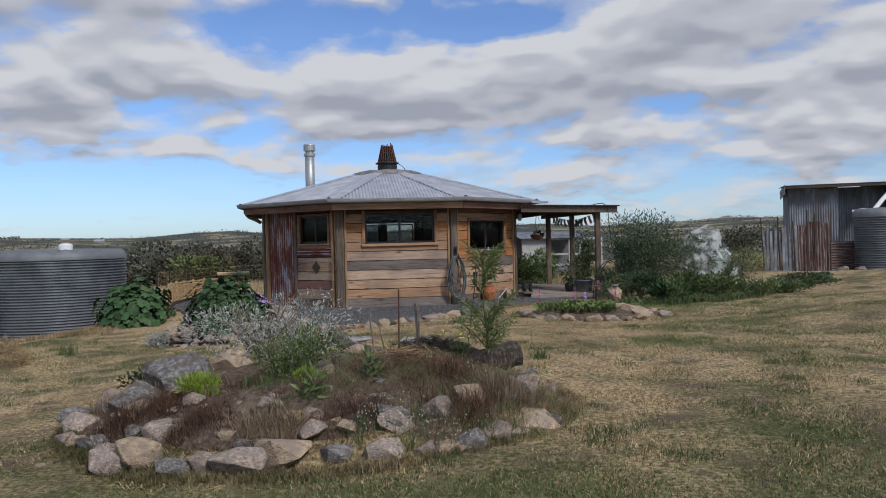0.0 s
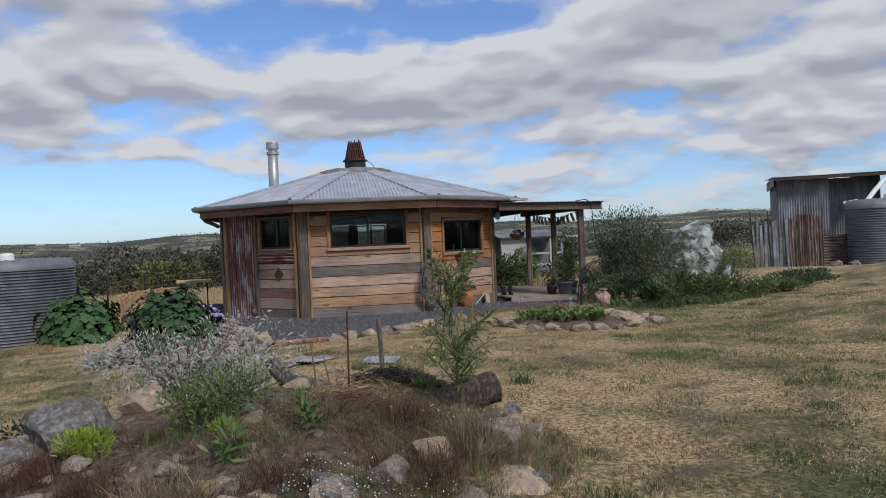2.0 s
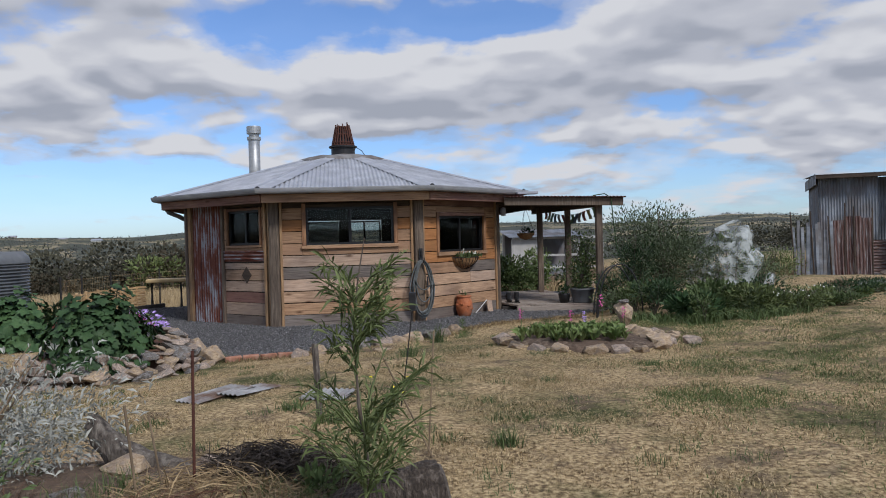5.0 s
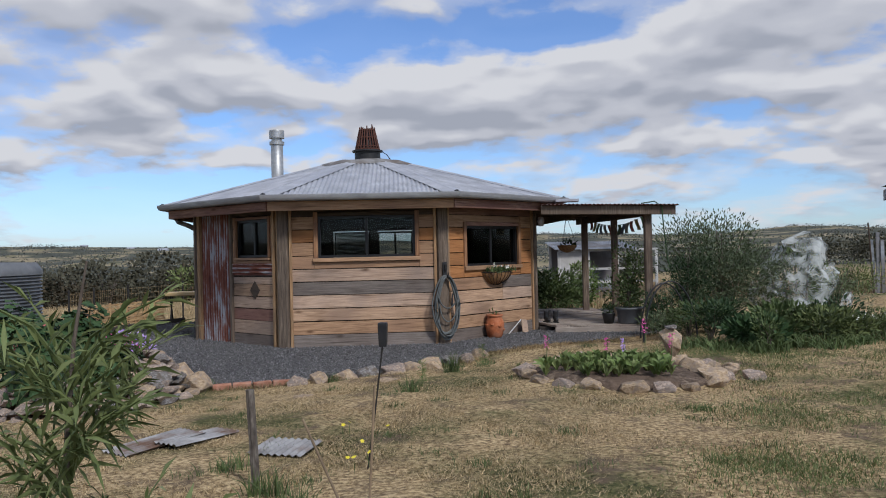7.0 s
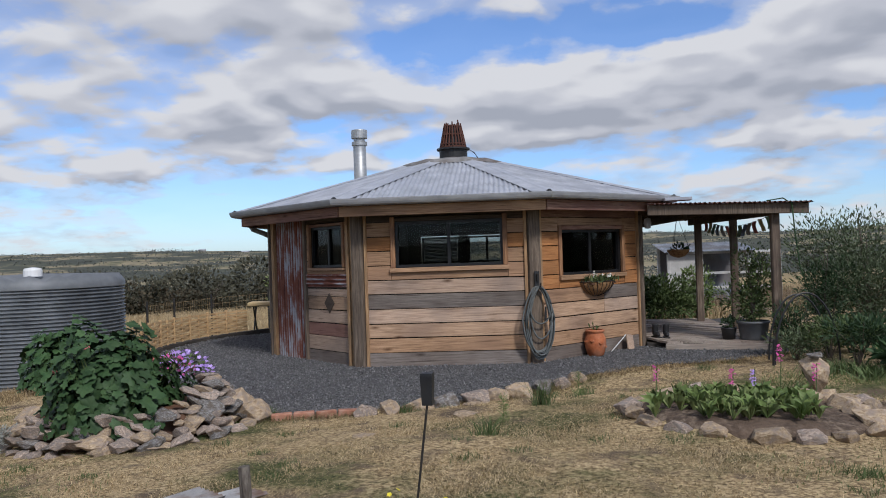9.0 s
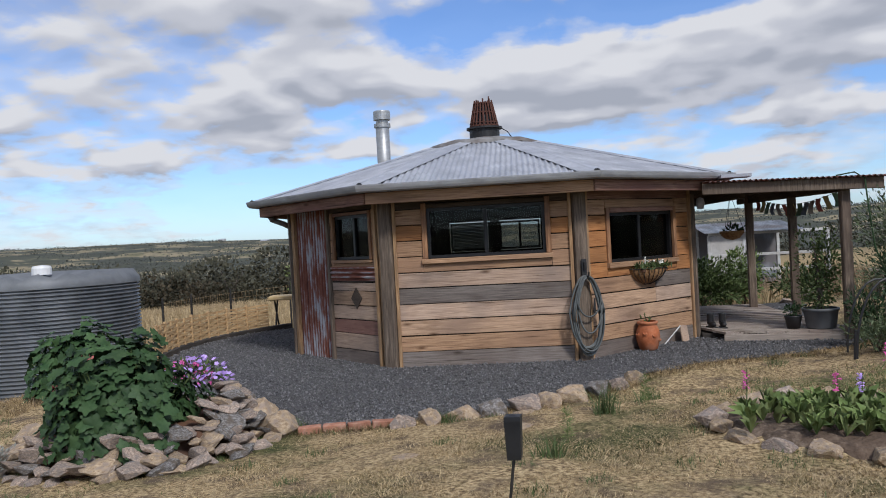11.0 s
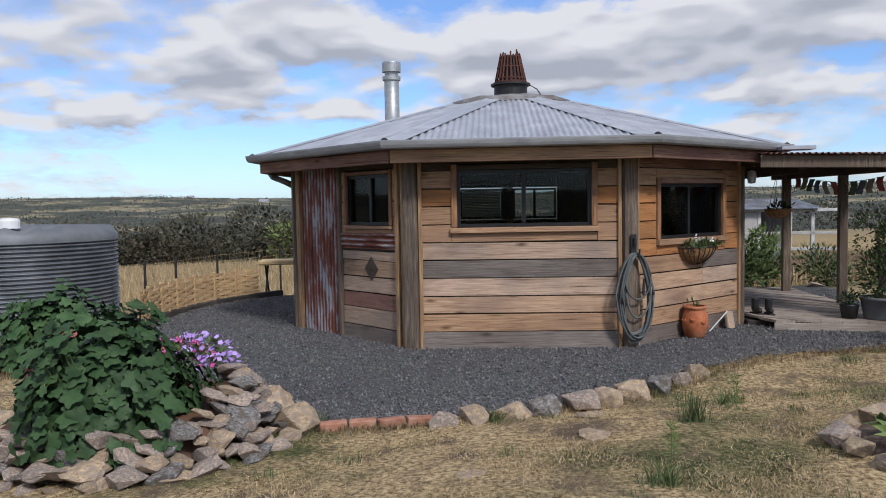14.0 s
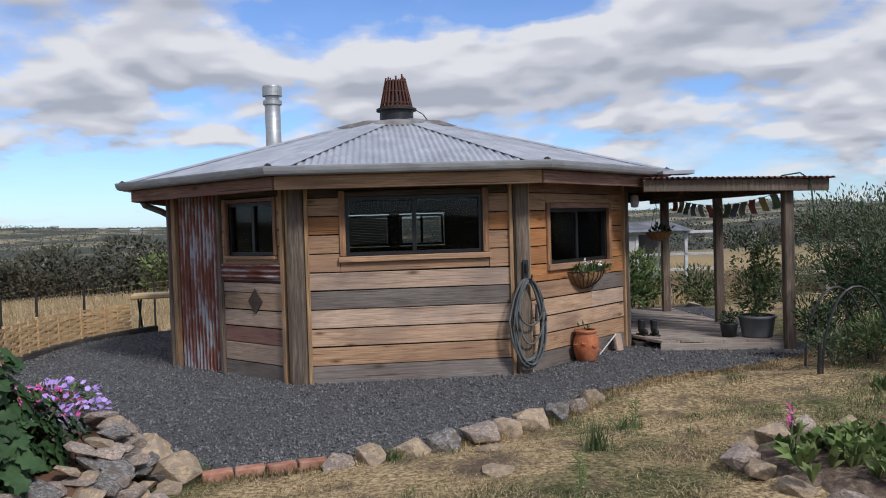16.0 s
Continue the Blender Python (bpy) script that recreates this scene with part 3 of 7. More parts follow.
# ---- ground ----
PAD = (-1.44, 21.54)      # the middle of the round cabin
SPOTS = [(0, 0, 0), (-4, 2, -.1), (5, 2, .15), (-3, 6.7, .03), (1.1, 6.5, .18), (-1, 9.3, .24), (0.8, 9.5, .24), (-.5, 11.2, .2), (0.3, 12.5, .22), (1.5, 14, .2), (3.5, 14, .15), (0.3, 15.9, .15),
         (-1.7, 15.7, -.06), (-3.3, 15, -.1), (-5.1, 14, -.15), (-9.7, 19.6, -.65), (-10, 23, -.7), (-6.6, 19, -.05), (4.7, 19.5, .22), (10, 25, .6), (12, 28, .65), (9, 14, .42),
         (9, 6, .3), (14, 20, .7), (-10, 8, -.5), (-14, 14, -.9), (-12, 30, -1.0), (0, 30, -.1), (8, 34, .2), (-4, -8, -.1), (6, -8, .2), (-6, 11, -.22), (-7.6, 22, -.3)]
SP = np.array(SPOTS)
EDGE = [(-3.7, 15.3), (-2.4, 15.38), (-1.6, 15.62), (-0.95, 15.95), (-0.28, 16.35), (0.22, 16.72), (0.6, 17.12), (1.0, 17.6), (1.7, 18.2), (3.0, 18.85), (4.1, 19.6)]


def inside(x, y, poly):
    x, y = np.asarray(x, float), np.asarray(y, float)
    res = np.zeros(x.shape, bool)
    for (x0, y0), (x1, y1) in zip(poly, poly[1:] + poly[:1]):
        c = ((y0 > y) != (y1 > y)) & (x < (x1 - x0) * (y - y0) / ((y1 - y0) or 1e-9) + x0)
        res ^= c
    return res


GRAVEL = EDGE + [(4.1, 25.5), (1, 27.2), (-3, 27.2)] + [(PAD[0] + 5.5 * math.cos(radians(q)), PAD[1] + 5.5 * math.sin(radians(q))) for q in range(110, 216, 8)] + [(-5.4, 17.0)]


def ground_z(x, y):
    x, y = np.asarray(x, float), np.asarray(y, float)
    d2 = (x[..., None] - SP[:, 0]) ** 2 + (y[..., None] - SP[:, 1]) ** 2
    w = 1 / (d2 + 0.6) ** 1.5
    z = (w * SP[:, 2]).sum(-1) / w.sum(-1)
    # the planted mound
    q = (np.abs((x + 1.1) / 2.05) ** 2.4 + np.abs((y - 6.95) / 1.55) ** 2.4)
    z = z + 0.38 * np.clip(1.12 - q, 0, 1) ** 0.8
    # the raised flower bed
    q = ((x - 2.55) / 1.05) ** 2 + ((y - 14.5) / 0.85) ** 2
    z = z + 0.12 * np.clip(1.1 - q, 0, 1) ** 0.5
    # the level gravel pad under the cabin
    rr = np.hypot(x - PAD[0], y - PAD[1])
    pad = np.clip((6.25 - rr) / 0.7, 0, 1)
    pz = -0.07 + 0.155 * np.clip((y - 15.9) / 2.2, 0, 1)
    z = z * (1 - pad) + pz * pad
    # beyond the garden: brow, valley and far rolling hills
    az = np.arctan2(x, y)
    r = np.hypot(x, y)
    brow = 41 + 40 * np.clip((az + 0.05) / 0.5, 0, 1)
    out = np.clip((r - brow) / 130, 0, 1)
    valley = -34 * (out * out * (3 - 2 * out)) * (1 - 0.45 * np.clip((az - 0.1) / 0.4, 0, 1))
    rise = np.clip((r - 420) / 1700, 0, 1)
    hills = (31 - valley + 3 * np.sin(az * 7 + 1) + 2.4 * np.sin(az * 19) + 1.6 * np.sin(az * 47 + 2) + 7 * np.exp(-((az - .37) / .07) ** 2)) * rise * rise * (3 - 2 * rise)
    roll = (5 * np.sin(x / 90 + 1) * np.sin(y / 130) + 3 * np.sin(x / 47) * np.sin(y / 61 + 2)) * np.clip((r - 90) / 200, 0, 1)
    far = np.clip((r - 24) / 12, 0, 1)
    return np.where(r > 24, z * (1 - far) + far * (-0.4 + np.clip(x, -30, 14) * 0.02) + valley + hills + roll, z)


def gz(x, y):
    return float(ground_z(np.array([x]), np.array([y]))[0])


def axis(lo, hi, step, reach, grow=1.16):
    mid = np.arange(lo, hi, step)
    out, s, p = [], step, hi
    while p < reach:
        out.append(p)
        s *= grow
        p += s
    out.append(reach)
    neg, s, p = [], step, lo
    while p > -reach:
        s *= grow
        p -= s
        neg.append(p)
    return np.array(sorted(neg) + list(mid) + out)


gx, gy = axis(-8, 6, 0.13, 4200), axis(1, 20, 0.13, 4200)
GX, GY = np.meshgrid(gx, gy)
GZ = ground_z(GX, GY)
GZ = GZ + np.where(np.hypot(GX, GY) < 30, 0.012 * np.sin(GX * 3.1 + GY * 1.3) * np.sin(GY * 2.7 - GX) + 0.008 * np.sin(GX * 7.3) * np.sin(GY * 6.1 + 1), 0)
nx, ny = len(gx), len(gy)
idx = np.arange(nx * ny).reshape(ny, nx)
quads = np.stack([idx[:-1, :-1], idx[:-1, 1:], idx[1:, 1:], idx[1:, :-1]], -1).reshape(-1, 4)
ground = raw("ground", np.stack([GX, GY, GZ], -1).reshape(-1, 3), quads, M["ground"], smooth=True)
tagged(ground, "dry patchy lawn running out to straw paddocks and hills", "ground", kind="structure")

# gravel sheet
hx, hy = np.arange(-8, 4.6, 0.05), np.arange(15.2, 27.6, 0.05)
HX, HY = np.meshgrid(hx, hy)
ok = inside(HX[:-1, :-1] + 0.025 + 0.06 * np.sin(HY[:-1, :-1] * 9), HY[:-1, :-1] + 0.025 + 0.05 * np.sin(HX[:-1, :-1] * 11), GRAVEL)
HZ = ground_z(HX, HY) + 0.028
ii = np.arange(HX.size).reshape(HX.shape)
gq = np.stack([ii[:-1, :-1], ii[:-1, 1:], ii[1:, 1:], ii[1:, :-1]], -1)[ok]
used, inv = np.unique(gq, return_inverse=True)
gravel = raw("gravel", np.stack([HX, HY, HZ], -1).reshape(-1, 3)[used], inv.reshape(gq.shape), M["gravel"], smooth=True)
tagged(gravel, "dark blue-grey crushed stone round the cabin", "gravel", kind="structure")

# bare soil of the mound
mx_, my_ = np.arange(-3.5, 1.3, 0.04), np.arange(5.0, 8.9, 0.04)
MX, MY = np.meshgrid(mx_, my_)
cell = np.abs((MX[:-1, :-1] + 1.1) / 1.98) ** 2.4 + np.abs((MY[:-1, :-1] - 6.95) / 1.48) ** 2.4 < 1.25
edge_ = np.abs((MX + 1.1) / 1.98) ** 2.4 + np.abs((MY - 6.95) / 1.48) ** 2.4 + .12 * np.sin(MX * 9) * np.sin(MY * 8)
MZ_ = ground_z(MX, MY) + 0.02 + (0.02 * np.sin(MX * 11 + MY * 3) * np.sin(MY * 9) * np.sin(MX * 5) + 0.007 * np.sin(MX * 41 + 3 * np.sin(MY * 17)) * np.sin(MY * 37 + 2 * np.sin(MX * 23))) - 0.09 * np.clip((edge_ - .88) / .25, 0, 1.5)
ii = np.arange(MX.size).reshape(MX.shape)
mq = np.stack([ii[:-1, :-1], ii[:-1, 1:], ii[1:, 1:], ii[1:, :-1]], -1)[cell]
used, inv = np.unique(mq, return_inverse=True)
mound = raw("mound_soil", np.stack([MX, MY, MZ_], -1).reshape(-1, 3)[used], inv.reshape(mq.shape), M["soil"], smooth=True)
bx_, by_ = np.arange(1.3, 3.9, 0.05), np.arange(13.4, 15.5, 0.05)
BX, BY = np.meshgrid(bx_, by_)
be_ = ((BX - 2.55) / 1.08) ** 2 + ((BY - 14.45) / .86) ** 2
BZ = ground_z(BX, BY) + .03 - .1 * np.clip((be_ - .85) / .25, 0, 1.4) + .012 * np.sin(BX * 17) * np.sin(BY * 19)
ii = np.arange(BX.size).reshape(BX.shape)
bq = np.stack([ii[:-1, :-1], ii[:-1, 1:], ii[1:, 1:], ii[1:, :-1]], -1)[be_[:-1, :-1] < 1.2]
used, inv = np.unique(bq, return_inverse=True)
bed_soil = raw("flower_bed_soil", np.stack([BX, BY, BZ], -1).reshape(-1, 3)[used], inv.reshape(bq.shape), M["soil"], smooth=True)
tagged(bed_soil, "brown soil of the stone-edged flower bed", "soil", kind="structure")
tagged(mound, "stony brown soil of the planted mound", "soil", kind="structure")

# ---- the round cabin ----
APO, TURN_A = 3.13, -82.7
RAD = APO / math.cos(math.pi / 8)
FLOOR_Z = 0.10


def corner(k, radius):
    q = radians(TURN_A + 45 * k - 22.5)
    return Vector((PAD[0] + radius * math.cos(q), PAD[1] + radius * math.sin(q), 0))


def face_pose(k, z=0.0):
    """Wall k: x runs along it from its left end (seen from outside), y points inwards, z up."""
    p, q = corner(k, RAD), corner(k + 1, RAD)
    d = (q - p).normalized()
    return Matrix((( d.x, -d.y, 0, p.x), (d.y, d.x, 0, p.y), (0, 0, 1, z), (0, 0, 0, 1)))


SIDE = (corner(1, RAD) - corner(0, RAD)).length
cabin = thing("cabin", Matrix.Translation((PAD[0], PAD[1], FLOOR_Z)), "octagonal timber plank cabin with a grey iron roof on gravel", "cabin")


def cpart(name, bm, mat, parent=None, label="", m=None, smooth=False):
    """A cabin part whose mesh is in world metres, moved under the cabin's base."""
    if m is not None:
        bm.transform(m)
    bm.transform(Matrix.Translation((-PAD[0], -PAD[1], -FLOOR_Z)))
    return part(name, bm, mat, parent or cabin, label, smooth)


def plank_at(k, wall, u0, u1, z0, z1, tone, y=0.0, thick=0.035, name="plank"):
    """One board with its own local axes, so that its grain runs along it."""
    r = rnd
    bm = block(u1 - u0, thick, z1 - z0 - 0.013, None, 0.004)
    for v in bm.verts:
        v.co.z += 0.0035 * math.sin(v.co.x * 5 + u0 + z0 * 9) * (1 if v.co.z > 0 else -1)
        v.co.y += r.uniform(-0.003, 0.003)
    ob = part(name, bm, M[tone], wall)
    ob.matrix_local = Matrix.Translation((-PAD[0], -PAD[1], -FLOOR_Z)) @ face_pose(k) @ pose((u0 + u1) / 2, y, (z0 + z1) / 2, r.uniform(-0.25, 0.25), r.uniform(-0.15, 0.15), 0)
    return ob


ROWS_Z = [FLOOR_Z + 0.215 * i for i in range(12)]
TOP = 2.44


def wall(k, rows, holes, u_lo=0.02, u_hi=None, row_z=None):
    """Boards of wall k, row by row, cut round its window holes (u0, u1, z0, z1); behind them a lining darkened in
    colour for the room's shade.
    """
    u_hi = u_hi or SIDE - 0.02
    row_z = row_z or ROWS_Z
    bm = bmesh.new()
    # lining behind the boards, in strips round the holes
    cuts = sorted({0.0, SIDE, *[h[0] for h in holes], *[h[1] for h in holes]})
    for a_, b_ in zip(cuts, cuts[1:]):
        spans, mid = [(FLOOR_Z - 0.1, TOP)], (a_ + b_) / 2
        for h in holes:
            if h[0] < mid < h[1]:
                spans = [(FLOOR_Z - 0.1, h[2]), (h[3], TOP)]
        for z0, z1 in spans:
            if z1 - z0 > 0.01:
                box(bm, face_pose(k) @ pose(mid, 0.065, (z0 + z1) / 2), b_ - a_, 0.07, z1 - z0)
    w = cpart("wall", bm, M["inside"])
    for i, tone in enumerate(rows):
        z0, z1 = row_z[i], min(row_z[i + 1], TOP)
        segs = [(u_lo, u_hi)]
        for h in holes:
            if z1 > h[2] + 0.005 and z0 < h[3] - 0.005:
                segs = [s for s in ((u_lo, h[0]), (h[1], u_hi)) if s[1] - s[0] > 0.03]
                if h[2] - z0 > 0.03:
                    plank_at(k, w, h[0] + .004, h[1] - .004, z0, h[2] + .006, tone.split("+")[0])
                if z1 - h[3] > 0.03:
                    plank_at(k, w, h[0] + .004, h[1] - .004, h[3] - .006, z1, tone.split("+")[0])
        for a_, b_ in segs:
            tones = tone.split("+")
            if len(tones) == 2 and len(segs) == 1:
                c = a_ + (b_ - a_) * 0.62
                plank_at(k, w, a_, c - 0.004, z0, z1, tones[0])
                plank_at(k, w, c + 0.004, b_, z0, z1, tones[1])
            else:
                plank_at(k, w, a_, b_, z0, z1, tones[0])
    return w


def window(k, u0, u1, z0, z1, trim="trimwood", bars=1, border=0.07, sill=0.0):
    """A black aluminium slider in a timber surround, with its glass."""
    f = face_pose(k)
    bm = bmesh.new()
    box(bm, f @ pose((u0 + u1) / 2, 0.05, z0 + 0.02), u1 - u0, 0.08, 0.04)
    box(bm, f @ pose((u0 + u1) / 2, 0.05, z1 - 0.02), u1 - u0, 0.08, 0.04)
    for u in (u0 + 0.02, u1 - 0.02):
        box(bm, f @ pose(u, 0.05, (z0 + z1) / 2), 0.04, 0.08, z1 - z0 - 0.08)
    w = cpart("window", bm, M["blackframe"], None, "black aluminium sliding window with dark glass")
    for i in range(bars):
        u = u0 + (u1 - u0) * (i + 1) / (bars + 1)
        cpart("mullion", block(0.05, 0.05, z1 - z0 - 0.084, f @ pose(u, 0.05, (z0 + z1) / 2)), M["blackframe"], w)
    n = bars + 1
    for i in range(n):
        a_, b_ = u0 + (u1 - u0) * i / n, u0 + (u1 - u0) * (i + 1) / n
        o = cpart("pane", block(b_ - a_ - 0.03, 0.006, z1 - z0 - 0.07, f @ pose((a_ + b_) / 2, 0.045 + 0.016 * (i % 2), (z0 + z1) / 2), 0), M["clear_glass" if k == 4 else "glass"], w)
        o.visible_shadow = False
    if border:
        for u in (u0 - border / 2, u1 + border / 2):
            cpart("side_trim", block(border, 0.05, z1 - z0 + border, f @ pose(u, -0.02, (z0 + z1) / 2 + border / 2)), M["oiled"], w)
        plank_at(k, w, u0 - border - sill / 2, u1 + border + sill / 2, z0 - border - .004, z0 + .004, "gold", -0.03, 0.075, "sill")
        plank_at(k, w, u0 + .003, u1 - .003, z1 - .004, z1 + border + .004, "dark" if k == 0 else "red", -0.02, 0.05, "head_trim")
    return w


# front wall
W0 = (0.56, 2.15, 1.57, 2.25)
wall(0, ["grey", "gold", "tan", "pale", "grey", "pale", "gold", "gold", "orange", "gold", "dark"], [(W0[0] - .07, W0[1] + .07, W0[2] - .07, W0[3] + .07)], 0.10, SIDE - 0.08)
window(0, *W0, trim="orange", bars=1, border=0.07, sill=0.03)
# right-hand wall with the small slider
W1 = (0.60, 2.08, 1.37, 2.06)
wall(1, ["grey", "gold", "tan", "tan+pale", "gold+grey", "orange+gold", "orange", "orange", "orange", "gold", "red"], [(W1[0] - .07, W1[1] + .07, W1[2] - .07, W1[3] + .07)], 0.10, SIDE - 0.08)
window(1, *W1, trim="orange", bars=1, border=0.07)
# left-hand wall: a boarded bay with a little window, then rusted iron. u runs from the far-left corner
W7 = (SIDE - 1.30, SIDE - 0.38, 1.60, 2.24)
Z7 = [FLOOR_Z + v for v in (0, 0.2, 0.43, 0.63, 0.84, 1.05, 1.17, 1.38, 1.6, 1.8, 2.0, 2.2, 2.4)]
wall(7, ["grey", "pale", "red", "pale", "tan", "pale", "dark", "gold", "gold", "gold", "gold", "dark"], [(W7[0] - .05, W7[1] + .05, W7[2] - .05, W7[3] + .05)], SIDE - 1.42, SIDE - 0.24, Z7)
w7 = window(7, *W7, trim="trimwood", bars=1, border=0.05)


def corrugated(u_len, v_len, pitch, amp, res=6):
    """A sheet with waves across x, running along z, in the plane y = 0, as arrays."""
    n = max(2, int(u_len / pitch * res))
    u = np.linspace(0, u_len, n + 1)
    y = amp * np.sin(u / pitch * 2 * math.pi)
    top = np.stack([u, y, np.full_like(u, v_len)], -1)
    bot = np.stack([u, y, np.zeros_like(u)], -1)
    v = np.concatenate([bot, top])
    i = np.arange(n)
    f = np.stack([i, i + 1, i + n + 2, i + n + 1], -1)
    return v, f


def iron_sheet(name, u_len, v_len, mat, parent, m, pitch=0.076, amp=0.014):
    v, f = corrugated(u_len, v_len, pitch, amp)
    n = len(v)
    back = v + np.array([0, 0.0015, 0])
    ob = raw(name, np.concatenate([v, back]), np.concatenate([f, f[:, ::-1] + n]), mat, parent, True)
    ob.matrix_local = m
    return ob


BASE = Matrix.Translation((-PAD[0], -PAD[1], -FLOOR_Z))
iron_sheet("rusted_sheet", 0.94, 2.28, M["rustwave"], cabin, BASE @ face_pose(7) @ pose(SIDE - 2.42, -0.01, FLOOR_Z - 0.02))["label"] = "rusted red corrugated iron sheet"
iron_sheet("tin_strip", 0.2, 1.16, wave_rust("rust_on_ripple_iron", 0.066), cabin, BASE @ face_pose(7) @ pose(SIDE - 0.26, -0.034, 1.50, 0, -90, 0) @ pose(-0.2, 0, 0), 0.066, 0.016)["label"] = "strip of rusted ripple iron"
cpart("diamond_plate", block(0.17, 0.008, 0.17, face_pose(7) @ pose(SIDE - 0.78, -0.026, 1.045) @ Matrix.Diagonal((1.15, 1, 1.3, 1)) @ pose(0, 0, 0, 0, 45, 0), 0), M["dark"], None, "dark diamond of rusty plate")
# corner posts and trims
for k in range(8):
    if k in (3, 4, 5, 6):
        c = corner(k, RAD + 0.02)
        q = TURN_A + 45 * k - 22.5
        cpart("post", block(0.16, 0.14, TOP - FLOOR_Z + 0.06, pose(c.x, c.y, (TOP + FLOOR_Z - 0.06) / 2, 0, 0, q + 90)), M["postwood"])
    else:
        c = corner(k, RAD + 0.0)
        q = TURN_A + 45 * k - 22.5
        wdt = 0.25 if k in (0, 1) else 0.15
        cpart("post", block(wdt * 0.72, 0.12, TOP - FLOOR_Z + 0.06, pose(c.x, c.y, (TOP + FLOOR_Z - 0.06) / 2, 0, 0, q + 90), 0.008), M["postwood"])
        for kk, uu in ((k, 0.115 if k in (0, 1) else 0.09), (k - 1, SIDE - (0.115 if k in (0, 1) else 0.09))):
            cpart("corner_trim", block(0.045, 0.05, TOP - FLOOR_Z + 0.04, face_pose(kk % 8) @ pose(uu, -0.028, (TOP + FLOOR_Z - 0.04) / 2)), M["trimwood"])
for u, mt in ((SIDE - 1.455, "postwood"), (SIDE - 0.215, "trimwood"), (SIDE - 2.455, "trimwood")):
    cpart("corner_trim", block(0.06, 0.06, TOP - FLOOR_Z, face_pose(7) @ pose(u, -0.03, (TOP + FLOOR_Z) / 2)), M[mt])
# back walls (plain boards) with daylight windows in the far ones
wall(2, ["tan", "gold", "tan", "grey", "tan", "gold", "tan", "tan", "gold", "gold", "dark"], [])
for k in (3, 4, 5, 6):
    wall(k, ["tan", "gold", "tan", "grey", "tan", "gold", "tan", "tan", "gold", "gold", "dark"], [(0.34, 2.26, 1.53, 2.16)] if k == 4 else [])
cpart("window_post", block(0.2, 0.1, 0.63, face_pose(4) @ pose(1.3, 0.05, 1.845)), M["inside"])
window(4, 0.36, 1.2, 1.55, 2.14, bars=1, border=0)
blind_window = window(4, 1.4, 2.24, 1.55, 2.14, bars=0, border=0)
for i in range(17):
    cpart("blind_slat", block(0.74, 0.03, 0.004, face_pose(4) @ pose(1.82, 0.12, 1.6 + 0.031 * i, 55), 0), M["whitepaint"], blind_window)
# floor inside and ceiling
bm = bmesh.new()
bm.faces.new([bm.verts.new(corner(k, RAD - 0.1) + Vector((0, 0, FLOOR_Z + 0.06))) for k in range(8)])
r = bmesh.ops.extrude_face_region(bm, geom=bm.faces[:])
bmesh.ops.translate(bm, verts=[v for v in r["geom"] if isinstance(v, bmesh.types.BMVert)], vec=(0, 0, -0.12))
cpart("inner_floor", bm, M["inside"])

# roof: eight iron panels with ridges, waves running down the slope
EAVE_R, EAVE_Z, RING_R, RING_Z = 3.98, 2.535, 0.95, 3.345


def roof_panel(k):
    """A corrugated trapezoid of the roof."""
    a_, b_ = corner(k, EAVE_R + 0.02), corner(k + 1, EAVE_R + 0.02)
    d = (b_ - a_).normalized()
    inn = Vector((-d.y, d.x, 0))
    length, half = (b_ - a_).length, (corner(k + 1, RING_R) - corner(k, RING_R)).length / 2
    run = (EAVE_R - RING_R) * math.cos(math.pi / 8)
    pitch = 0.076
    n = int(length / pitch * 6)
    vs, fs = [], []
    for i in range(n + 1):
        u = length * i / n
        # how far up the slope this wave runs before it meets the hip
        s = min(1.0, min(u, length - u) / (length / 2 - half))
        wz = 0.013 * math.sin(u / pitch * 2 * math.pi)
        steps = 5
        for j in range(steps + 1):
            t_ = s * j / steps
            p = a_ + d * u + inn * run * t_
            vs.append((p.x, p.y, EAVE_Z + 0.02 + (RING_Z - EAVE_Z) * t_ + wz))
    st = 6
    for i in range(n):
        for j in range(5):
            fs.append((i * st + j, (i + 1) * st + j, (i + 1) * st + j + 1, i * st + j + 1))
    v = np.array(vs) - np.array([PAD[0], PAD[1], FLOOR_Z])
    return raw("roof_panel", v, np.array(fs), M["zinc"], cabin, True)


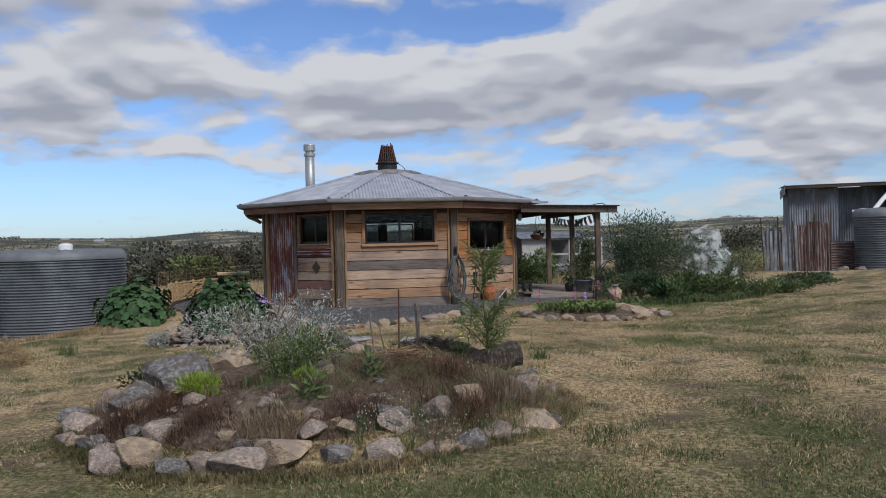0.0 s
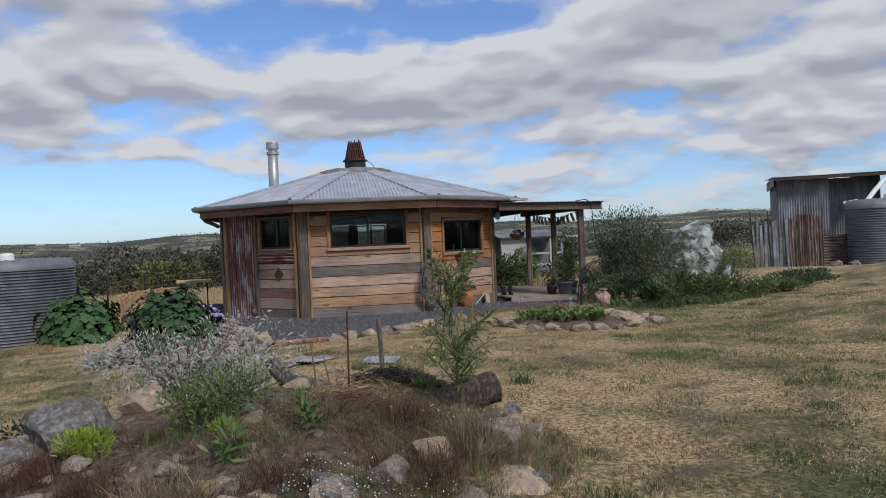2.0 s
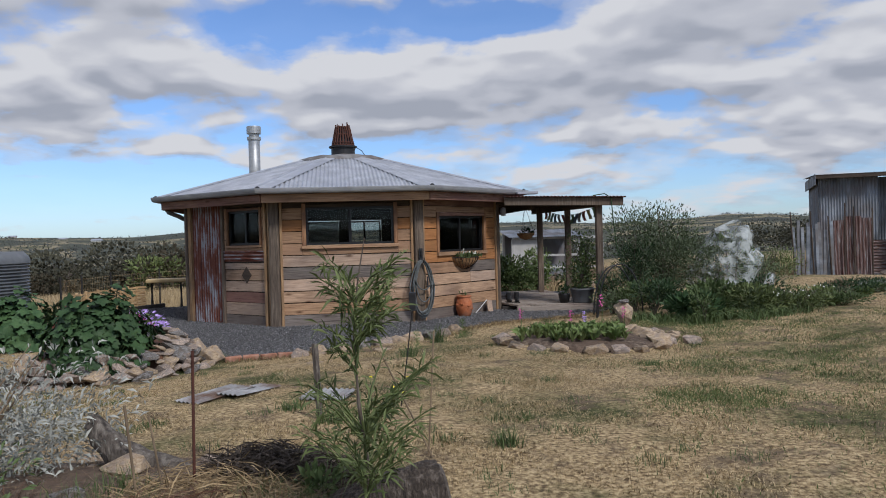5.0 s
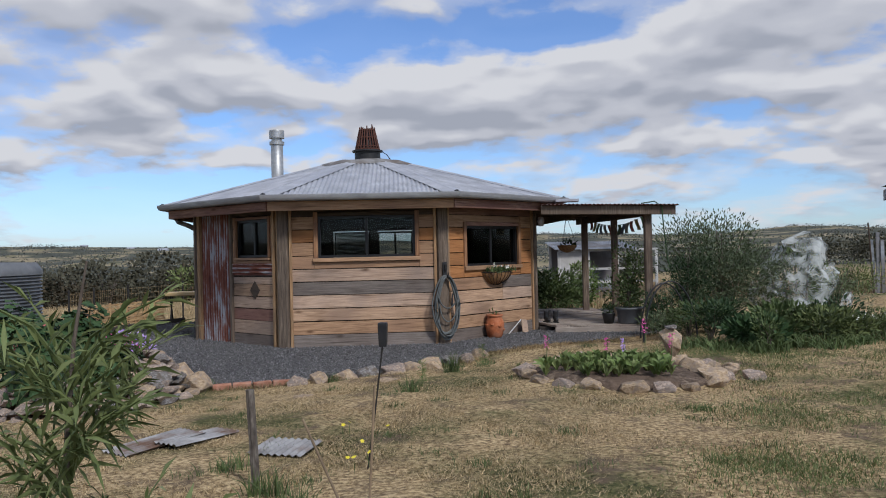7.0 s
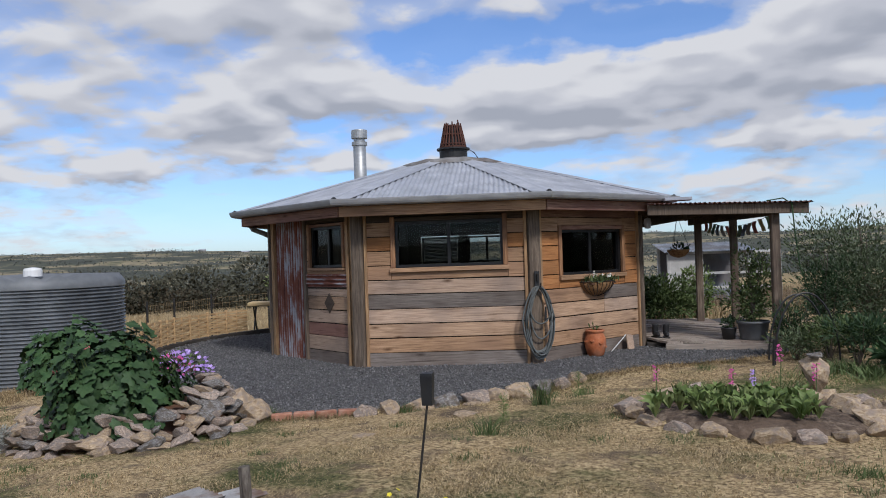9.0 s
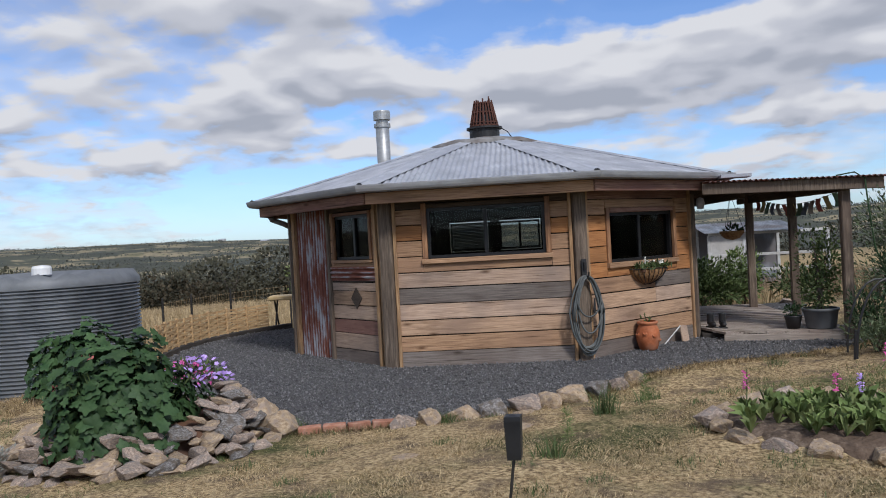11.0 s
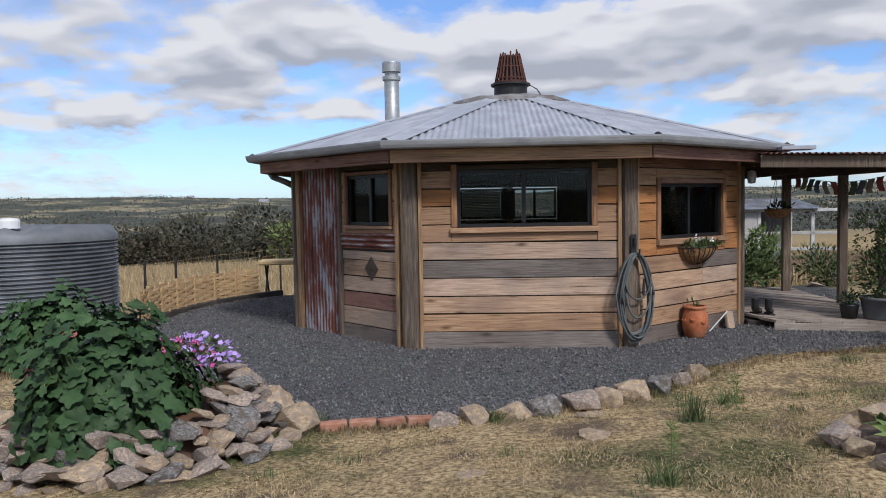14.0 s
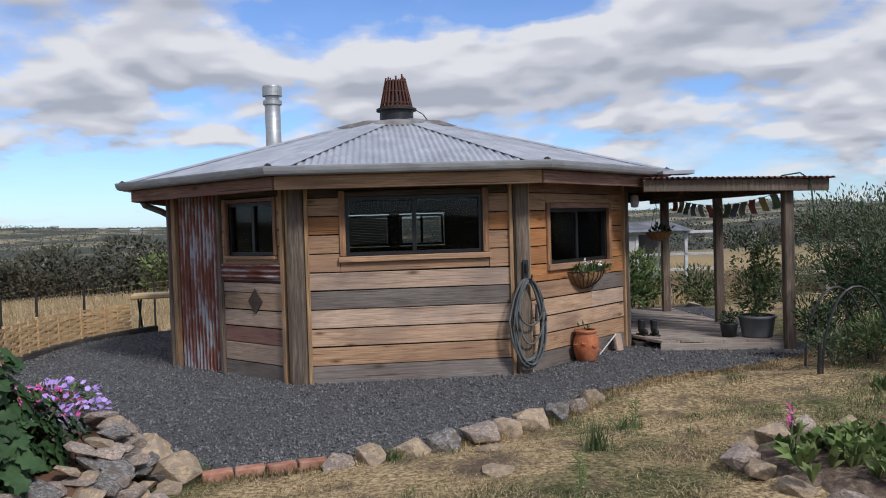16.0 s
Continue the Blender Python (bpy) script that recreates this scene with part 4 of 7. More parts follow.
for k in range(8):
    roof_panel(k)
    # ridge capping, lifted by the waves on both sides
    a_, b_ = corner(k, EAVE_R + 0.02), corner(k, RING_R)
    a_.z, b_.z = EAVE_Z + 0.032, RING_Z + 0.032
    d = (b_ - a_)
    bm = bmesh.new()
    side = Vector((-d.y, d.x, 0)).normalized()
    ring = []
    for s in np.linspace(0, 1, 9):
        p = a_ + d * s
        ring.append([bm.verts.new(p + side * o + Vector((0, 0, h))) for o, h in ((-0.21, -0.016), (-0.03, 0.008), (0, 0.02), (0.03, 0.008), (0.21, -0.016))])
    for r0, r1 in zip(ring, ring[1:]):
        for i in range(4):
            bm.faces.new((r0[i], r0[i + 1], r1[i + 1], r1[i]))
    cpart("ridge_cap", bm, M["zinc"])
    # dark end of the cap over the gutter
    cpart("ridge_end", rod(bmesh.new(), a_ + Vector((0, 0, -0.03)), a_ + d * 0.012 + Vector((0, 0, 0.018)), 0.06, 0.035, 8), M["black"])
    # gutter and fascia
    p, q = corner(k, EAVE_R + 0.09), corner(k + 1, EAVE_R + 0.09)
    m = face_pose(k)
    dd = (q - p).normalized()
    gp = Matrix(((dd.x, -dd.y, 0, p.x), (dd.y, dd.x, 0, p.y), (0, 0, 1, 0), (0, 0, 0, 1)))
    L = (q - p).length
    prof = [(0.0, 2.573), (-0.012, 2.576), (-0.012, 2.558), (-0.004, 2.523), (0.012, 2.493), (0.045, 2.480), (0.11, 2.480), (0.11, 2.558), (0.105, 2.558), (0.105, 2.488), (0.05, 2.488), (0.01, 2.528), (0.0, 2.558)]
    bm = bmesh.new()
    e0 = [bm.verts.new(gp @ Vector((yy * math.tan(math.pi / 8), yy, zz))) for yy, zz in prof]
    e1 = [bm.verts.new(gp @ Vector((L - yy * math.tan(math.pi / 8), yy, zz))) for yy, zz in prof]
    for i in range(len(prof)):
        j = (i + 1) % len(prof)
        bm.faces.new((e0[i], e1[i], e1[j], e0[j]))
    cpart("gutter", bm, M["gutter"], None, "silver quad gutter")
    p, q = corner(k, EAVE_R - 0.09), corner(k + 1, EAVE_R - 0.09)
    L = (q - p).length
    fp = Matrix(((dd.x, -dd.y, 0, p.x), (dd.y, dd.x, 0, p.y), (0, 0, 1, 0), (0, 0, 0, 1)))
    fb = part("fascia", block(L - 0.03, 0.045, 0.15, None, 0.006), M["red" if k in (1, 7) else "gold"], cabin)
    fb.matrix_local = BASE @ fp @ pose(L / 2, 0.022, 2.405)
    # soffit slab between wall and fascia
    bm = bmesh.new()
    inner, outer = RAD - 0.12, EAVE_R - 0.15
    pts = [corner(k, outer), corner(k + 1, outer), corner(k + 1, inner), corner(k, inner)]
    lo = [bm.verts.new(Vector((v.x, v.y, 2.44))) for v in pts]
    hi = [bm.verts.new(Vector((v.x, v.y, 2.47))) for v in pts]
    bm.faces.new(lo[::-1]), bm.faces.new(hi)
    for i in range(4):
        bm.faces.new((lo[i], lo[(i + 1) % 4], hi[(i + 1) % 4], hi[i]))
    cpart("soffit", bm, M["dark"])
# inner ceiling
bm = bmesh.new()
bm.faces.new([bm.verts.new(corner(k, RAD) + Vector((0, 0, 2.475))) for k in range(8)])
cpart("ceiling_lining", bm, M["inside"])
# top ring: rumpled flashing, black drum and the rusty cage
bm = bmesh.new()
lathe(bm, [(1.0, 0), (0.98, 0.05), (0.8, 0.10), (0.6, 0.135), (0.42, 0.155), (0.3, 0.17), (0.2, 0.17)], 40, Matrix.Translation((PAD[0], PAD[1], RING_Z)))
for v in bm.verts:
    v.co.z += 0.025 * noise.noise(v.co * 4)
    v.co.x += 0.04 * noise.noise(v.co * 3 + Vector((5, 0, 0)))
cpart("roof_flashing", bm, M["lead"], None, "rumpled grey flashing round the roof top", smooth=True)
cpart("vent_drum", lathe(bmesh.new(), [(0.26, RING_Z + 0.10), (0.26, RING_Z + 0.33), (0.31, RING_Z + 0.335), (0.31, RING_Z + 0.365), (0.27, RING_Z + 0.37), (0.0, RING_Z + 0.37)], 28, Matrix.Translation((PAD[0], PAD[1], 0))), M["black"], None, "black round vent drum")
cage = cpart("vent_cage", lathe(bmesh.new(), [(0.235, RING_Z + 0.37), (0.25, RING_Z + 0.37), (0.25, RING_Z + 0.40), (0.235, RING_Z + 0.40), (0.235, RING_Z + 0.37)], 24, Matrix.Translation((PAD[0], PAD[1], 0))), M["cage"], None, "rusty cage of iron rods")
for i in range(22):
    q = 2 * math.pi * i / 22
    ca, sa = math.cos(q), math.sin(q)
    bm = rod(bmesh.new(), (PAD[0] + .24 * ca, PAD[1] + .24 * sa, RING_Z + .38), (PAD[0] + .145 * ca, PAD[1] + .145 * sa, RING_Z + .82 + 0.03 * math.sin(i * 2.3)), 0.017, 0.014, 5)
    cpart("cage_rod", bm, M["cage"], cage)
for rr, zz in ((0.235, .44), (0.19, .62), (0.155, .78)):
    pts = [(PAD[0] + rr * math.cos(radians(q)), PAD[1] + rr * math.sin(radians(q)), RING_Z + zz) for q in range(0, 361, 20)]
    cpart("cage_hoop", sweep(bmesh.new(), pts, 0.013, 5), M["cage"], cage)
cpart("cage_lining", lathe(bmesh.new(), [(0.2, RING_Z + .38), (0.12, RING_Z + .8), (0, RING_Z + .8)], 16, Matrix.Translation((PAD[0], PAD[1], 0))), M["black"], cage)
cpart("spindle", rod(bmesh.new(), (PAD[0] + .1, PAD[1], RING_Z + .7), (PAD[0] + .1, PAD[1], RING_Z + .9), 0.012), M["cage"], cage)
cpart("vent_cable", sweep(bmesh.new(), [(PAD[0] + .3, PAD[1] - .1, RING_Z + .33), (PAD[0] + .42, PAD[1] - .15, RING_Z + .25), (PAD[0] + .5, PAD[1] - .2, RING_Z + .13)], 0.008), M["black"])
# flue
FX, FY = -3.8, 23.3
fl = cpart("flue", lathe(bmesh.new(), [(0.16, 2.7), (0.15, 2.75), (0.135, 2.8), (0.135, 3.15), (0.14, 3.15), (0.14, 3.17), (0.135, 3.17), (0.135, 4.17)], 24, Matrix.Translation((FX, FY, 0))), M["flue"], None, "stainless steel stove flue", smooth=True)
cpart("flue_collar", lathe(bmesh.new(), [(0.135, 4.12), (0.165, 4.13), (0.165, 4.2), (0.12, 4.22), (0.12, 4.3), (0.0, 4.3)], 24, Matrix.Translation((FX, FY, 0))), M["flue"], fl)
cpart("flue_cap", lathe(bmesh.new(), [(0.0, 4.28), (0.17, 4.28), (0.17, 4.44), (0.16, 4.46), (0.0, 4.48)], 24, Matrix.Translation((FX, FY, 0))), M["flue"], fl)
cpart("flue_flashing", lathe(bmesh.new(), [(0.32, 2.74), (0.24, 2.82), (0.17, 2.95), (0.137, 2.98)], 20, Matrix.Translation((FX, FY, 0))), M["lead"], fl)
# downpipe stub under the left eave
cpart("downpipe", sweep(bmesh.new(), [(-4.95, 20.2, 2.53), (-4.95, 20.2, 2.42), (-4.85, 20.15, 2.3), (-4.68, 20.25, 2.22), (-4.6, 20.35, 2.16)], 0.045, 10), M["lead"], None, "grey downpipe elbow under the eave")

# ---- the water tank ----


def water_tank(x, y, z, radius, height, label):
    t_ = thing("water_tank", Matrix.Translation((x, y, z)), label, "water tank", "corrugated water tanks")
    n = 72
    zs = np.arange(0, height + 0.001, 0.076 / 8)
    prof = [(radius + 0.022 * math.sin(h / 0.072 * 2 * math.pi), h) for h in zs]
    q = np.arange(n) * 2 * math.pi / n
    v = np.array([[r_ * math.cos(a_), r_ * math.sin(a_), h] for r_, h in prof for a_ in q])
    i = np.arange(len(prof) - 1)[:, None] * n + np.arange(n)[None]
    j = np.arange(len(prof) - 1)[:, None] * n + (np.arange(n)[None] + 1) % n
    f = np.stack([i, j, j + n, i + n], -1).reshape(-1, 4)
    raw("shell", v, f, M["tank"], t_, True)
    # pleated lid: an inner ring of high points, an outer ring of low ones between them
    k = 20
    vs, tri = [(0, 0, height + 0.25)], []
    for i in range(k):
        a_, b_ = 2 * math.pi * i / k, 2 * math.pi * (i + .5) / k
        vs.append((radius * .95 * math.cos(a_), radius * .95 * math.sin(a_), height + .21))
        vs.append(((radius + .03) * math.cos(a_), (radius + .03) * math.sin(a_), height + .05))
        vs.append((radius * 1.0 * math.cos(b_), radius * 1.0 * math.sin(b_), height + .1))
        vs.append(((radius + .03) * math.cos(b_), (radius + .03) * math.sin(b_), height + .03))
        vs.append(((radius + .03) * math.cos(a_), (radius + .03) * math.sin(a_), height - .05))
        vs.append(((radius + .03) * math.cos(b_), (radius + .03) * math.sin(b_), height - .05))
    for i in range(k):
        t0, l0, tb, lb, d0, db = range(1 + 6 * i, 7 + 6 * i)
        t1, l1, _, _, d1, _ = range(1 + 6 * ((i + 1) % k), 7 + 6 * ((i + 1) % k))
        tri += [(0, t0, tb), (0, tb, t1), (t0, lb, tb), (tb, lb, t1), (t0, l0, lb), (t1, lb, l1), (l0, d0, db), (l0, db, lb), (lb, db, d1), (lb, d1, l1)]
    raw("lid", vs, tri, M["lidtin"], t_)
    part("hatch", lathe(bmesh.new(), [(0.17, 0), (0.17, 0.12), (0.15, 0.16), (0, 0.18)], 18, Matrix.Translation((0.4 * radius, -0.5 * radius, height + 0.2))), M["pvc"], t_, "white inlet hatch")
    return t_


tank = water_tank(-10.33, 21.4, -0.68, 1.75, 2.06, "grey corrugated steel rainwater tank with a pleated lid")

# ---- the veranda ----
P3, P2, P1 = (3.84, 19.94), (3.53, 21.95), (3.12, 23.75)
DECK_Z = 0.24
veranda = thing("veranda", Matrix.Translation((2.9, 21.8, 0.05)), "open veranda of rough posts under a rusty iron roof", "veranda")
VB = Matrix.Translation((-2.9, -21.8, -0.05))


def vpart(name, bm, mat, label="", m=None):
    if m is not None:
        bm.transform(m)
    bm.transform(VB)
    return part(name, bm, mat, veranda, label)


for (px, py), w_ in ((P3, 0.13), (P2, 0.13), (P1, 0.14)):
    z0 = gz(px, py) - 0.1
    vpart("post", block(w_, w_, 2.32 - z0, pose(px, py, (2.32 + z0) / 2, 0, 0, rnd.uniform(-5, 5)), 0.015), M["postwood"])
RF = [(2.0, 19.75), (4.35, 19.62), (3.35, 25.2), (0.6, 25.6)]
dirv = Vector((RF[1][0] - RF[0][0], RF[1][1] - RF[0][1], 0)).normalized()
vpart("front_beam", block(2.35, 0.06, 0.16, pose(3.12, 19.8, 2.30, 0, 1.5, math.degrees(math.atan2(dirv.y, dirv.x))), 0.008), M["postwood"])
for a_, b_ in (((P3[0], P3[1]), (P1[0] - 0.1, P1[1] + 0.6)), ((2.55, 20.3), (2.0, 24.8))):
    c = ((a_[0] + b_[0]) / 2, (a_[1] + b_[1]) / 2)
    L = math.hypot(b_[0] - a_[0], b_[1] - a_[1])
    vpart("rafter", block(L, 0.07, 0.14, pose(c[0], c[1], 2.25, 0, 0, math.degrees(math.atan2(b_[1] - a_[1], b_[0] - a_[0]))), 0.008), M["dark"])
for i in range(5):
    yy = 20.6 + i * 0.95
    vpart("purlin", block(2.4, 0.05, 0.07, pose(2.75 - i * 0.16, yy, 2.335), 0.006), M["dark"])
# iron roof: waves run back from the front edge
n = int(2.5 / 0.076 * 6)
vs, fs = [], []
for i in range(n + 1):
    u = i / n
    for j, (p, q) in enumerate(((RF[0], RF[1]), (RF[3], RF[2]))):
        vs.append((p[0] + (q[0] - p[0]) * u - 2.9, p[1] + (q[1] - p[1]) * u - 21.8, 2.43 - 0.07 * u + 0.014 * math.sin(i / 6 * 2 * math.pi) - 0.05 * j - 0.05))
for i in range(n):
    fs.append((2 * i, 2 * i + 2, 2 * i + 3, 2 * i + 1))
raw("roof_sheet", vs, fs, M["rust"], veranda, True)["label"] = "rusty corrugated roof sheet"
vpart("roof_edge_sheet", block(0.42, 0.3, 0.05, pose(2.42, 20.05, 2.5, 0, 0, 3), 0.004), M["zinc"])
# deck boards
deck = thing("deck", Matrix.Translation((2.7, 21.9, 0.1)), "weathered grey timber deck under the veranda", "deck")
part("joist_frame", block(1.5, 3.6, 0.12, pose(-0.05, 0.35, 0.02), 0.01), M["sleeper"], deck)
DB = [(1.98, 20.55), (2.2, 20.12), (3.86, 20.02), (3.3, 24.2), (0.9, 24.4), (0.6, 23.6)]


def clip(poly, n_, d_):
    """The part of a polygon on the side n.p <= d."""
    out = []
    for p, q in zip(poly, poly[1:] + poly[:1]):
        a_, b_ = p.dot(n_) - d_, q.dot(n_) - d_
        if a_ <= 0:
            out.append(p)
        if a_ * b_ < 0:
            out.append(p.lerp(q, a_ / (a_ - b_)))
    return out


bn = Vector((math.sin(radians(38)), math.cos(radians(38))))
offs = [Vector(p).dot(bn) for p in DB]
s0 = min(offs)
while s0 < max(offs):
    s1 = s0 + 0.165 + rnd.uniform(-.02, .02)
    poly = clip(clip([Vector(p) for p in DB], bn, s1 - .012), -bn, -s0)
    s0 = s1
    if len(poly) < 3:
        continue
    bm = bmesh.new()
    z_ = DECK_Z - 0.1 + rnd.uniform(-.006, .006)
    lo = [bm.verts.new((p.x - 2.7, p.y - 21.9, z_ - .035)) for p in poly]
    hi = [bm.verts.new((p.x - 2.7, p.y - 21.9, z_)) for p in poly]
    bm.faces.new(lo[::-1]), bm.faces.new(hi)
    for i in range(len(poly)):
        bm.faces.new((lo[i], lo[(i + 1) % len(poly)], hi[(i + 1) % len(poly)], hi[i]))
    mid = Matrix.Rotation(radians(-38), 4, 'Z')
    bm.transform(mid.inverted())
    o = part("plank", bm, M["deck"], deck)
    o.matrix_local = mid
fb_ = part("front_board", block(1.66, 0.04, 0.13, None, 0.006), M["deck"], deck)
fb_.matrix_local = pose(3.0 - 2.7, 20.03 - 21.9, DECK_Z - .1 - .1, 0, 0, -3.5)

# ---- small things on and beside the cabin ----
c2 = corner(1, RAD + 0.09)
out2 = radians(TURN_A + 22.5)
HP = Matrix(((-math.sin(out2), math.cos(out2), 0, c2.x), (math.cos(out2), math.sin(out2), 0, c2.y), (0, 0, 1, 0), (0, 0, 0, 1)))
hose = thing("garden_hose", HP @ pose(0, 0, 0.12), "grey garden hose hung in loops on the corner post", "hose")
for i in range(10):
    w_, top, low = 0.17 + 0.011 * i + rnd.uniform(-.01, .01), 1.12 - 0.012 * (i % 3), 0.02 + 0.02 * i + rnd.uniform(0, .05)
    if i > 7:
        w_, low = 0.17, 0.36 + 0.22 * (i - 8)
    hgt = (top - low) / 2
    off = 0.02 + 0.014 * (i % 5)
    pts = []
    for q in range(0, 361, 12):
        a_ = radians(q)
        wid = w_ * (1.0 if math.sin(a_) < 0 else 0.72 + 0.28 * (1 - math.sin(a_)))
        pts.append((wid * math.cos(a_) + 0.025 * math.sin(i * 1.7), off + 0.01 * math.sin(a_ * 2 + i), low + hgt + hgt * math.sin(a_)))
    part("loop", sweep(bmesh.new(), pts, 0.0115, 6), M["hose"], hose, smooth=True)
part("nozzle", rod(bmesh.new(), (0.09, 0.06, 0.62), (0.1, 0.06, 0.82), 0.018, 0.012), M["black"], hose)
brk = thing("hose_bracket", HP @ pose(0, 0.0, 1.22), "black iron hose bracket on the post", "bracket")
part("back_plate", block(0.075, 0.02, 0.22, pose(0, 0.0, 0.13), 0.004), M["black"], brk)
part("bottle_opener", rod(bmesh.new(), (0, 0.03, 0.1), (0, 0.03, 0.2), 0.022, 0.018), M["wire"], brk)
part("hook", sweep(bmesh.new(), [(0, 0, 0.02), (0, 0.07, 0.0), (0, 0.12, 0.02), (0, 0.13, 0.07)], 0.012, 6), M["black"], brk)


def half_basket(m, w_, d_, h_):
    t_ = thing("wall_basket", m, "coir-lined wire wall basket with small white flowers", "planter")
    bm = bmesh.new()
    nu, nv = 22, 7
    grid = []
    for j in range(nv + 1):
        f_ = j / nv
        s = math.cos(f_ * math.pi / 2) ** 0.6
        grid.append([bm.verts.new((math.cos(math.pi * i / nu) * w_ / 2 * s, -math.sin(math.pi * i / nu) * d_ * s, -h_ * f_)) for i in range(nu + 1)])
    for r0, r1 in zip(grid, grid[1:]):
        for i in range(nu):
            bm.faces.new((r0[i], r0[i + 1], r1[i + 1], r1[i]))
    part("liner", bm, M["wicker"], t_, smooth=True)
    for i in range(1, 12):
        a_ = math.pi * i / 12
        pts = [(math.cos(a_) * w_ / 2 * 1.02 * math.cos(f_ * math.pi / 2) ** 0.6, -math.sin(a_) * d_ * 1.03 * math.cos(f_ * math.pi / 2) ** 0.6 - 0.004, -h_ * f_) for f_ in np.linspace(0, 0.97, 7)]
        part("wire_rib", sweep(bmesh.new(), pts, 0.005, 4), M["wire"], t_)
    pts = [(math.cos(radians(q)) * w_ / 2 * 1.03, -math.sin(radians(q)) * d_ * 1.04, 0) for q in range(0, 181, 12)]
    part("rim", sweep(bmesh.new(), pts, 0.008, 5), M["wire"], t_)
    part("soil", box(bmesh.new(), pose(0, -d_ * 0.4, -0.03), w_ * 0.8, d_ * 0.75, 0.03), M["russet"], t_)
    g = np.random.default_rng(5)
    c = np.stack([g.uniform(-w_ * .45, w_ * .45, 260), -g.uniform(0.02, d_, 260), g.uniform(-0.02, 0.05, 260)], -1)
    raw("foliage", *leaves(c, np.tile([0, -.2, 1], (260, 1)), 0.09, 0.022, 2.0, seed=5), M["leaf_mid"], t_)
    c = np.stack([g.uniform(-w_ * .35, w_ * .3, 5), -g.uniform(0.05, d_, 5), g.uniform(0.05, 0.11, 5)], -1)
    cc = np.repeat(c, 10, 0) + g.normal(0, 0.012, (50, 3))
    tagged(raw("flowers", *leaves(cc, g.normal(0, 1, (50, 3)), 0.035, 0.03, 1.0, seed=6), M["white"], t_), kind="stuff")
    return t_


half_basket(face_pose(1) @ pose(1.38, -0.02, 1.25), 0.74, 0.22, 0.24)


def flower_pot(m, prof, mat, label, name="flower_pot", wall_t=0.02):
    t_ = thing(name, m, label, "pot")
    inner = [(max(0.0, r_ - wall_t), z_) for r_, z_ in prof[::-1]]
    part("pot_body", lathe(bmesh.new(), [(0, prof[0][1])] + prof + inner[:-1] + [(0, prof[-1][1] - 0.06)], 28), mat, t_, smooth=True)
    return t_


PX, PY = 1.08, 19.38
pot = flower_pot(Matrix.Translation((PX, PY, gz(PX, PY) + 0.028)), [(0.10, 0.0), (0.125, 0.02), (0.155, 0.12), (0.165, 0.2), (0.155, 0.28), (0.125, 0.345), (0.12, 0.36), (0.145, 0.375), (0.145, 0.40), (0.13, 0.405)], M["terracotta"], "orange terracotta strawberry pot with side holes")
for q in (-60, -105, -150, -20):
    a_ = radians(q)
    part("side_pocket", lathe(bmesh.new(), [(0.016, 0.012), (0.03, 0.012), (0.034, -0.012), (0.012, -0.014)], 10, pose(0.158 * math.cos(a_), 0.158 * math.sin(a_), 0.2 + .05 * math.sin(q), 0, 40, q)), M["terracotta"], pot)
g = np.random.default_rng(2)
raw("seedling", *leaves(g.normal(0, 0.03, (14, 3)) + [0, 0, 0.39], np.tile([0, 0, 1.0], (14, 1)), 0.08, 0.025, 1.5, seed=3), M["leaf_mid"], pot)
# leaning offcuts at the corner
off = thing("timber_offcut", Matrix.Translation((1.62, 20.12, gz(1.62, 20.12) + 0.02)), "short weathered board leaning on the wall base", "board")
part("board", block(0.16, 0.025, 0.24, pose(0, 0, 0.13, -14, 8, 50)), M["pale"], off)
stick = thing("white_stick", Matrix.Translation((1.45, 19.86, gz(1.45, 19.86) + 0.03)), "short white stick leaning by the pot", "stick")
part("shaft", rod(bmesh.new(), (-0.13, 0, 0.0), (0.1, 0.05, 0.26), 0.009), M["pvc"], stick)


def boot(m):
    t_ = thing("boot", m, "black work boot standing on the deck", "boot", "pair of boots")
    part("shaft", lathe(bmesh.new(), [(0.05, 0.06), (0.05, 0.2), (0.057, 0.22), (0.045, 0.22), (0.04, 0.1)], 12), M["black"], t_, smooth=True)
    bm = bmesh.new()
    bmesh.ops.create_icosphere(bm, subdivisions=2, radius=1, matrix=pose(0.05, 0, 0.055) @ Matrix.Diagonal((0.115, 0.048, 0.05, 1)))
    part("foot", bm, M["black"], t_, smooth=True)
    part("sole", block(0.24, 0.09, 0.022, pose(0.045, 0, 0.011), 0.006), M["wire"], t_)


boot(pose(2.05, 20.72, DECK_Z, 0, 0, -70))
boot(pose(2.22, 20.68, DECK_Z, 0, 0, -85))


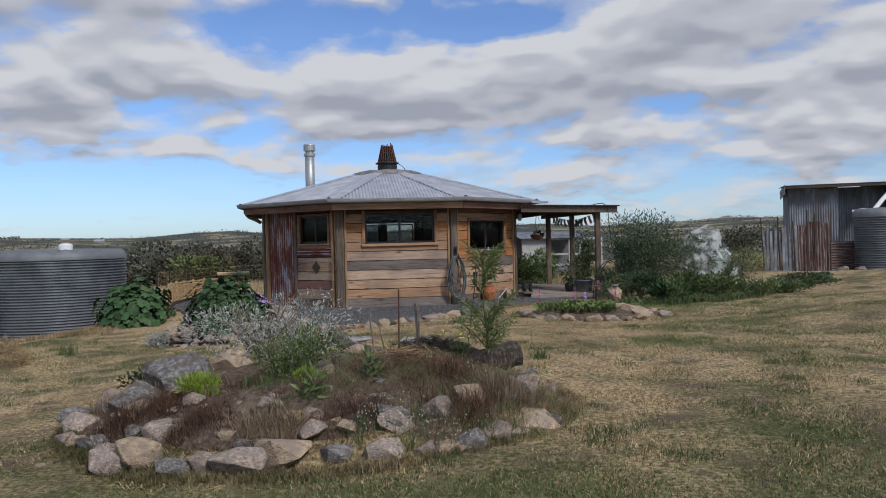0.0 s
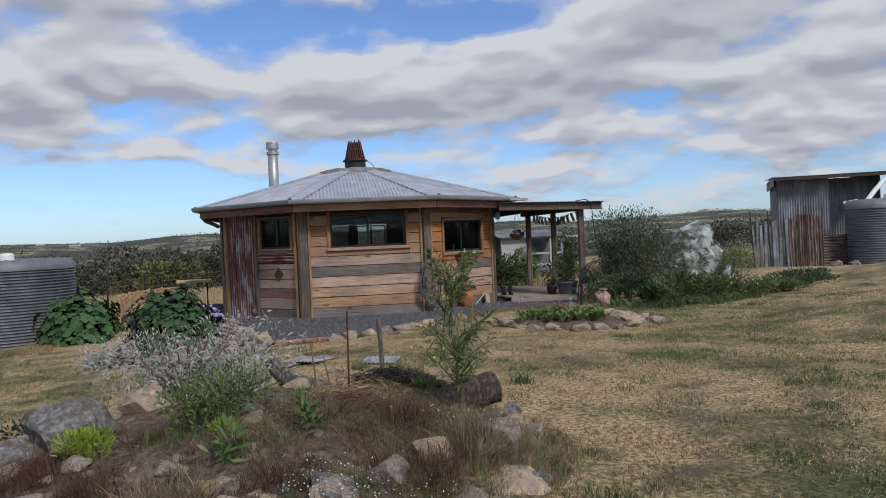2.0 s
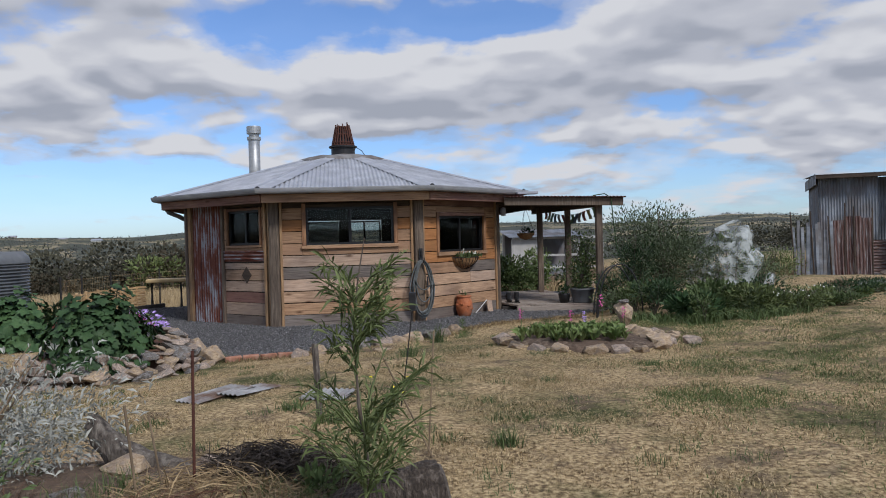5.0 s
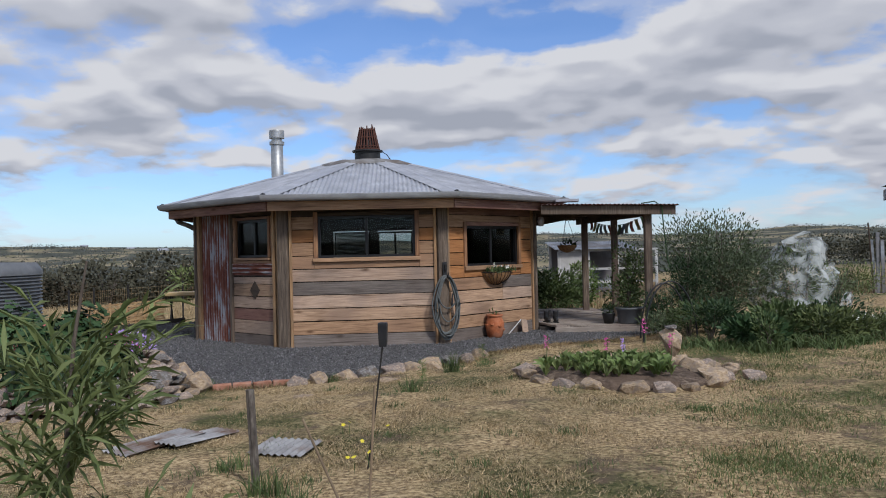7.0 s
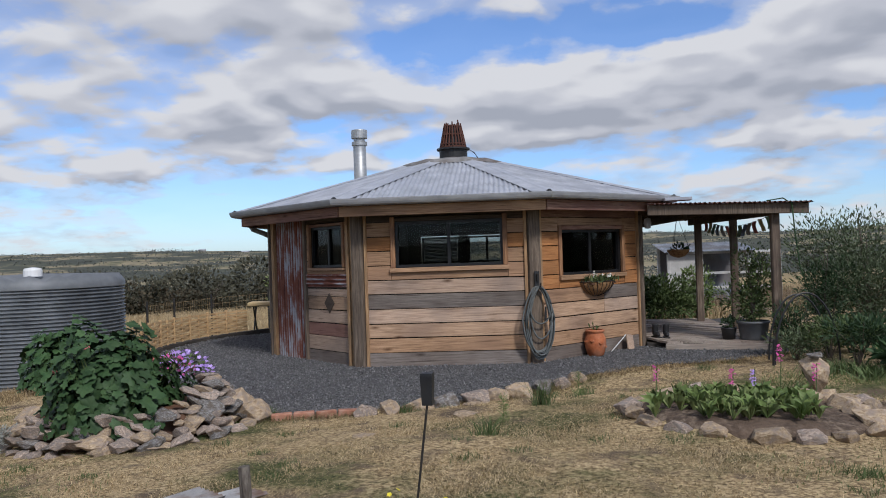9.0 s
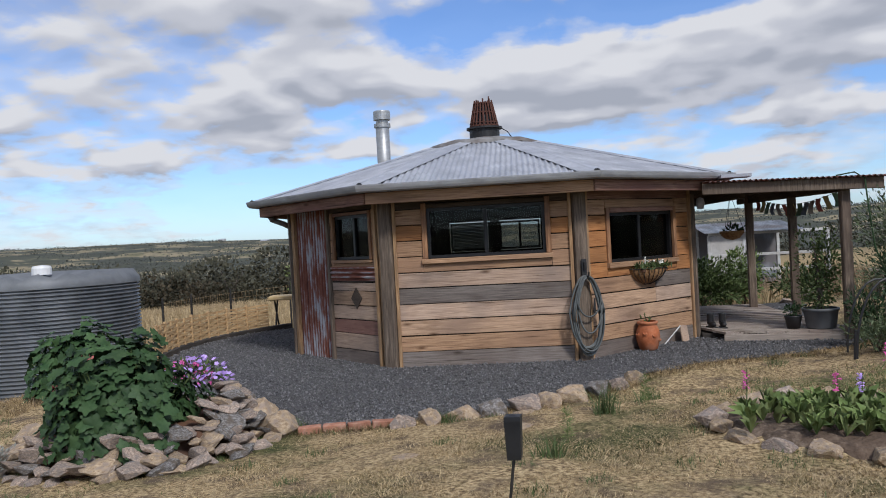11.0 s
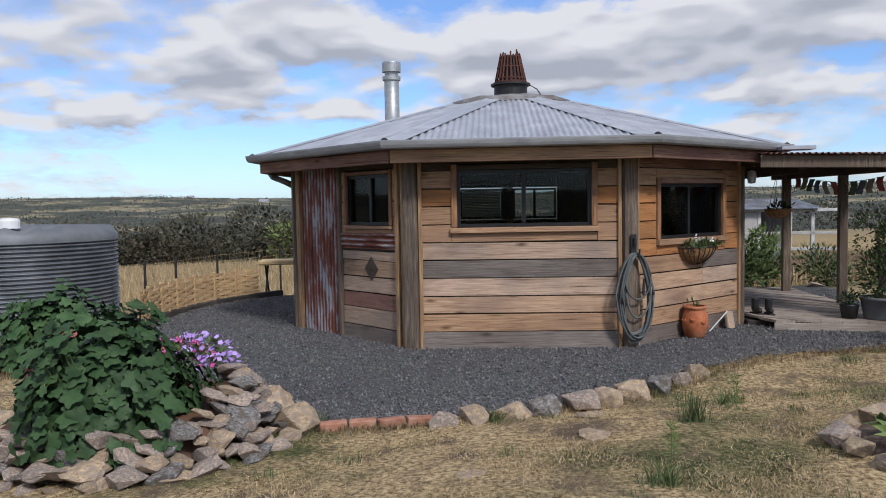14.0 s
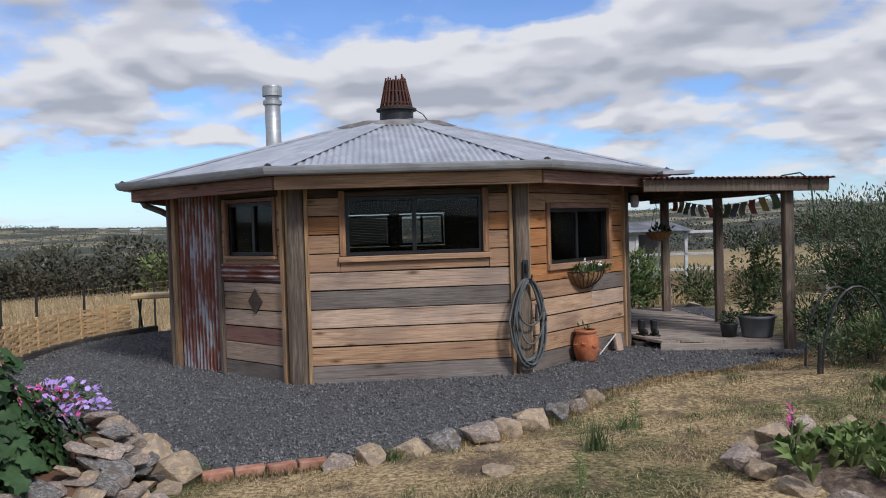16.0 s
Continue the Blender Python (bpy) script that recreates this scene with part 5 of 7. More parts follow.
def shrub(name, at, rx, ry, rz, count, length, width, mat, label, category="shrub", stems=7, stem_h=None, seed=1, shell=0.35, spread=1.2, lumps=5, droop=0.1, stem_mat="trunk", up=0.6, lift=0.0, parent=None):
    """A shrub: bent stems from one foot, and leaves gathered in several uneven lumps."""
    g = np.random.default_rng(seed)
    r_ = random.Random(seed)
    t_ = thing(name, Matrix.Translation(at), label, category)
    stem_h = stem_h or rz * 1.5
    ends = []
    for i in range(stems):
        q = 2 * math.pi * i / max(1, stems) + r_.uniform(-.4, .4)
        e_ = (math.cos(q) * rx * r_.uniform(.25, .75), math.sin(q) * ry * r_.uniform(.25, .75), stem_h * r_.uniform(.6, 1.05))
        midp = (e_[0] * .35 + r_.uniform(-.05, .05), e_[1] * .35, e_[2] * .5)
        part("stem", sweep(bmesh.new(), [(0, 0, -0.05), midp, e_], [0.004 + rz * .02, 0.003 + rz * .012, 0.002], 5), M[stem_mat], t_)
        ends.append(e_)
    cs, ds = [], []
    for i in range(lumps):
        c = np.array([g.uniform(-.55, .55) * rx, g.uniform(-.55, .55) * ry, rz * g.uniform(.55, 1.35) + lift])
        k = g.uniform(.45, .75)
        p, d = in_ball(count // lumps, rx * k, ry * k, rz * k * .8, g, shell)
        cs.append(p + c)
        ds.append(d + [0, 0, up])
    c, d = np.concatenate(cs), np.concatenate(ds)
    keep = c[:, 2] > 0.02
    raw("foliage", *leaves(c[keep], d[keep], length, width, spread, droop=droop, seed=seed), M[mat], t_)
    return t_


# pots on the deck edge
gpot = flower_pot(Matrix.Translation((3.54, 20.05 + .25, DECK_Z)), [(0.19, 0.0), (0.2, 0.02), (0.235, 0.25), (0.255, 0.26), (0.255, 0.29), (0.245, 0.295)], M["greypot"], "large grey plastic pot on the deck", "plant_pot")
shrub("potted_tree", (3.54, 20.3, DECK_Z + 0.22), 0.3, 0.3, 0.78, 1700, 0.075, 0.03, "leaf_mid", "leafy green bush growing in the grey pot", "plant", 5, 1.2, seed=21, lumps=9, lift=-.12)
bp_ = flower_pot(Matrix.Translation((3.17, 20.34, DECK_Z)), [(0.09, 0), (0.12, 0.17), (0.125, 0.19)], M["black"], "small black nursery pot", "plant_pot")
shrub("pot_herb", (3.17, 20.34, DECK_Z + 0.14), 0.14, 0.14, 0.14, 160, 0.06, 0.025, "leaf_dark", "dark leafy herb in the black pot", "plant", 3, 0.15, seed=22)
# hanging basket
hb = thing("hanging_basket", Matrix.Translation((2.55, 21.7, 1.68)), "small dark hanging basket below the veranda roof", "planter")
part("bowl", lathe(bmesh.new(), [(0.02, -0.13), (0.12, -0.1), (0.19, -0.02), (0.2, 0.02), (0.18, 0.02), (0.0, -0.02)], 18), M["wicker"], hb, smooth=True)
for q in (0, 120, 240):
    part("chain", rod(bmesh.new(), (0.19 * math.cos(radians(q)), 0.19 * math.sin(radians(q)), 0.02), (0, 0, 0.62), 0.004, 0.004, 4), M["wire"], hb)
raw("foliage", *leaves(np.random.default_rng(4).normal(0, 0.07, (70, 3)) * [1, 1, .4] + [0, 0, .03], np.tile([0, 0, .7], (70, 1)), 0.08, 0.03, 2, seed=4), M["leaf_dark"], hb)
# prayer-style bunting along the open side
flag_cols = {"red": (0.48, 0.16, 0.14), "yellow": (0.55, 0.48, 0.24), "green": (0.2, 0.34, 0.24), "blue": (0.25, 0.33, 0.46), "white": (0.5, 0.5, 0.48)}
for n_, c_ in flag_cols.items():
    M["flag_" + n_] = material("faded_" + n_ + "_cloth", [tuple(v * .7 for v in c_), c_], scale=12, rough=0.95, bump=0.2, vary=0.2)
bunting = thing("bunting", Matrix.Translation((0, 0, 0)), "string of faded coloured cloth flags under the veranda roof", "bunting")
A_, B_ = Vector((P1[0] + .08, P1[1], 2.26)), Vector((P3[0] + .05, P3[1] + .12, 2.22))
pts = [A_.lerp(B_, s) - Vector((0, 0, 0.16 * math.sin(math.pi * s))) for s in np.linspace(0, 1, 15)]
part("cord", sweep(bmesh.new(), pts, 0.004, 4), M["wire"], bunting)
names = list(flag_cols)
for i in range(13):
    p = A_.lerp(B_, (i + .8) / 14) - Vector((0, 0, 0.16 * math.sin(math.pi * (i + .8) / 14)))
    d = (B_ - A_).normalized()
    bm = bmesh.new()
    rows_ = [[bm.verts.new(p + d * (0.19 * (u - .5)) + Vector((0.03 * math.sin(v_ * 3 + i), 0.02 * math.sin(u * 5 + i), -0.2 * v_))) for u in (0, .33, .67, 1)] for v_ in (0, .35, .7, 1)]
    for r0, r1 in zip(rows_, rows_[1:]):
        for j in range(3):
            bm.faces.new((r0[j], r0[j + 1], r1[j + 1], r1[j]))
    part("flag", bm, M["flag_" + names[i % 5]], bunting)
# loose cable drooping from the veranda corner
cable = thing("green_hose", Matrix.Translation((3.95, 19.75, 0)), "thin dark green hose drooping from the veranda corner", "hose")
part("line", sweep(bmesh.new(), [(-.25, 0, 2.4), (-.02, -.02, 2.43), (.1, -.05, 2.34), (.12, -.1, 1.9), (.16, -.15, 1.4), (.26, -.3, 0.95), (.42, -.5, 0.6), (.5, -.6, gz(4.4, 19.2) + .02)], 0.011, 6), M["leaf_dark"], cable)
# a wall lamp at the far right corner
lampo = thing("outdoor_lamp", Matrix.Translation((1.98, 20.62, 2.16)), "small grey outdoor lamp on the corner post", "lamp")
part("housing", lathe(bmesh.new(), [(0, .09), (.05, .07), (.065, 0), (.05, -.09), (0, -.1)], 14), M["zinc"], lampo)

# ---- woven fence on the left, table ----
fence = thing("woven_fence", Matrix.Translation((PAD[0], PAD[1], 0)), "low fence of woven split bamboo on dark sleepers", "fence")
FR = 5.62
A0, A1 = 202.5, 152.0


def arc(q, r_=FR, z=0.0):
    return Vector((r_ * math.cos(radians(q)), r_ * math.sin(radians(q)), z))


nseg = 8
for i in range(nseg):
    qa, qb = A0 + (A1 - A0) * i / nseg, A0 + (A1 - A0) * (i + 1) / nseg
    p, q = arc(qa), arc(qb)
    d = q - p
    part("sleeper", block(d.length, 0.1, 0.24, None, 0.012), M["sleeper"], fence).matrix_local = Matrix.Translation((p + q) / 2 + Vector((0, 0, 0.06))) @ pose(0, 0, 0, 0, 0, math.degrees(math.atan2(d.y, d.x)))
    if i < 7:
        part("upright", block(0.045, 0.045, 0.72, Matrix.Translation(p + Vector((0, 0, 0.33)))), M["bamboo"], fence)
    if i < 7:
        part("upright", block(0.028, 0.03, 0.52, Matrix.Translation((p + q) / 2 + Vector((0, 0, 0.4)))), M["bamboo"], fence)
        for j in range(9):
            z0 = 0.2 + 0.05 * j + rnd.uniform(-.006, .006) + (0.02 if j == 8 else 0)
            bm = bmesh.new()
            vs = []
            for s in np.linspace(-0.02, 1.02, 9):
                bow = 0.013 * math.cos(s * 2 * math.pi) * (1 if j % 2 else -1)
                pp = p.lerp(q, s)
                o_ = pp.normalized() * bow
                for dz, dr in ((0, 0.004), (0.04, 0.004), (0.04, -0.004), (0, -0.004)):
                    vs.append(bm.verts.new(pp + o_ + pp.normalized() * dr + Vector((0, 0, z0 + dz + 0.004 * math.sin(s * 7 + j * 2 + i)))))
            for s in range(8):
                for e_ in range(4):
                    bm.faces.new((vs[4 * s + e_], vs[4 * s + (e_ + 1) % 4], vs[4 * s + 4 + (e_ + 1) % 4], vs[4 * s + 4 + e_]))
            bm.faces.new(vs[:4][::-1]), bm.faces.new(vs[-4:])
            part("slat", bm, M["bamboo"], fence)
wire_fence = thing("wire_fence", Matrix.Translation((0, 0, 0)), "wire netting on dark steel posts behind the woven fence", "fence")
wp = [(-7.5, 21.0), (-7.5, 22.0), (-7.5, 23.6), (-7.0, 25.6), (-5.5, 27.4)]
for x_, y_ in wp:
    part("post", rod(bmesh.new(), (x_, y_, gz(x_, y_) - .1), (x_, y_, 1.02), 0.022, 0.022, 6), M["wire"], wire_fence)
bm = bmesh.new()
for (x0, y0), (x1, y1) in zip(wp, wp[1:]):
    for j in range(8):
        z0, z1 = 0.05 + .125 * j, 0.05 + .125 * j
        rod(bm, (x0, y0, z0), (x1, y1, z1), 0.0028, 0.0028, 3)
    for s in np.linspace(0, 1, 18):
        rod(bm, (x0 + (x1 - x0) * s, y0 + (y1 - y0) * s, 0.0), (x0 + (x1 - x0) * s, y0 + (y1 - y0) * s, 0.95), 0.0022, 0.0022, 3)
part("netting", bm, M["straw"], wire_fence)
table = thing("trestle_table", pose(-6.3, 24.1, gz(-6.3, 24.1) + .03, 0, 0, 15), "tan topped folding table on thin black trestle legs", "table")
part("tabletop", block(0.95, 0.55, 0.09, pose(0, 0, 0.69), 0.02), M["tan_top"], table)
for sx in (-.35, .35):
    for sy, ty in ((-.24, .2), (.24, -.2)):
        part("leg", rod(bmesh.new(), (sx, sy, 0), (sx, ty, 0.66), 0.02), M["wire"], table)

# ---- rocks, walls of stone ----
ROCKS = {}


def stone(x, y, s, tone="rock", flat=0.62, label="rough fieldstone edging the garden bed", group="bed edging stones", seed=None, z=None, turn=None, sink=0.25, stretch=1.2, name="stone", tilt=10):
    """One stone bedded in the ground; the shapes are shared."""
    seed = rnd.randrange(12) if seed is None else seed
    key = (seed, tone)
    if key not in ROCKS:
        ROCKS[key] = mesh_of(rock_bm(1.0, 1.0, 1.0, seed + 3), "stone", M[tone])
    ob = new(name, ROCKS[key])
    zz = gz(x, y) if z is None else z
    ob.matrix_world = Matrix.Translation((x, y, zz + s * flat * (1 - 2 * sink) * 0.8)) @ pose(0, 0, 0, rnd.uniform(-tilt, tilt), rnd.uniform(-tilt, tilt), rnd.uniform(0, 360) if turn is None else turn) @ Matrix.Diagonal((s * stretch, s, s * flat, 1))
    return tagged(ob, label, "stone", group)


tones = ["rock", "rocktan", "rockgrey", "rock"]
# ring of the front mound
for i in range(50):
    q = 2 * math.pi * i / 50 + 0.06
    back = math.sin(q) > 0.35
    if back and rnd.random() < 0.55:
        continue
    cx_, sx_ = math.cos(q), math.sin(q)
    ex = 0.83
    x_ = -1.05 + 1.95 * math.copysign(abs(cx_) ** ex, cx_) + rnd.uniform(-.05, .05)
    y_ = 6.95 + (1.6 if sx_ < 0 else 1.5) * math.copysign(abs(sx_) ** ex, sx_) + rnd.uniform(-.05, .05)
    stone(x_, y_, rnd.choice((.1, .13, .16, .2)) * rnd.uniform(.9, 1.1) if math.sin(q) < .2 else rnd.uniform(.09, .14), tones[i % 4], rnd.uniform(.55, .95), sink=0.22, z=min(gz(x_, y_), .16) - .02 if sx_ < .2 else None, turn=math.degrees(math.atan2(-cx_, sx_)) + rnd.uniform(-25, 25))
for i in range(24):
    q = radians(170 + 200 * i / 23 + rnd.uniform(-4, 4))
    x_, y_ = -1.05 + 1.74 * math.cos(q) + rnd.uniform(-.08, .08), 6.95 + 1.42 * math.sin(q) + rnd.uniform(-.08, .08)
    stone(x_, y_, rnd.uniform(.07, .15), tones[i % 4], rnd.uniform(.55, .9), sink=.25, tilt=20)
stone(-2.3, 6.85, 0.3, "rockgrey", 0.9, "large grey boulder in the mound", "mound boulders", 4, sink=.2)
stone(-2.55, 6.5, 0.2, "rockgrey", 0.8, "grey boulder beside a larger one", "mound boulders", 7, sink=.2)
stone(-1.98, 7.55, 0.2, "rocktan", 0.75, "pale flat-topped block of stone", "mound boulders", 2, sink=.2)
stone(-2.3, 7.4, 0.17, "rock", 0.7, "brown stone on the mound", "mound boulders", 5)
for x_, y_, s_ in ((-2.15, 6.45, .12), (-1.95, 6.2, .1), (-1.0, 6.6, .11), (-1.05, 6.95, .1), (-.85, 7.6, .1), (.6, 6.9, .085), (.75, 6.95, .1), (-1.3, 5.95, .09), (-2.4, 6.3, .12), (-.95, 7.2, .09)):
    stone(x_, y_, s_, tones[rnd.randrange(4)], .7, "small stone half buried in the mound", "mound stones")
g = np.random.default_rng(57)
for i in range(70):
    x_, y_ = -1.25 + g.uniform(-1.7, 1.6), 6.75 + g.uniform(-1.1, 1.2)
    stone(x_, y_, g.uniform(.025, .07), tones[i % 4], .65, "small loose stone on the mound soil", "mound pebbles", sink=.3)
# ring of the flower bed
for i in range(19):
    q = 2 * math.pi * i / 19
    x_, y_ = 2.55 + 1.08 * math.cos(q) + rnd.uniform(-.04, .04), 14.42 + 0.86 * math.sin(q) + rnd.uniform(-.04, .04)
    stone(x_, y_, rnd.uniform(.11, .17), ["rock", "rocktan", "rocktan"][i % 3], rnd.uniform(.6, .9), "pale stone edging the flower bed", "flower bed stones", turn=math.degrees(q) + 90)
stone(3.12, 14.75, 0.155, "rocktan", 1.3, "upright rounded stone in the flower bed", "flower bed stones", 6, z=gz(3.12, 14.75) + .12, sink=.06, stretch=1.0, tilt=3)
stone(3.13, 14.74, 0.075, "rockgrey", .55, "small dark stone balanced on the upright one", "flower bed stones", 3, z=gz(3.12, 14.75) + .43, sink=.3, tilt=3)
for x_, y_, s_ in ((3.3, 14.5, .16), (3.42, 14.1, .17), (3.02, 14.6, .16), (3.22, 14.85, .15), (3.35, 14.3, .13), (3.75, 14.6, .14), (3.55, 14.9, .17), (3.85, 14.95, .13), (3.95, 14.4, .13)):
    stone(x_, y_, s_, tones[rnd.randrange(2)], .7, "pale stone heaped in the flower bed", "flower bed stones")
# edging of the gravel
for i, (x_, y_, s_) in enumerate(((-1.42, 15.52, .13), (-1.18, 15.68, .15), (-.9, 15.85, .16), (-.6, 16.06, .17), (-.3, 16.24, .18), (-.04, 16.4, .15), (.2, 16.6, .17), (.46, 16.85, .15), (.68, 17.1, .12), (.86, 17.38, .13))):
    stone(x_, y_, s_, ["rock", "rocktan", "rocktan", "rockgrey"][i % 4], .85, "stone edging the gravel", "gravel edging stones", z=gz(x_, y_) - .01, sink=.2)
# flat stepping stones in the lawn
for x_, y_, s_ in ((-.15, 14.85, .15), (-.95, 13.9, .13), (-.2, 15.5, .12)):
    stone(x_, y_, s_, "rocktan", .3, "flat pale stone sunk in the lawn", "stepping stones", sink=.52, tilt=3)
# bricks at the gravel's edge
for i in range(4):
    b_ = part("brick", block(0.23, 0.11, 0.076, None, 0.008), M["brick"])
    x_ = -2.36 + 0.235 * i
    b_.matrix_world = pose(x_, 15.33 + .08 * i + rnd.uniform(-.01, .01), gz(x_, 15.33 + .08 * i) + .035, rnd.uniform(-4, 4), rnd.uniform(-3, 3), 19 + rnd.uniform(-5, 5))
    tagged(b_, "old red brick laid at the gravel edge", "brick", "edging bricks")
# piled raised bed on the left
for layer, (n_, rx_, ry_, z_) in enumerate(((30, 1.34, 1.27, 0.0), (30, 1.24, 1.17, .08), (28, 1.14, 1.08, .17), (26, 1.06, 1.0, .26), (22, 1.0, .93, .35), (16, .92, .86, .44))):
    for i in range(n_):
        q = radians(-150 + 215 * i / (n_ - 1) + rnd.uniform(-4, 4))
        if layer >= 4 and q < radians(-35):
            continue
        x_, y_ = -4.0 + rx_ * math.cos(q), 15.0 + ry_ * math.sin(q)
        stone(x_, y_, rnd.uniform(.07, .15), tones[rnd.randrange(4)], rnd.uniform(.35, .65), "angular stone in the loose garden wall", "garden wall stones", z=gz(x_, y_) + z_ - .01, sink=.15, tilt=28, stretch=1.35)
for x_, y_, s_, tn in ((-2.95, 15.42, .25, "rocktan"), (-2.66, 15.3, .18, "rocktan"), (-3.1, 15.75, .2, "rocktan")):
    stone(x_, y_, s_, tn, .9, "large tan sandstone block in the garden wall", "garden wall stones", 2, z=gz(x_, y_), sink=.08)
bm = bmesh.new()
lathe(bm, [(1.12, -0.1), (1.05, 0.25), (0.8, 0.33), (0, 0.38)], 24, Matrix.Translation((-4.0, 15.05, gz(-4, 15))))
for v in bm.verts:
    v.co += Vector((noise.noise(v.co * 2), noise.noise(v.co * 2 + Vector((9, 0, 0))), noise.noise(v.co * 3))) * .06
soil_bed = part("garden_soil", bm, M["russet"], None, smooth=True)
tagged(soil_bed, "dark soil behind the loose stone wall", "soil", kind="structure")


def lobed_leaf_plant(name, at, rx, ry, rz, count, size, mat, label, seed, flowers=0):
    """A sprawling plant with big lobed leaves on stalks."""
    g = np.random.default_rng(seed)
    t_ = thing(name, Matrix.Translation(at), label, "plant")
    vs, fs = [], []
    m_ = 21
    q = np.linspace(0, 2 * math.pi, m_, endpoint=False)
    rad = (0.82 + 0.18 * np.cos(q * 5)) * (0.88 + 0.16 * np.cos(q))
    p, d = in_ball(count, rx, ry, rz, g, 0.55)
    p *= 1 + .22 * np.sin(d[:, :1] * 6 + seed) * np.cos(d[:, 1:2] * 5)
    p[:, 2] = np.abs(p[:, 2])
    stalk = bmesh.new()
    for i in range(count):
        s = size * g.uniform(.6, 1.2)
        up = Vector((d[i][0] * .9, d[i][1] * .9, abs(d[i][2]) * .6 + .2 + g.uniform(-.6, .7))).normalized()
        rot = up.to_track_quat('Z', 'Y').to_matrix() @ Matrix.Rotation(g.uniform(0, 6.28), 3, 'Z')
        base = len(vs)
        c = Vector(p[i])
        vs.append(c - up * s * .12)
        for a_, r_ in zip(q, rad):
            w_ = Vector((math.cos(a_) * r_ * s, math.sin(a_) * r_ * s, s * (.08 * math.cos(a_ * 7) - .22 * math.sin(a_) ** 2 - .1 * max(0, math.cos(a_)))))
            vs.append(c + rot @ w_)
        for k_ in range(m_):
            fs.append((base, base + 1 + k_, base + 1 + (k_ + 1) % m_))
        if i % 4 == 0:
            rod(stalk, (c.x * .3, c.y * .3, 0), c - up * s * .12, .012, .006, 4)
    raw("foliage", [tuple(v) for v in vs], fs, M[mat], t_, True)
    tagged(part("stalk_tangle", stalk, M["leaf_mid"], t_), kind="stuff")
    if flowers:
        p, d = in_ball(flowers, rx, ry, rz, g, .9)
        p[:, 2] = np.abs(p[:, 2])
        cc = np.repeat(p, 6, 0) + g.normal(0, .012, (flowers * 6, 3))
        tagged(raw("flowers", *leaves(cc, g.normal(0, 1, (flowers * 6, 3)), .05, .035, seed=3), M["flag_red"], t_), kind="stuff")
    return t_


lobed_leaf_plant("zucchini_plant", (-3.95, 14.6, gz(-4.0, 14.5) + .12), .78, .82, 1.0, 1500, .095, "leaf_big", "dark green broad-leaved plant sprawling over the stone wall", 31, 5)
lobed_leaf_plant("zucchini_plant", (-6.9, 18.0, gz(-6.9, 18)), .85, .8, .95, 700, .12, "leaf_big", "dark green broad-leaved plant beside the water tank", 32)
shrub("grey_ground_cover", (-5.0, 14.0, gz(-5, 14)), .35, .3, .16, 700, .05, .016, "silver", "pale silvery low plant at the foot of the wall", "plant", 4, .15, seed=33)
# petunias
pet = thing("petunia_plant", Matrix.Translation((-3.95, 15.85, .38)), "purple and pink petunias spilling over the stones", "flowers")
g = np.random.default_rng(8)
p, d = in_ball(240, .38, .3, .26, g, .5)
p[:, 2] = np.abs(p[:, 2])
raw("foliage", *leaves(p, d + [0, 0, .5], .09, .035, 1.5, seed=9), M["leaf_mid"], pet)


def blooms(parent, centres, mat, size, seed, name="blooms"):
    """Open five-petalled flowers."""
    g = np.random.default_rng(seed)
    vs, fs = [], []
    for c in centres:
        up = (Vector((g.normal(0, .5), g.normal(-.5, .4), 1))).normalized()
        rot = up.to_track_quat('Z', 'Y').to_matrix()
        b0 = len(vs)
        vs.append(Vector(c))
        for k_ in range(10):
            a_ = 2 * math.pi * k_ / 10
            r_ = size * (1 if k_ % 2 == 0 else .72) * g.uniform(.9, 1.1)
            vs.append(Vector(c) + rot @ Vector((r_ * math.cos(a_), r_ * math.sin(a_), size * .35)))
        for k_ in range(10):
            fs.append((b0, b0 + 1 + k_, b0 + 1 + (k_ + 1) % 10))
    return tagged(raw(name, [tuple(v) for v in vs], fs, M[mat], parent), kind="stuff")


p, d = in_ball(210, .42, .34, .3, g, .8)
p[:, 2] = np.abs(p[:, 2])
blooms(pet, p[:125] + [0.08, 0, 0], "purple", .031, 3, "purple_bloom")
blooms(pet, p[125:] + [-.1, -.05, -.05], "pink", .03, 4, "pink_bloom")

# ---- planting on the front mound ----
MZ = lambda x_, y_: gz(x_, y_)
shrub("silver_bush", (-1.74, 7.68, MZ(-1.74, 7.68) - .1), .74, .45, .44, 5200, .055, .012, "silver", "silvery grey bush with dry twigs on the mound", "shrub", 30, .74, seed=41, spread=2.2, lumps=14, shell=.15, stem_mat="drystalk", up=.8, droop=.3)
shrub("green_herb", (-1.12, 6.5, MZ(-1.12, 6.5) - .08), .3, .24, .27, 1100, .042, .012, "leaf_mid", "straggling green herb with small yellow buds", "plant", 22, .55, seed=42, spread=1.6, lumps=10, up=.6, stem_mat="leaf_sap", lift=.05)
shrub("green_herb", (-1.36, 6.66, MZ(-1.36, 6.66) - .08), .24, .2, .25, 800, .045, .013, "leaf_sap", "leafy green herb on the mound", "plant", 14, .52, seed=43, spread=1.6, lumps=8, up=.6, stem_mat="leaf_sap")
shrub("lime_herb", (-1.93, 6.3, MZ(-1.93, 6.3)), .15, .13, .12, 700, .05, .009, "leaf_lime", "bright lime green feathery herb", "plant", 12, .24, seed=44, up=1.3, lumps=8, stem_mat="leaf_lime")
shrub("lime_herb", (-1.12, 6.3, MZ(-1.12, 6.3)), .09, .09, .07, 260, .045, .009, "leaf_lime", "small yellow-green herb on the mound", "plant", 6, .1, seed=45, up=1.3)
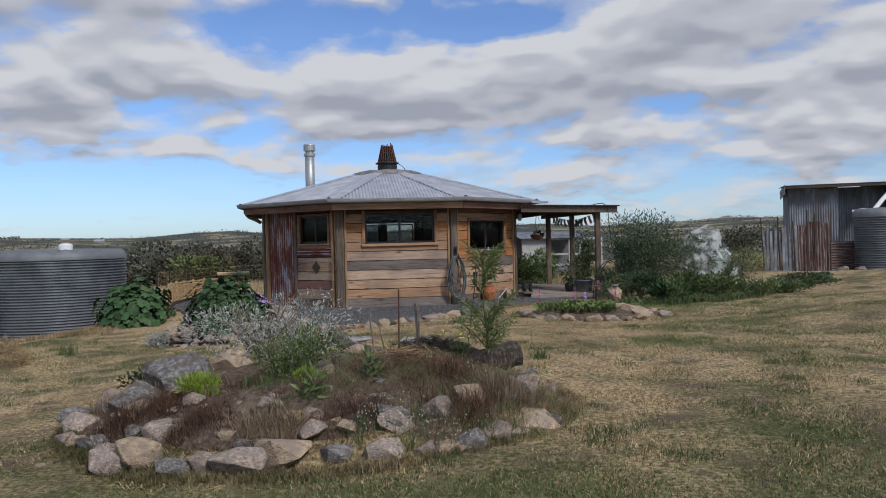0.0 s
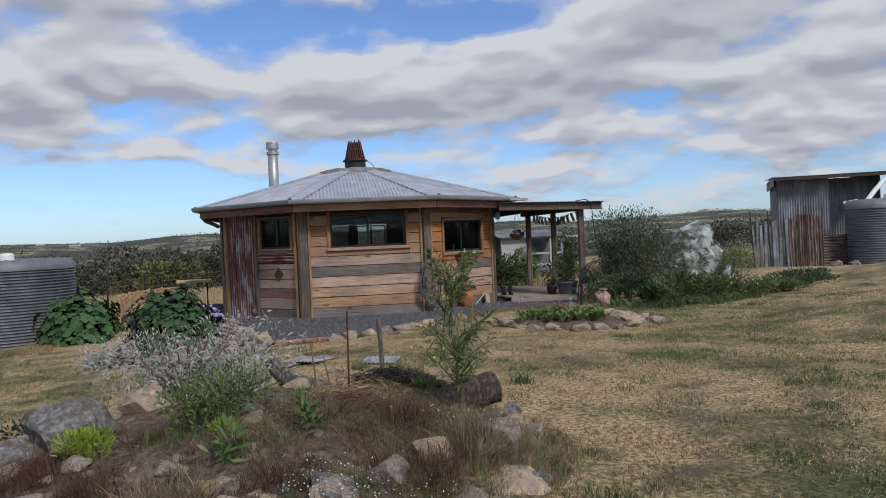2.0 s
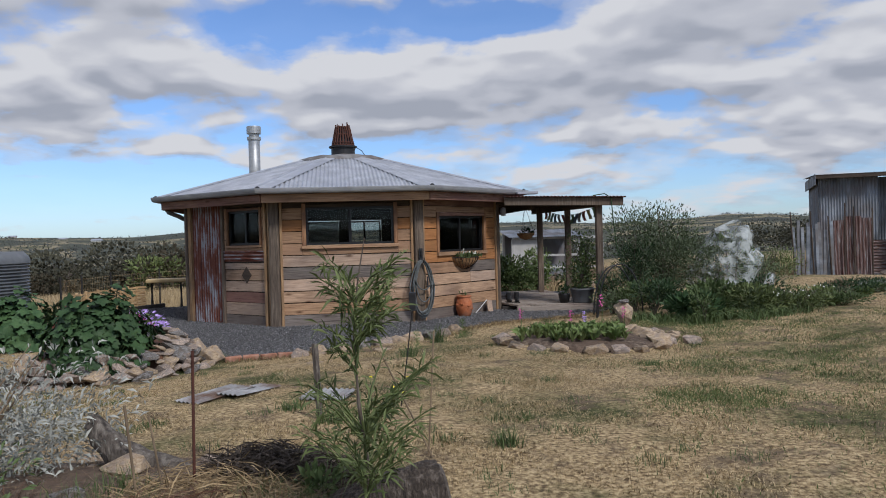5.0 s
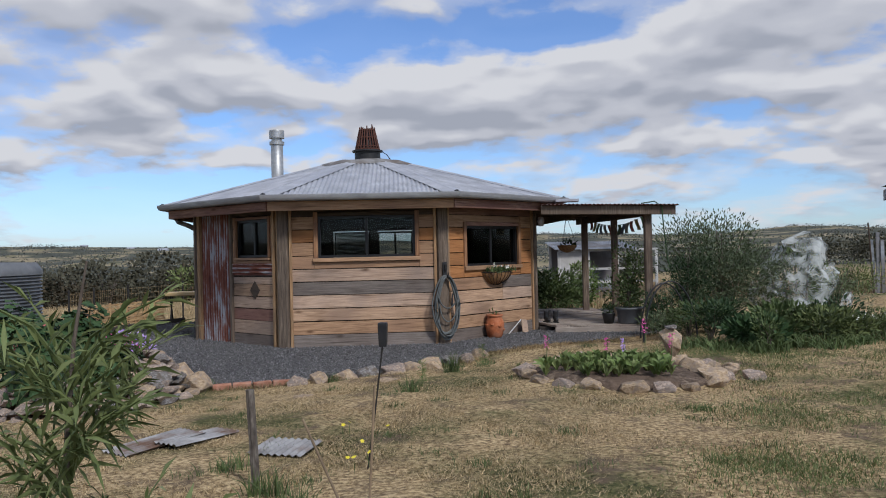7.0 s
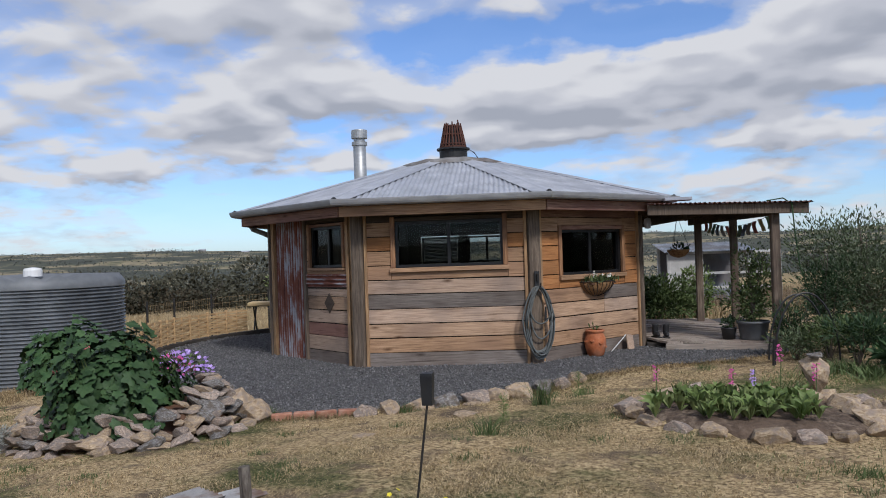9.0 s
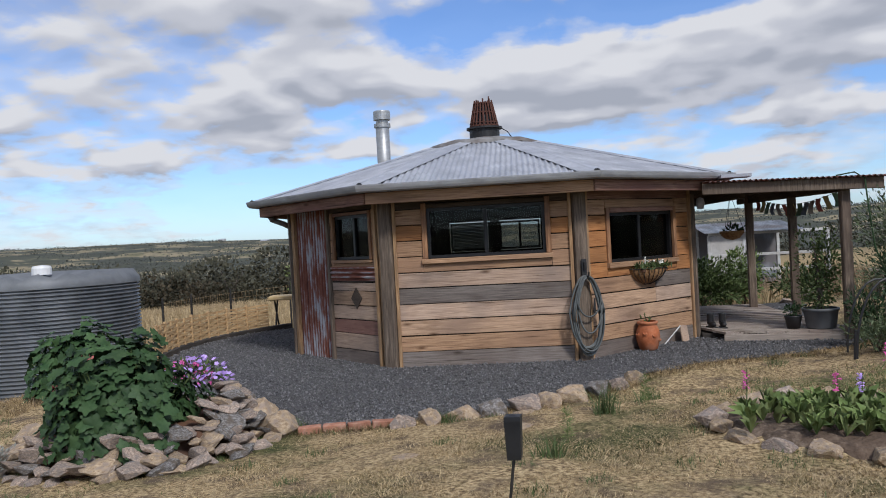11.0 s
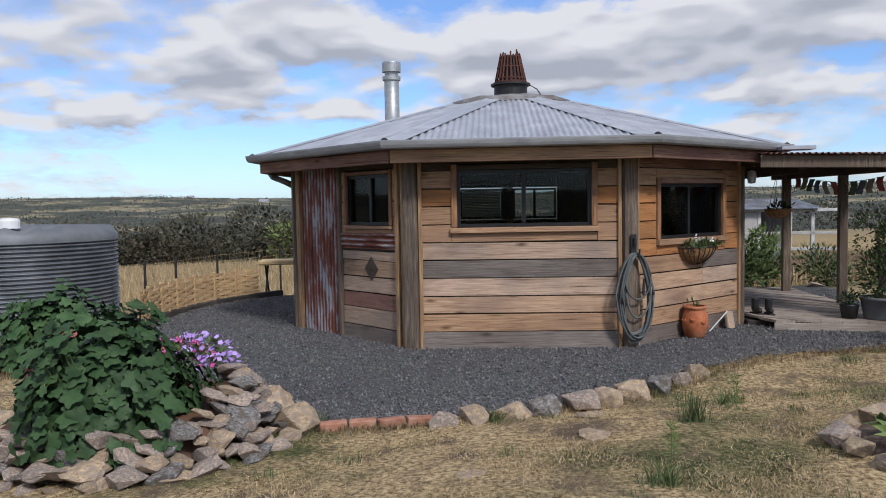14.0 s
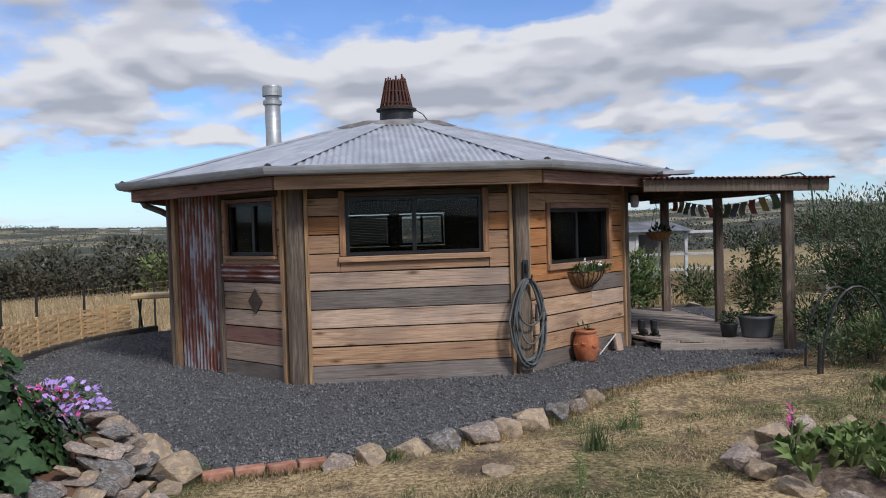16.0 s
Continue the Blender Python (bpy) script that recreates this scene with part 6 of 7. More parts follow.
shrub("green_herb", (-.58, 6.25, MZ(-.58, 6.25)), .07, .07, .14, 60, .08, .03, "leaf_mid", "small leafy green weed on the mound", "plant", 3, .2, seed=46, up=1.0)
shrub("green_herb", (-1.0, 5.95, MZ(-1.0, 5.95)), .09, .09, .18, 50, .1, .022, "leaf_mid", "narrow-leaved green weed on the mound", "plant", 3, .3, seed=47, up=1.0)
shrub("green_herb", (.1, 7.2, MZ(.1, 7.2)), .1, .1, .09, 110, .07, .02, "leaf_mid", "low green weed beside the log", "plant", 3, .14, seed=48, up=1.0)
shrub("dark_herb", (-2.75, 7.35, MZ(-2.75, 7.35)), .22, .18, .12, 380, .05, .018, "leaf_dark", "dark low herb behind the boulder", "plant", 4, .15, seed=49)


def stalks(name, n, area, h, mat, label, seed, lean=.35, width=.006, keep=None, kind="stuff", category="dry grass", z_off=0.0):
    """Many thin upright blades of one or two triangles on the ground; area gives x and y for each."""
    g = np.random.default_rng(seed)
    x_, y_ = area(g, n)
    if keep is not None:
        k = keep(x_, y_)
        x_, y_ = x_[k], y_[k]
    n = len(x_)
    z_ = ground_z(x_, y_) + z_off - .01
    hh = h * g.uniform(.45, 1.25, n)
    a_ = g.uniform(0, 2 * math.pi, n)
    b0 = g.uniform(0, 2 * math.pi, n)
    ln_ = np.abs(g.normal(0, lean, n)) * hh
    w_ = width * g.uniform(.6, 1.4, n)
    base = np.stack([x_, y_, z_], -1)
    side = np.stack([np.cos(a_) * w_, np.sin(a_) * w_, np.zeros(n)], -1)
    mid = base + np.stack([np.cos(b0) * ln_ * .35, np.sin(b0) * ln_ * .35, hh * .6], -1)
    tip = base + np.stack([np.cos(b0) * ln_, np.sin(b0) * ln_, hh], -1)
    v = np.stack([base - side, base + side, mid + side * .6, mid - side * .6, tip], 1).reshape(-1, 3)
    f = np.array([[0, 1, 2], [0, 2, 3], [3, 2, 4]])
    faces = (np.arange(n)[:, None, None] * 5 + f[None]).reshape(-1, 3)
    ob = raw(name, v, faces, mat)
    return tagged(ob, label, category, kind=kind)


def blob(cx, cy, rx, ry):
    def f(g, n):
        a_, r_ = g.uniform(0, 2 * math.pi, n), np.sqrt(g.uniform(0, 1, n))
        return cx + rx * r_ * np.cos(a_), cy + ry * r_ * np.sin(a_)
    return f


def tufts(cx, cy, rx, ry, count, spread):
    base = blob(cx, cy, rx, ry)

    def f(g, n):
        tx, ty = base(g, count)
        k = g.integers(0, count, n)
        return tx[k] + g.normal(0, spread, n), ty[k] + g.normal(0, spread, n)
    return f


stalks("dry_herbs", 10500, tufts(-.1, 6.4, 1.0, .85, 60, .09), .1, M["drystalk"], "dry brown herbs covering the mound", 51, 2.2, .0019, category="dry plants")
stalks("olive_herbs", 2600, tufts(.15, 6.35, .8, .8, 45, .08), .12, M["leaf_sap"], "thin olive herbs among the dry ones", 58, 1.2, .0019, category="herbs")
stalks("russet_herbs", 5200, tufts(-1.0, 6.35, 1.6, .85, 42, .06), .11, M["russet"], "russet withered herbs on the mound", 52, 1.5, .0024, category="dry plants")
for i, (x_, y_, h_) in enumerate(((-2.65, 6.55, .2), (-2.4, 5.95, .2), (-1.8, 5.75, .17), (-1.2, 5.6, .2), (-.65, 5.7, .15), (.1, 5.85, .2), (.45, 6.2, .24), (.05, 6.45, .2), (-2.2, 6.25, .14), (-.5, 6.6, .16))):
    stalks("withered_tuft", 420, tufts(x_, y_, .2, .13, 9, .06), h_, M["russet" if i % 3 else "drystalk"], "bushy withered brown herb on the mound", 160 + i, .9, .003, kind="", category="dry plant")
stalks("straw_mulch", 26000, blob(-1.1, 6.85, 1.9, 1.45), .035, M["straw"], "scattered straw mulch on the mound", 53, 3.2, .0026, category="mulch")
stalks("mound_litter", 14000, blob(-1.1, 6.85, 1.9, 1.45), .03, M["russet"], "dead leaf litter on the mound soil", 59, 3.0, .004, category="litter")
stalks("mound_weeds", 2400, tufts(-.3, 6.4, 1.3, 1.0, 36, .06), .12, M["leaf_mid"], "thin green weeds among dry herbs", 55, .6, .003, category="weeds")


def twig_heap(name, x, y, rx, ry, rz, n, length, width, mat, label, seed):
    """A low tangle of twigs lying every way over one another."""
    g = np.random.default_rng(seed)
    r_, q = np.sqrt(g.uniform(0, 1, n)), g.uniform(0, 2 * math.pi, n)
    cx_, cy_ = x + rx * r_ * np.cos(q), y + ry * r_ * np.sin(q)
    cz_ = ground_z(cx_, cy_) + .02 + rz * np.sqrt(np.clip(1 - r_ ** 2, 0, 1)) * g.uniform(.2, 1, n)
    a_ = g.uniform(0, 2 * math.pi, n)
    d_ = np.stack([np.cos(a_), np.sin(a_) * .6, g.normal(.12, .3, n)], -1)
    c_ = np.stack([cx_, cy_, cz_], -1) - d_ * length * .5
    c_[:, 2] = np.maximum(c_[:, 2], ground_z(c_[:, 0], c_[:, 1]))
    return tagged(raw(name, *leaves(c_, d_, length, width, .5, droop=.2, seed=seed), M[mat]), label, "twigs", kind="stuff")


twig_heap("brush_heap", -.05, 7.5, .4, .22, .16, 1500, .2, .008, "bark", "heap of dark dead twigs", 54)
twig_heap("straw_heap", -.32, 7.2, .42, .2, .07, 700, .24, .006, "straw", "tangle of long tan straw before the twigs", 64)
twig_heap("dead_stems", -.45, 6.75, .4, .3, .1, 900, .18, .005, "russet", "tangle of reddish dead stems", 65)
# white daisies
g = np.random.default_rng(56)
fx, fy = blob(-.15, 5.62, .5, .2)(g, 190)
gx2, gy2 = blob(.3, 6.6, .45, .35)(g, 50)
fx, fy = np.concatenate([fx, gx2]), np.concatenate([fy, gy2])
fz = ground_z(fx, fy) + g.uniform(.06, .16, len(fx))
daisies = thing("white_daisies", Matrix.Translation((0, 0, 0)), "tiny white daisies on thin stalks", "flowers", kind="stuff")
blooms(daisies, np.stack([fx, fy, fz], -1), "white", .0046, 5)
st = np.stack([fx, fy, ground_z(fx, fy)], -1)
raw("stalks", *leaves(st, np.tile([0, 0, 1.0], (len(st), 1)), .14, .004, .3, seed=5), M["leaf_mid"], daisies)

# small feathery seedlings in the lawn by the gravel
for i, (x_, y_, h_) in enumerate(((.95, 15.55, .3), (.32, 14.1, .26))):
    seedling = thing("seedling", Matrix.Translation((x_, y_, gz(x_, y_))), "small feathery green seedling in the dry lawn", "seedling", "lawn seedlings")
    part("stem", rod(bmesh.new(), (0, 0, -.02), (0, 0, h_), .004, .002, 5), M["leaf_sap"], seedling)
    c = np.stack([g.normal(0, .008, 130), g.normal(0, .008, 130), g.uniform(.04, h_, 130)], -1)
    raw("foliage", *leaves(c, g.normal(0, 1, (130, 3)) * [1, 1, .3] + [0, 0, .5], .075, .005, .6, seed=210 + i), M["leaf_bed"], seedling)

# log, driftwood, stakes
log = thing("charred_log", Matrix.Translation((.45, 7.12, MZ(.45, 7.12) + .1)), "short charred log with a pale sawn end", "log")
bm = sweep(bmesh.new(), [(-.24, -.05, -.045), (-.16, -.035, -.03), (-.05, -.01, -.005), (.07, .015, .025), (.2, .045, .05)], [.1, .112, .118, .118, .112], 20)
bmesh.ops.subdivide_edges(bm, edges=bm.edges[:], cuts=2, use_grid_fill=True)
for v in bm.verts:
    v.co += Vector((0, v.co.y, v.co.z)).normalized() * (noise.noise(v.co * 9) * .016 + noise.noise(Vector((v.co.x * 12, v.co.y * 45, v.co.z * 45))) * .012)
part("bark", bm, M["bark"], log, smooth=True)
m_ = Matrix.Translation((.203, .046, .051)) @ Vector((.17, .04, .033)).to_track_quat('Z', 'Y').to_matrix().to_4x4()
bm = bmesh.new()
bmesh.ops.create_cone(bm, cap_ends=True, segments=18, radius1=.1, radius2=.09, depth=.02, matrix=m_)
part("sawn_end", bm, M["driftwood"], log, "grey sawn end grain")
dw = thing("driftwood_stump", Matrix.Translation((-.85, 7.75, MZ(-.85, 7.75) - .05)), "bent weathered stump lying on the mound", "stump")
bm = sweep(bmesh.new(), [(-.24, .05, .31), (-.23, .045, .27), (-.19, .04, .2), (-.1, .02, .12), (.04, -.02, .075), (.2, -.06, .06), (.34, -.1, .04)], [.02, .05, .068, .078, .07, .05, .015], 12)
bmesh.ops.subdivide_edges(bm, edges=bm.edges[:], cuts=1, use_grid_fill=True)
for v in bm.verts:
    v.co += Vector((1, 1, 1)) * noise.noise(v.co * 22) * .012
part("wood", bm, M["driftwood"], dw, smooth=True)


def stake(x, y, h, r_, lean, label, mat="driftwood", name="stake"):
    t_ = thing(name, Matrix.Translation((x, y, gz(x, y) - .08)), label, "stake", "garden stakes")
    part("shaft", sweep(bmesh.new(), [(0, 0, 0), (lean[0] * .5, lean[1] * .5, h / 2 + .04), (lean[0], lean[1], h + .08)], r_, 7), M[mat], t_)


stake(-.42, 7.25, .62, .007, (.01, 0), "thin rusty steel rod stuck in the mound", "cage")
stake(-.33, 10.2, .6, .027, (-.03, 0), "short grey wooden stake in the lawn")
stake(-.62, 7.15, .42, .006, (-.05, 0), "dry brown twig standing in the mound", "drystalk")
stake(-.52, 7.2, .36, .005, (-.08, .03), "dry brown twig standing in the mound", "drystalk")
stake(.62, 8.9, .65, .006, (-.35, .1), "long dry leaning stem in the lawn", "drystalk")
stake(.55, 9.0, .8, .006, (.06, 0), "long dry upright stem in the lawn", "drystalk")
# solar light
sl = thing("solar_light", Matrix.Translation((.315, 10.6, gz(.315, 10.6) + .0)), "small black solar garden light on a thin stake", "garden light")
part("stake", sweep(bmesh.new(), [(-.02, 0, 0), (.04, 0, .4), (.1, 0, .84)], .006, 6), M["wire"], sl)
part("lamp_body", lathe(bmesh.new(), [(0, .81), (.034, .81), (.036, .83), (.042, .95), (.04, .965), (0, .97)], 4, pose(.1, 0, 0, 0, 0, 45)), M["black"], sl)
# sapling
sap = thing("sapling", Matrix.Translation((.36, 6.88, MZ(.36, 6.88))), "willowy sapling with long narrow olive leaves", "sapling")
trunk_pts = [(0, 0, -.05), (.01, 0, .3), (-.02, .0, .55), (-.03, 0, .8), (-.01, 0, 1.02), (.02, 0, 1.18)]
part("trunk", sweep(bmesh.new(), trunk_pts, [.010, .009, .008, .006, .004, .002], 6), M["trunk"], sap)
g = np.random.default_rng(61)
cs, ds = [], []
for i in range(62):
    q = g.uniform(0, 6.28)
    low = i < 34
    h0 = g.uniform(.16, .46) if low else g.uniform(.62, .96)
    L_ = g.uniform(.16, .32) if low else g.uniform(.1, .22)
    e_ = np.array([math.cos(q) * L_ * .85, math.sin(q) * L_ * .85, h0 + L_ * .8])
    b_ = np.array([0.0 if low else -.02, 0, h0])
    part("branch", sweep(bmesh.new(), [b_, (b_ + e_) / 2 + [0, 0, .03], e_], [.005, .004, .002], 4), M["leaf_sap"], sap)
    for s_ in np.linspace(.25, 1.0, 24 if low else 20):
        cs.append(b_ + (e_ - b_) * s_)
        dd_ = (e_ - b_) / np.linalg.norm(e_ - b_)
        ds.append(dd_ * .7 + g.normal(0, .7, 3) + [0, 0, .1])
raw("foliage", *leaves(cs, ds, .08, .0095, .5, droop=.2, seed=62), M["leaf_sap"], sap)
# tin sheets on the lawn
for x_, y_, rz_, w_, l_, tl in ((-1.5, 11.4, -32, .34, .7, 3), (-1.22, 11.55, -26, .26, .66, -2), (-.4, 11.15, -12, .45, .38, 4)):
    ob = iron_sheet("tin_sheet", w_, l_, M["loosetin"], None, pose(x_, y_, gz(x_, y_) + .03, 90 + tl, 0, rz_) @ pose(-w_ / 2, 0, -l_ / 2), .055, .008)
    tagged(ob, "loose sheet of grey corrugated iron lying on the lawn", "metal sheet", "loose iron sheets")

yf = thing("yellow_daisies", Matrix.Translation((0, 0, 0)), "few small yellow flowers in the lawn", "flowers", kind="stuff")
g = np.random.default_rng(75)
yx, yy = g.uniform(-.1, .35, 7), g.uniform(10.4, 11.6, 7)
M["yellow"] = leaf("yellow_petal", (0.6, 0.5, 0.03), (0.75, 0.65, 0.08), .2)
blooms(yf, np.stack([yx, yy, ground_z(yx, yy) + .12], -1), "yellow", .018, 6)
raw("stalks", *leaves(np.stack([yx, yy, ground_z(yx, yy)], -1), np.tile([0, 0, 1.0], (7, 1)), .12, .006, .2, seed=7), M["leaf_mid"], yf)
bench = thing("garden_bench", pose(6.4, 26.0, gz(6.4, 26), 0, 0, 8), "low grey timber bench on the back lawn", "bench")
part("seat", block(1.3, .32, .05, pose(0, 0, .45)), M["deck"], bench)
for sx in (-.5, .5):
    part("leg", block(.08, .28, .43, pose(sx, 0, .215)), M["deck"], bench)

# ---- flower bed plants ----
fbp = thing("foxglove_bed", Matrix.Translation((2.5, 14.4, gz(2.5, 14.4))), "broad green foxglove leaves with pink flower spikes", "flowers")
g = np.random.default_rng(71)
cs, ds = [], []
for i in range(95):
    x_, y_ = g.uniform(-.85, .55), g.uniform(-.62, .42)
    for j in range(12):
        q = g.uniform(0, 6.28)
        cs.append([x_, y_, .0])
        ds.append([math.cos(q), math.sin(q), g.uniform(1.2, 4.5)])
raw("foliage", *leaves(cs[:600], ds[:600], .24, .05, .8, droop=.35, seed=72), M["leaf_bed"], fbp)
raw("young_foliage", *leaves(cs[600:], ds[600:], .2, .045, .9, droop=.3, seed=73), M["leaf_sap"], fbp)
for i, (x_, y_, h_) in enumerate(((-.82, -.1, .4), (-.15, .0, .36), (.05, .1, .33), (.35, .45, .5), (.6, .2, .36))):
    part("spike", rod(bmesh.new(), (x_, y_, 0), (x_ + .02, y_, h_), .006, .004, 5), M["leaf_mid"], fbp)
    c = np.stack([x_ + g.normal(0, .014, 34), y_ + g.normal(0, .014, 34), h_ - g.uniform(0, .16, 34)], -1)
    blooms(fbp, c, "pink" if i != 2 else "purple", .010, 70 + i, "flower_spike")

# ---- right-hand garden ----
shrub("olive_bush", (5.15, 19.9, gz(5.15, 19.9)), 1.15, 1.0, 1.14, 12000, .08, .02, "leaf_tree", "tall grey-green leafy bush beside the veranda", "shrub", 12, 1.9, seed=81, lumps=16, spread=1.5, shell=.3, up=.8)
shrub("garden_bush", (5.2, 17.4, gz(5.2, 17.4)), .55, .5, .3, 1500, .12, .05, "leaf_mid", "dark green broad-leaved bush in the garden edge", "shrub", 8, .5, seed=82, lumps=8)
shrub("garden_bush", (4.75, 17.0, gz(4.75, 17.0)), .42, .36, .24, 900, .15, .05, "leaf_big", "low dark green leafy plant in the garden edge", "plant", 8, .3, seed=182, lumps=7)
shrub("garden_bush", (4.3, 17.6, gz(4.3, 17.6)), .45, .4, .36, 1000, .1, .025, "leaf_dark", "dark green plant beside the hoops", "plant", 8, .55, seed=183, lumps=7)
shrub("garden_bush", (6.0, 17.2, gz(6.0, 17.2)), .5, .45, .28, 1300, .1, .03, "leaf_sap", "dark green broad-leaved bush in the garden edge", "shrub", 8, .5, seed=184, lumps=8)
shrub("garden_bush", (3.95, 19.0, gz(3.95, 19.0)), .4, .35, .5, 1000, .08, .022, "leaf_dark", "dark green shrub by the deck edge", "shrub", 7, .8, seed=185, lumps=7)
shrub("garden_bush", (6.3, 18.2, gz(6.3, 18.2)), .45, .45, .3, 1000, .09, .03, "leaf_dark", "dark green low bush in the garden edge", "shrub", 8, .5, seed=83, lumps=7)
shrub("garden_bush", (4.5, 18.6, gz(4.5, 18.6)), .4, .35, .28, 800, .09, .035, "leaf_mid", "green leafy plant by the veranda post", "plant", 6, .4, seed=84)
shrub("garden_bush", (7.3, 20.6, gz(7.3, 20.6)), .65, .6, .62, 2200, .08, .02, "leaf_tree", "olive green bush behind the netted shrub", "shrub", 9, 1.0, seed=85, lumps=9)
shrub("garden_bush", (8.2, 22.2, gz(8.2, 22.2)), .7, .6, .5, 1800, .08, .02, "leaf_sap", "light olive bush near the iron fence", "shrub", 9, .9, seed=86, lumps=8)
shrub("white_flower_plant", (7.7, 18.6, gz(7.7, 18.6)), .6, .35, .13, 900, .05, .018, "silver", "pale flowering ground cover in the garden", "plant", 5, .16, seed=87)
shrub("white_flower_plant", (9.0, 19.6, gz(9, 19.6)), .5, .3, .13, 700, .05, .018, "silver", "pale flowering ground cover in the garden", "plant", 5, .16, seed=88)
shrub("tall_garden_plant", (4.4, 19.4, gz(4.4, 19.4)), .36, .32, .75, 2200, .07, .02, "leaf_dark", "tall dark green plant against the veranda post", "plant", 7, 1.5, seed=189, lumps=9)
shrub("garden_bush", (4.15, 18.3, gz(4.15, 18.3)), .5, .3, .3, 1300, .07, .018, "leaf_mid", "fine-leaved green plants under the hoops", "plant", 8, .6, seed=190, lumps=8)
for i, (x_, y_) in enumerate(((3.9, 17.2), (4.3, 16.9), (4.7, 16.5), (5.3, 16.9))):
    stalks("strap_leaf_clump", 200, tufts(x_, y_, .26, .2, 8, .08), .16, M["leaf_mid"], "clump of green strap leaves in the garden edge", 190 + i, 1.1, .011, kind="", category="plant")
shrub("garden_bush", (6.8, 17.5, gz(6.8, 17.5)), .5, .35, .17, 1000, .08, .02, "leaf_sap", "dark leafy border plants", "plant", 8, .4, seed=186, lumps=8)
shrub("garden_bush", (7.6, 17.9, gz(7.6, 17.9)), .5, .3, .13, 900, .08, .025, "leaf_mid", "low green border plants", "plant", 8, .35, seed=187, lumps=8)
shrub("white_flower_plant", (6.9, 18.3, gz(6.9, 18.3)), .5, .25, .14, 700, .04, .018, "silver", "pale flowering ground cover in the garden", "plant", 5, .18, seed=188)
for i, (x_, y_, r_, h_) in enumerate(((4.9, 16.8, .3, .17), (5.45, 16.6, .34, .2), (6.0, 16.8, .22, .14), (6.5, 17.2, .26, .16))):
    stalks("strap_leaf_clump", 220, tufts(x_, y_, r_, r_ * .7, 9, .08), h_, M["leaf_mid"], "clump of green strap leaves in the garden edge", 90 + i, 1.2, .009, kind="", category="plant")
border = np.random.default_rng(301)
for i in range(22):
    s_ = i / 21
    x_, y_ = 4.9 + 4.6 * s_ + border.uniform(-.35, .35), 16.9 + 3.0 * s_ + border.uniform(-.5, .5)
    r_, h_ = border.uniform(.18, .42), border.uniform(.08, .3) * (1 - .45 * s_)
    mt = ("leaf_mid", "leaf_sap", "leaf_dark", "leaf_tree", "drystalk", "leaf_bed")[i % 6]
    bush = shrub("border_plant", (x_, y_, gz(x_, y_)), r_, r_ * .8, h_, int(300 + 1500 * r_), .07, .02, mt, "low mixed herb in the garden border", "plant", 6, h_ * 1.7, seed=310 + i, lumps=6, up=.9)
    bush["group"] = "border herbs"
    if i % 4 == 2:
        c = np.stack([border.normal(0, r_ * .6, 26), border.normal(0, r_ * .5, 26), h_ * 1.3 + border.uniform(-.05, .06, 26)], -1)
        blooms(bush, c, "white", .016, 340 + i, "blossom")
shrub("garden_bush", (8.6, 19.0, gz(8.6, 19.0)), .7, .4, .2, 900, .06, .02, "leaf_dark", "dark low herb border", "plant", 6, .25, seed=89)
net = thing("netted_shrub", Matrix.Translation((6.35, 19.75, gz(6.35, 19.75))), "shrub draped in white bird netting", "shrub")
for i in range(3):
    part("stem", rod(bmesh.new(), (0.1 * i - .1, 0, -.05), (.25 * i - .25, .1, 1.2), .02, .01, 6), M["trunk"], net)
g = np.random.default_rng(95)
p, d = in_ball(1300, .5, .45, .62, g, .3)
raw("foliage", *leaves(p + [0, 0, .8], d + [0, 0, .6], .09, .03, 1.4, seed=95), M["leaf_mid"], net)
bm = bmesh.new()
bmesh.ops.create_icosphere(bm, subdivisions=4, radius=1, matrix=pose(0, 0, .78) @ Matrix.Diagonal((.6, .55, .74, 1)))
for v in bm.verts:
    v.co += Vector((1, .7, .6)) * .36 * noise.noise(v.co * 2.0) + Vector((1, 1, 1)) * .1 * noise.noise(v.co * 7)
bmesh.ops.delete(bm, geom=[f for f in bm.faces if f.calc_center_median().z < .18], context='FACES')
part("net", bm, M["netting"], net, "crumpled white netting")
for k_, (dx, dy, dz) in enumerate(((.62, -.5, .42), (.05, -.75, .3))):
    bm = bmesh.new()
    bmesh.ops.create_icosphere(bm, subdivisions=2, radius=1, matrix=pose(dx, dy, dz, 0, 20, 0) @ Matrix.Diagonal((.1, .05, .16, 1)))
    for v in bm.verts:
        v.co += Vector((1, 1, 1)) * .05 * noise.noise(v.co * 9)
    part("fruit_bag", bm, M["netting"], net, "crumpled white mesh bag")
# hoop frame by the veranda
hoop = thing("hoop_frame", Matrix.Translation((3.8, 17.95, gz(3.8, 17.95))), "black irrigation pipe hoops over a garden bed", "garden frame")
for dy, sc in ((0, 1.0), (.5, .95)):
    pts = [(.42 * sc * math.cos(radians(q)), dy + .1 * math.cos(radians(q)), .92 * math.sin(radians(q)) * sc - .02) for q in range(0, 181, 12)]
    part("pipe", sweep(bmesh.new(), pts, .013, 6), M["black"], hoop)
part("stake", rod(bmesh.new(), (-.42, 0, -.1), (-.4, 0, .3), .02, .02, 8), M["black"], hoop)
shrub("garden_bush", (3.75, 18.4, gz(3.75, 18.4)), .38, .35, .26, 700, .08, .022, "leaf_tree", "green plants under the hoops", "plant", 6, .4, seed=97)
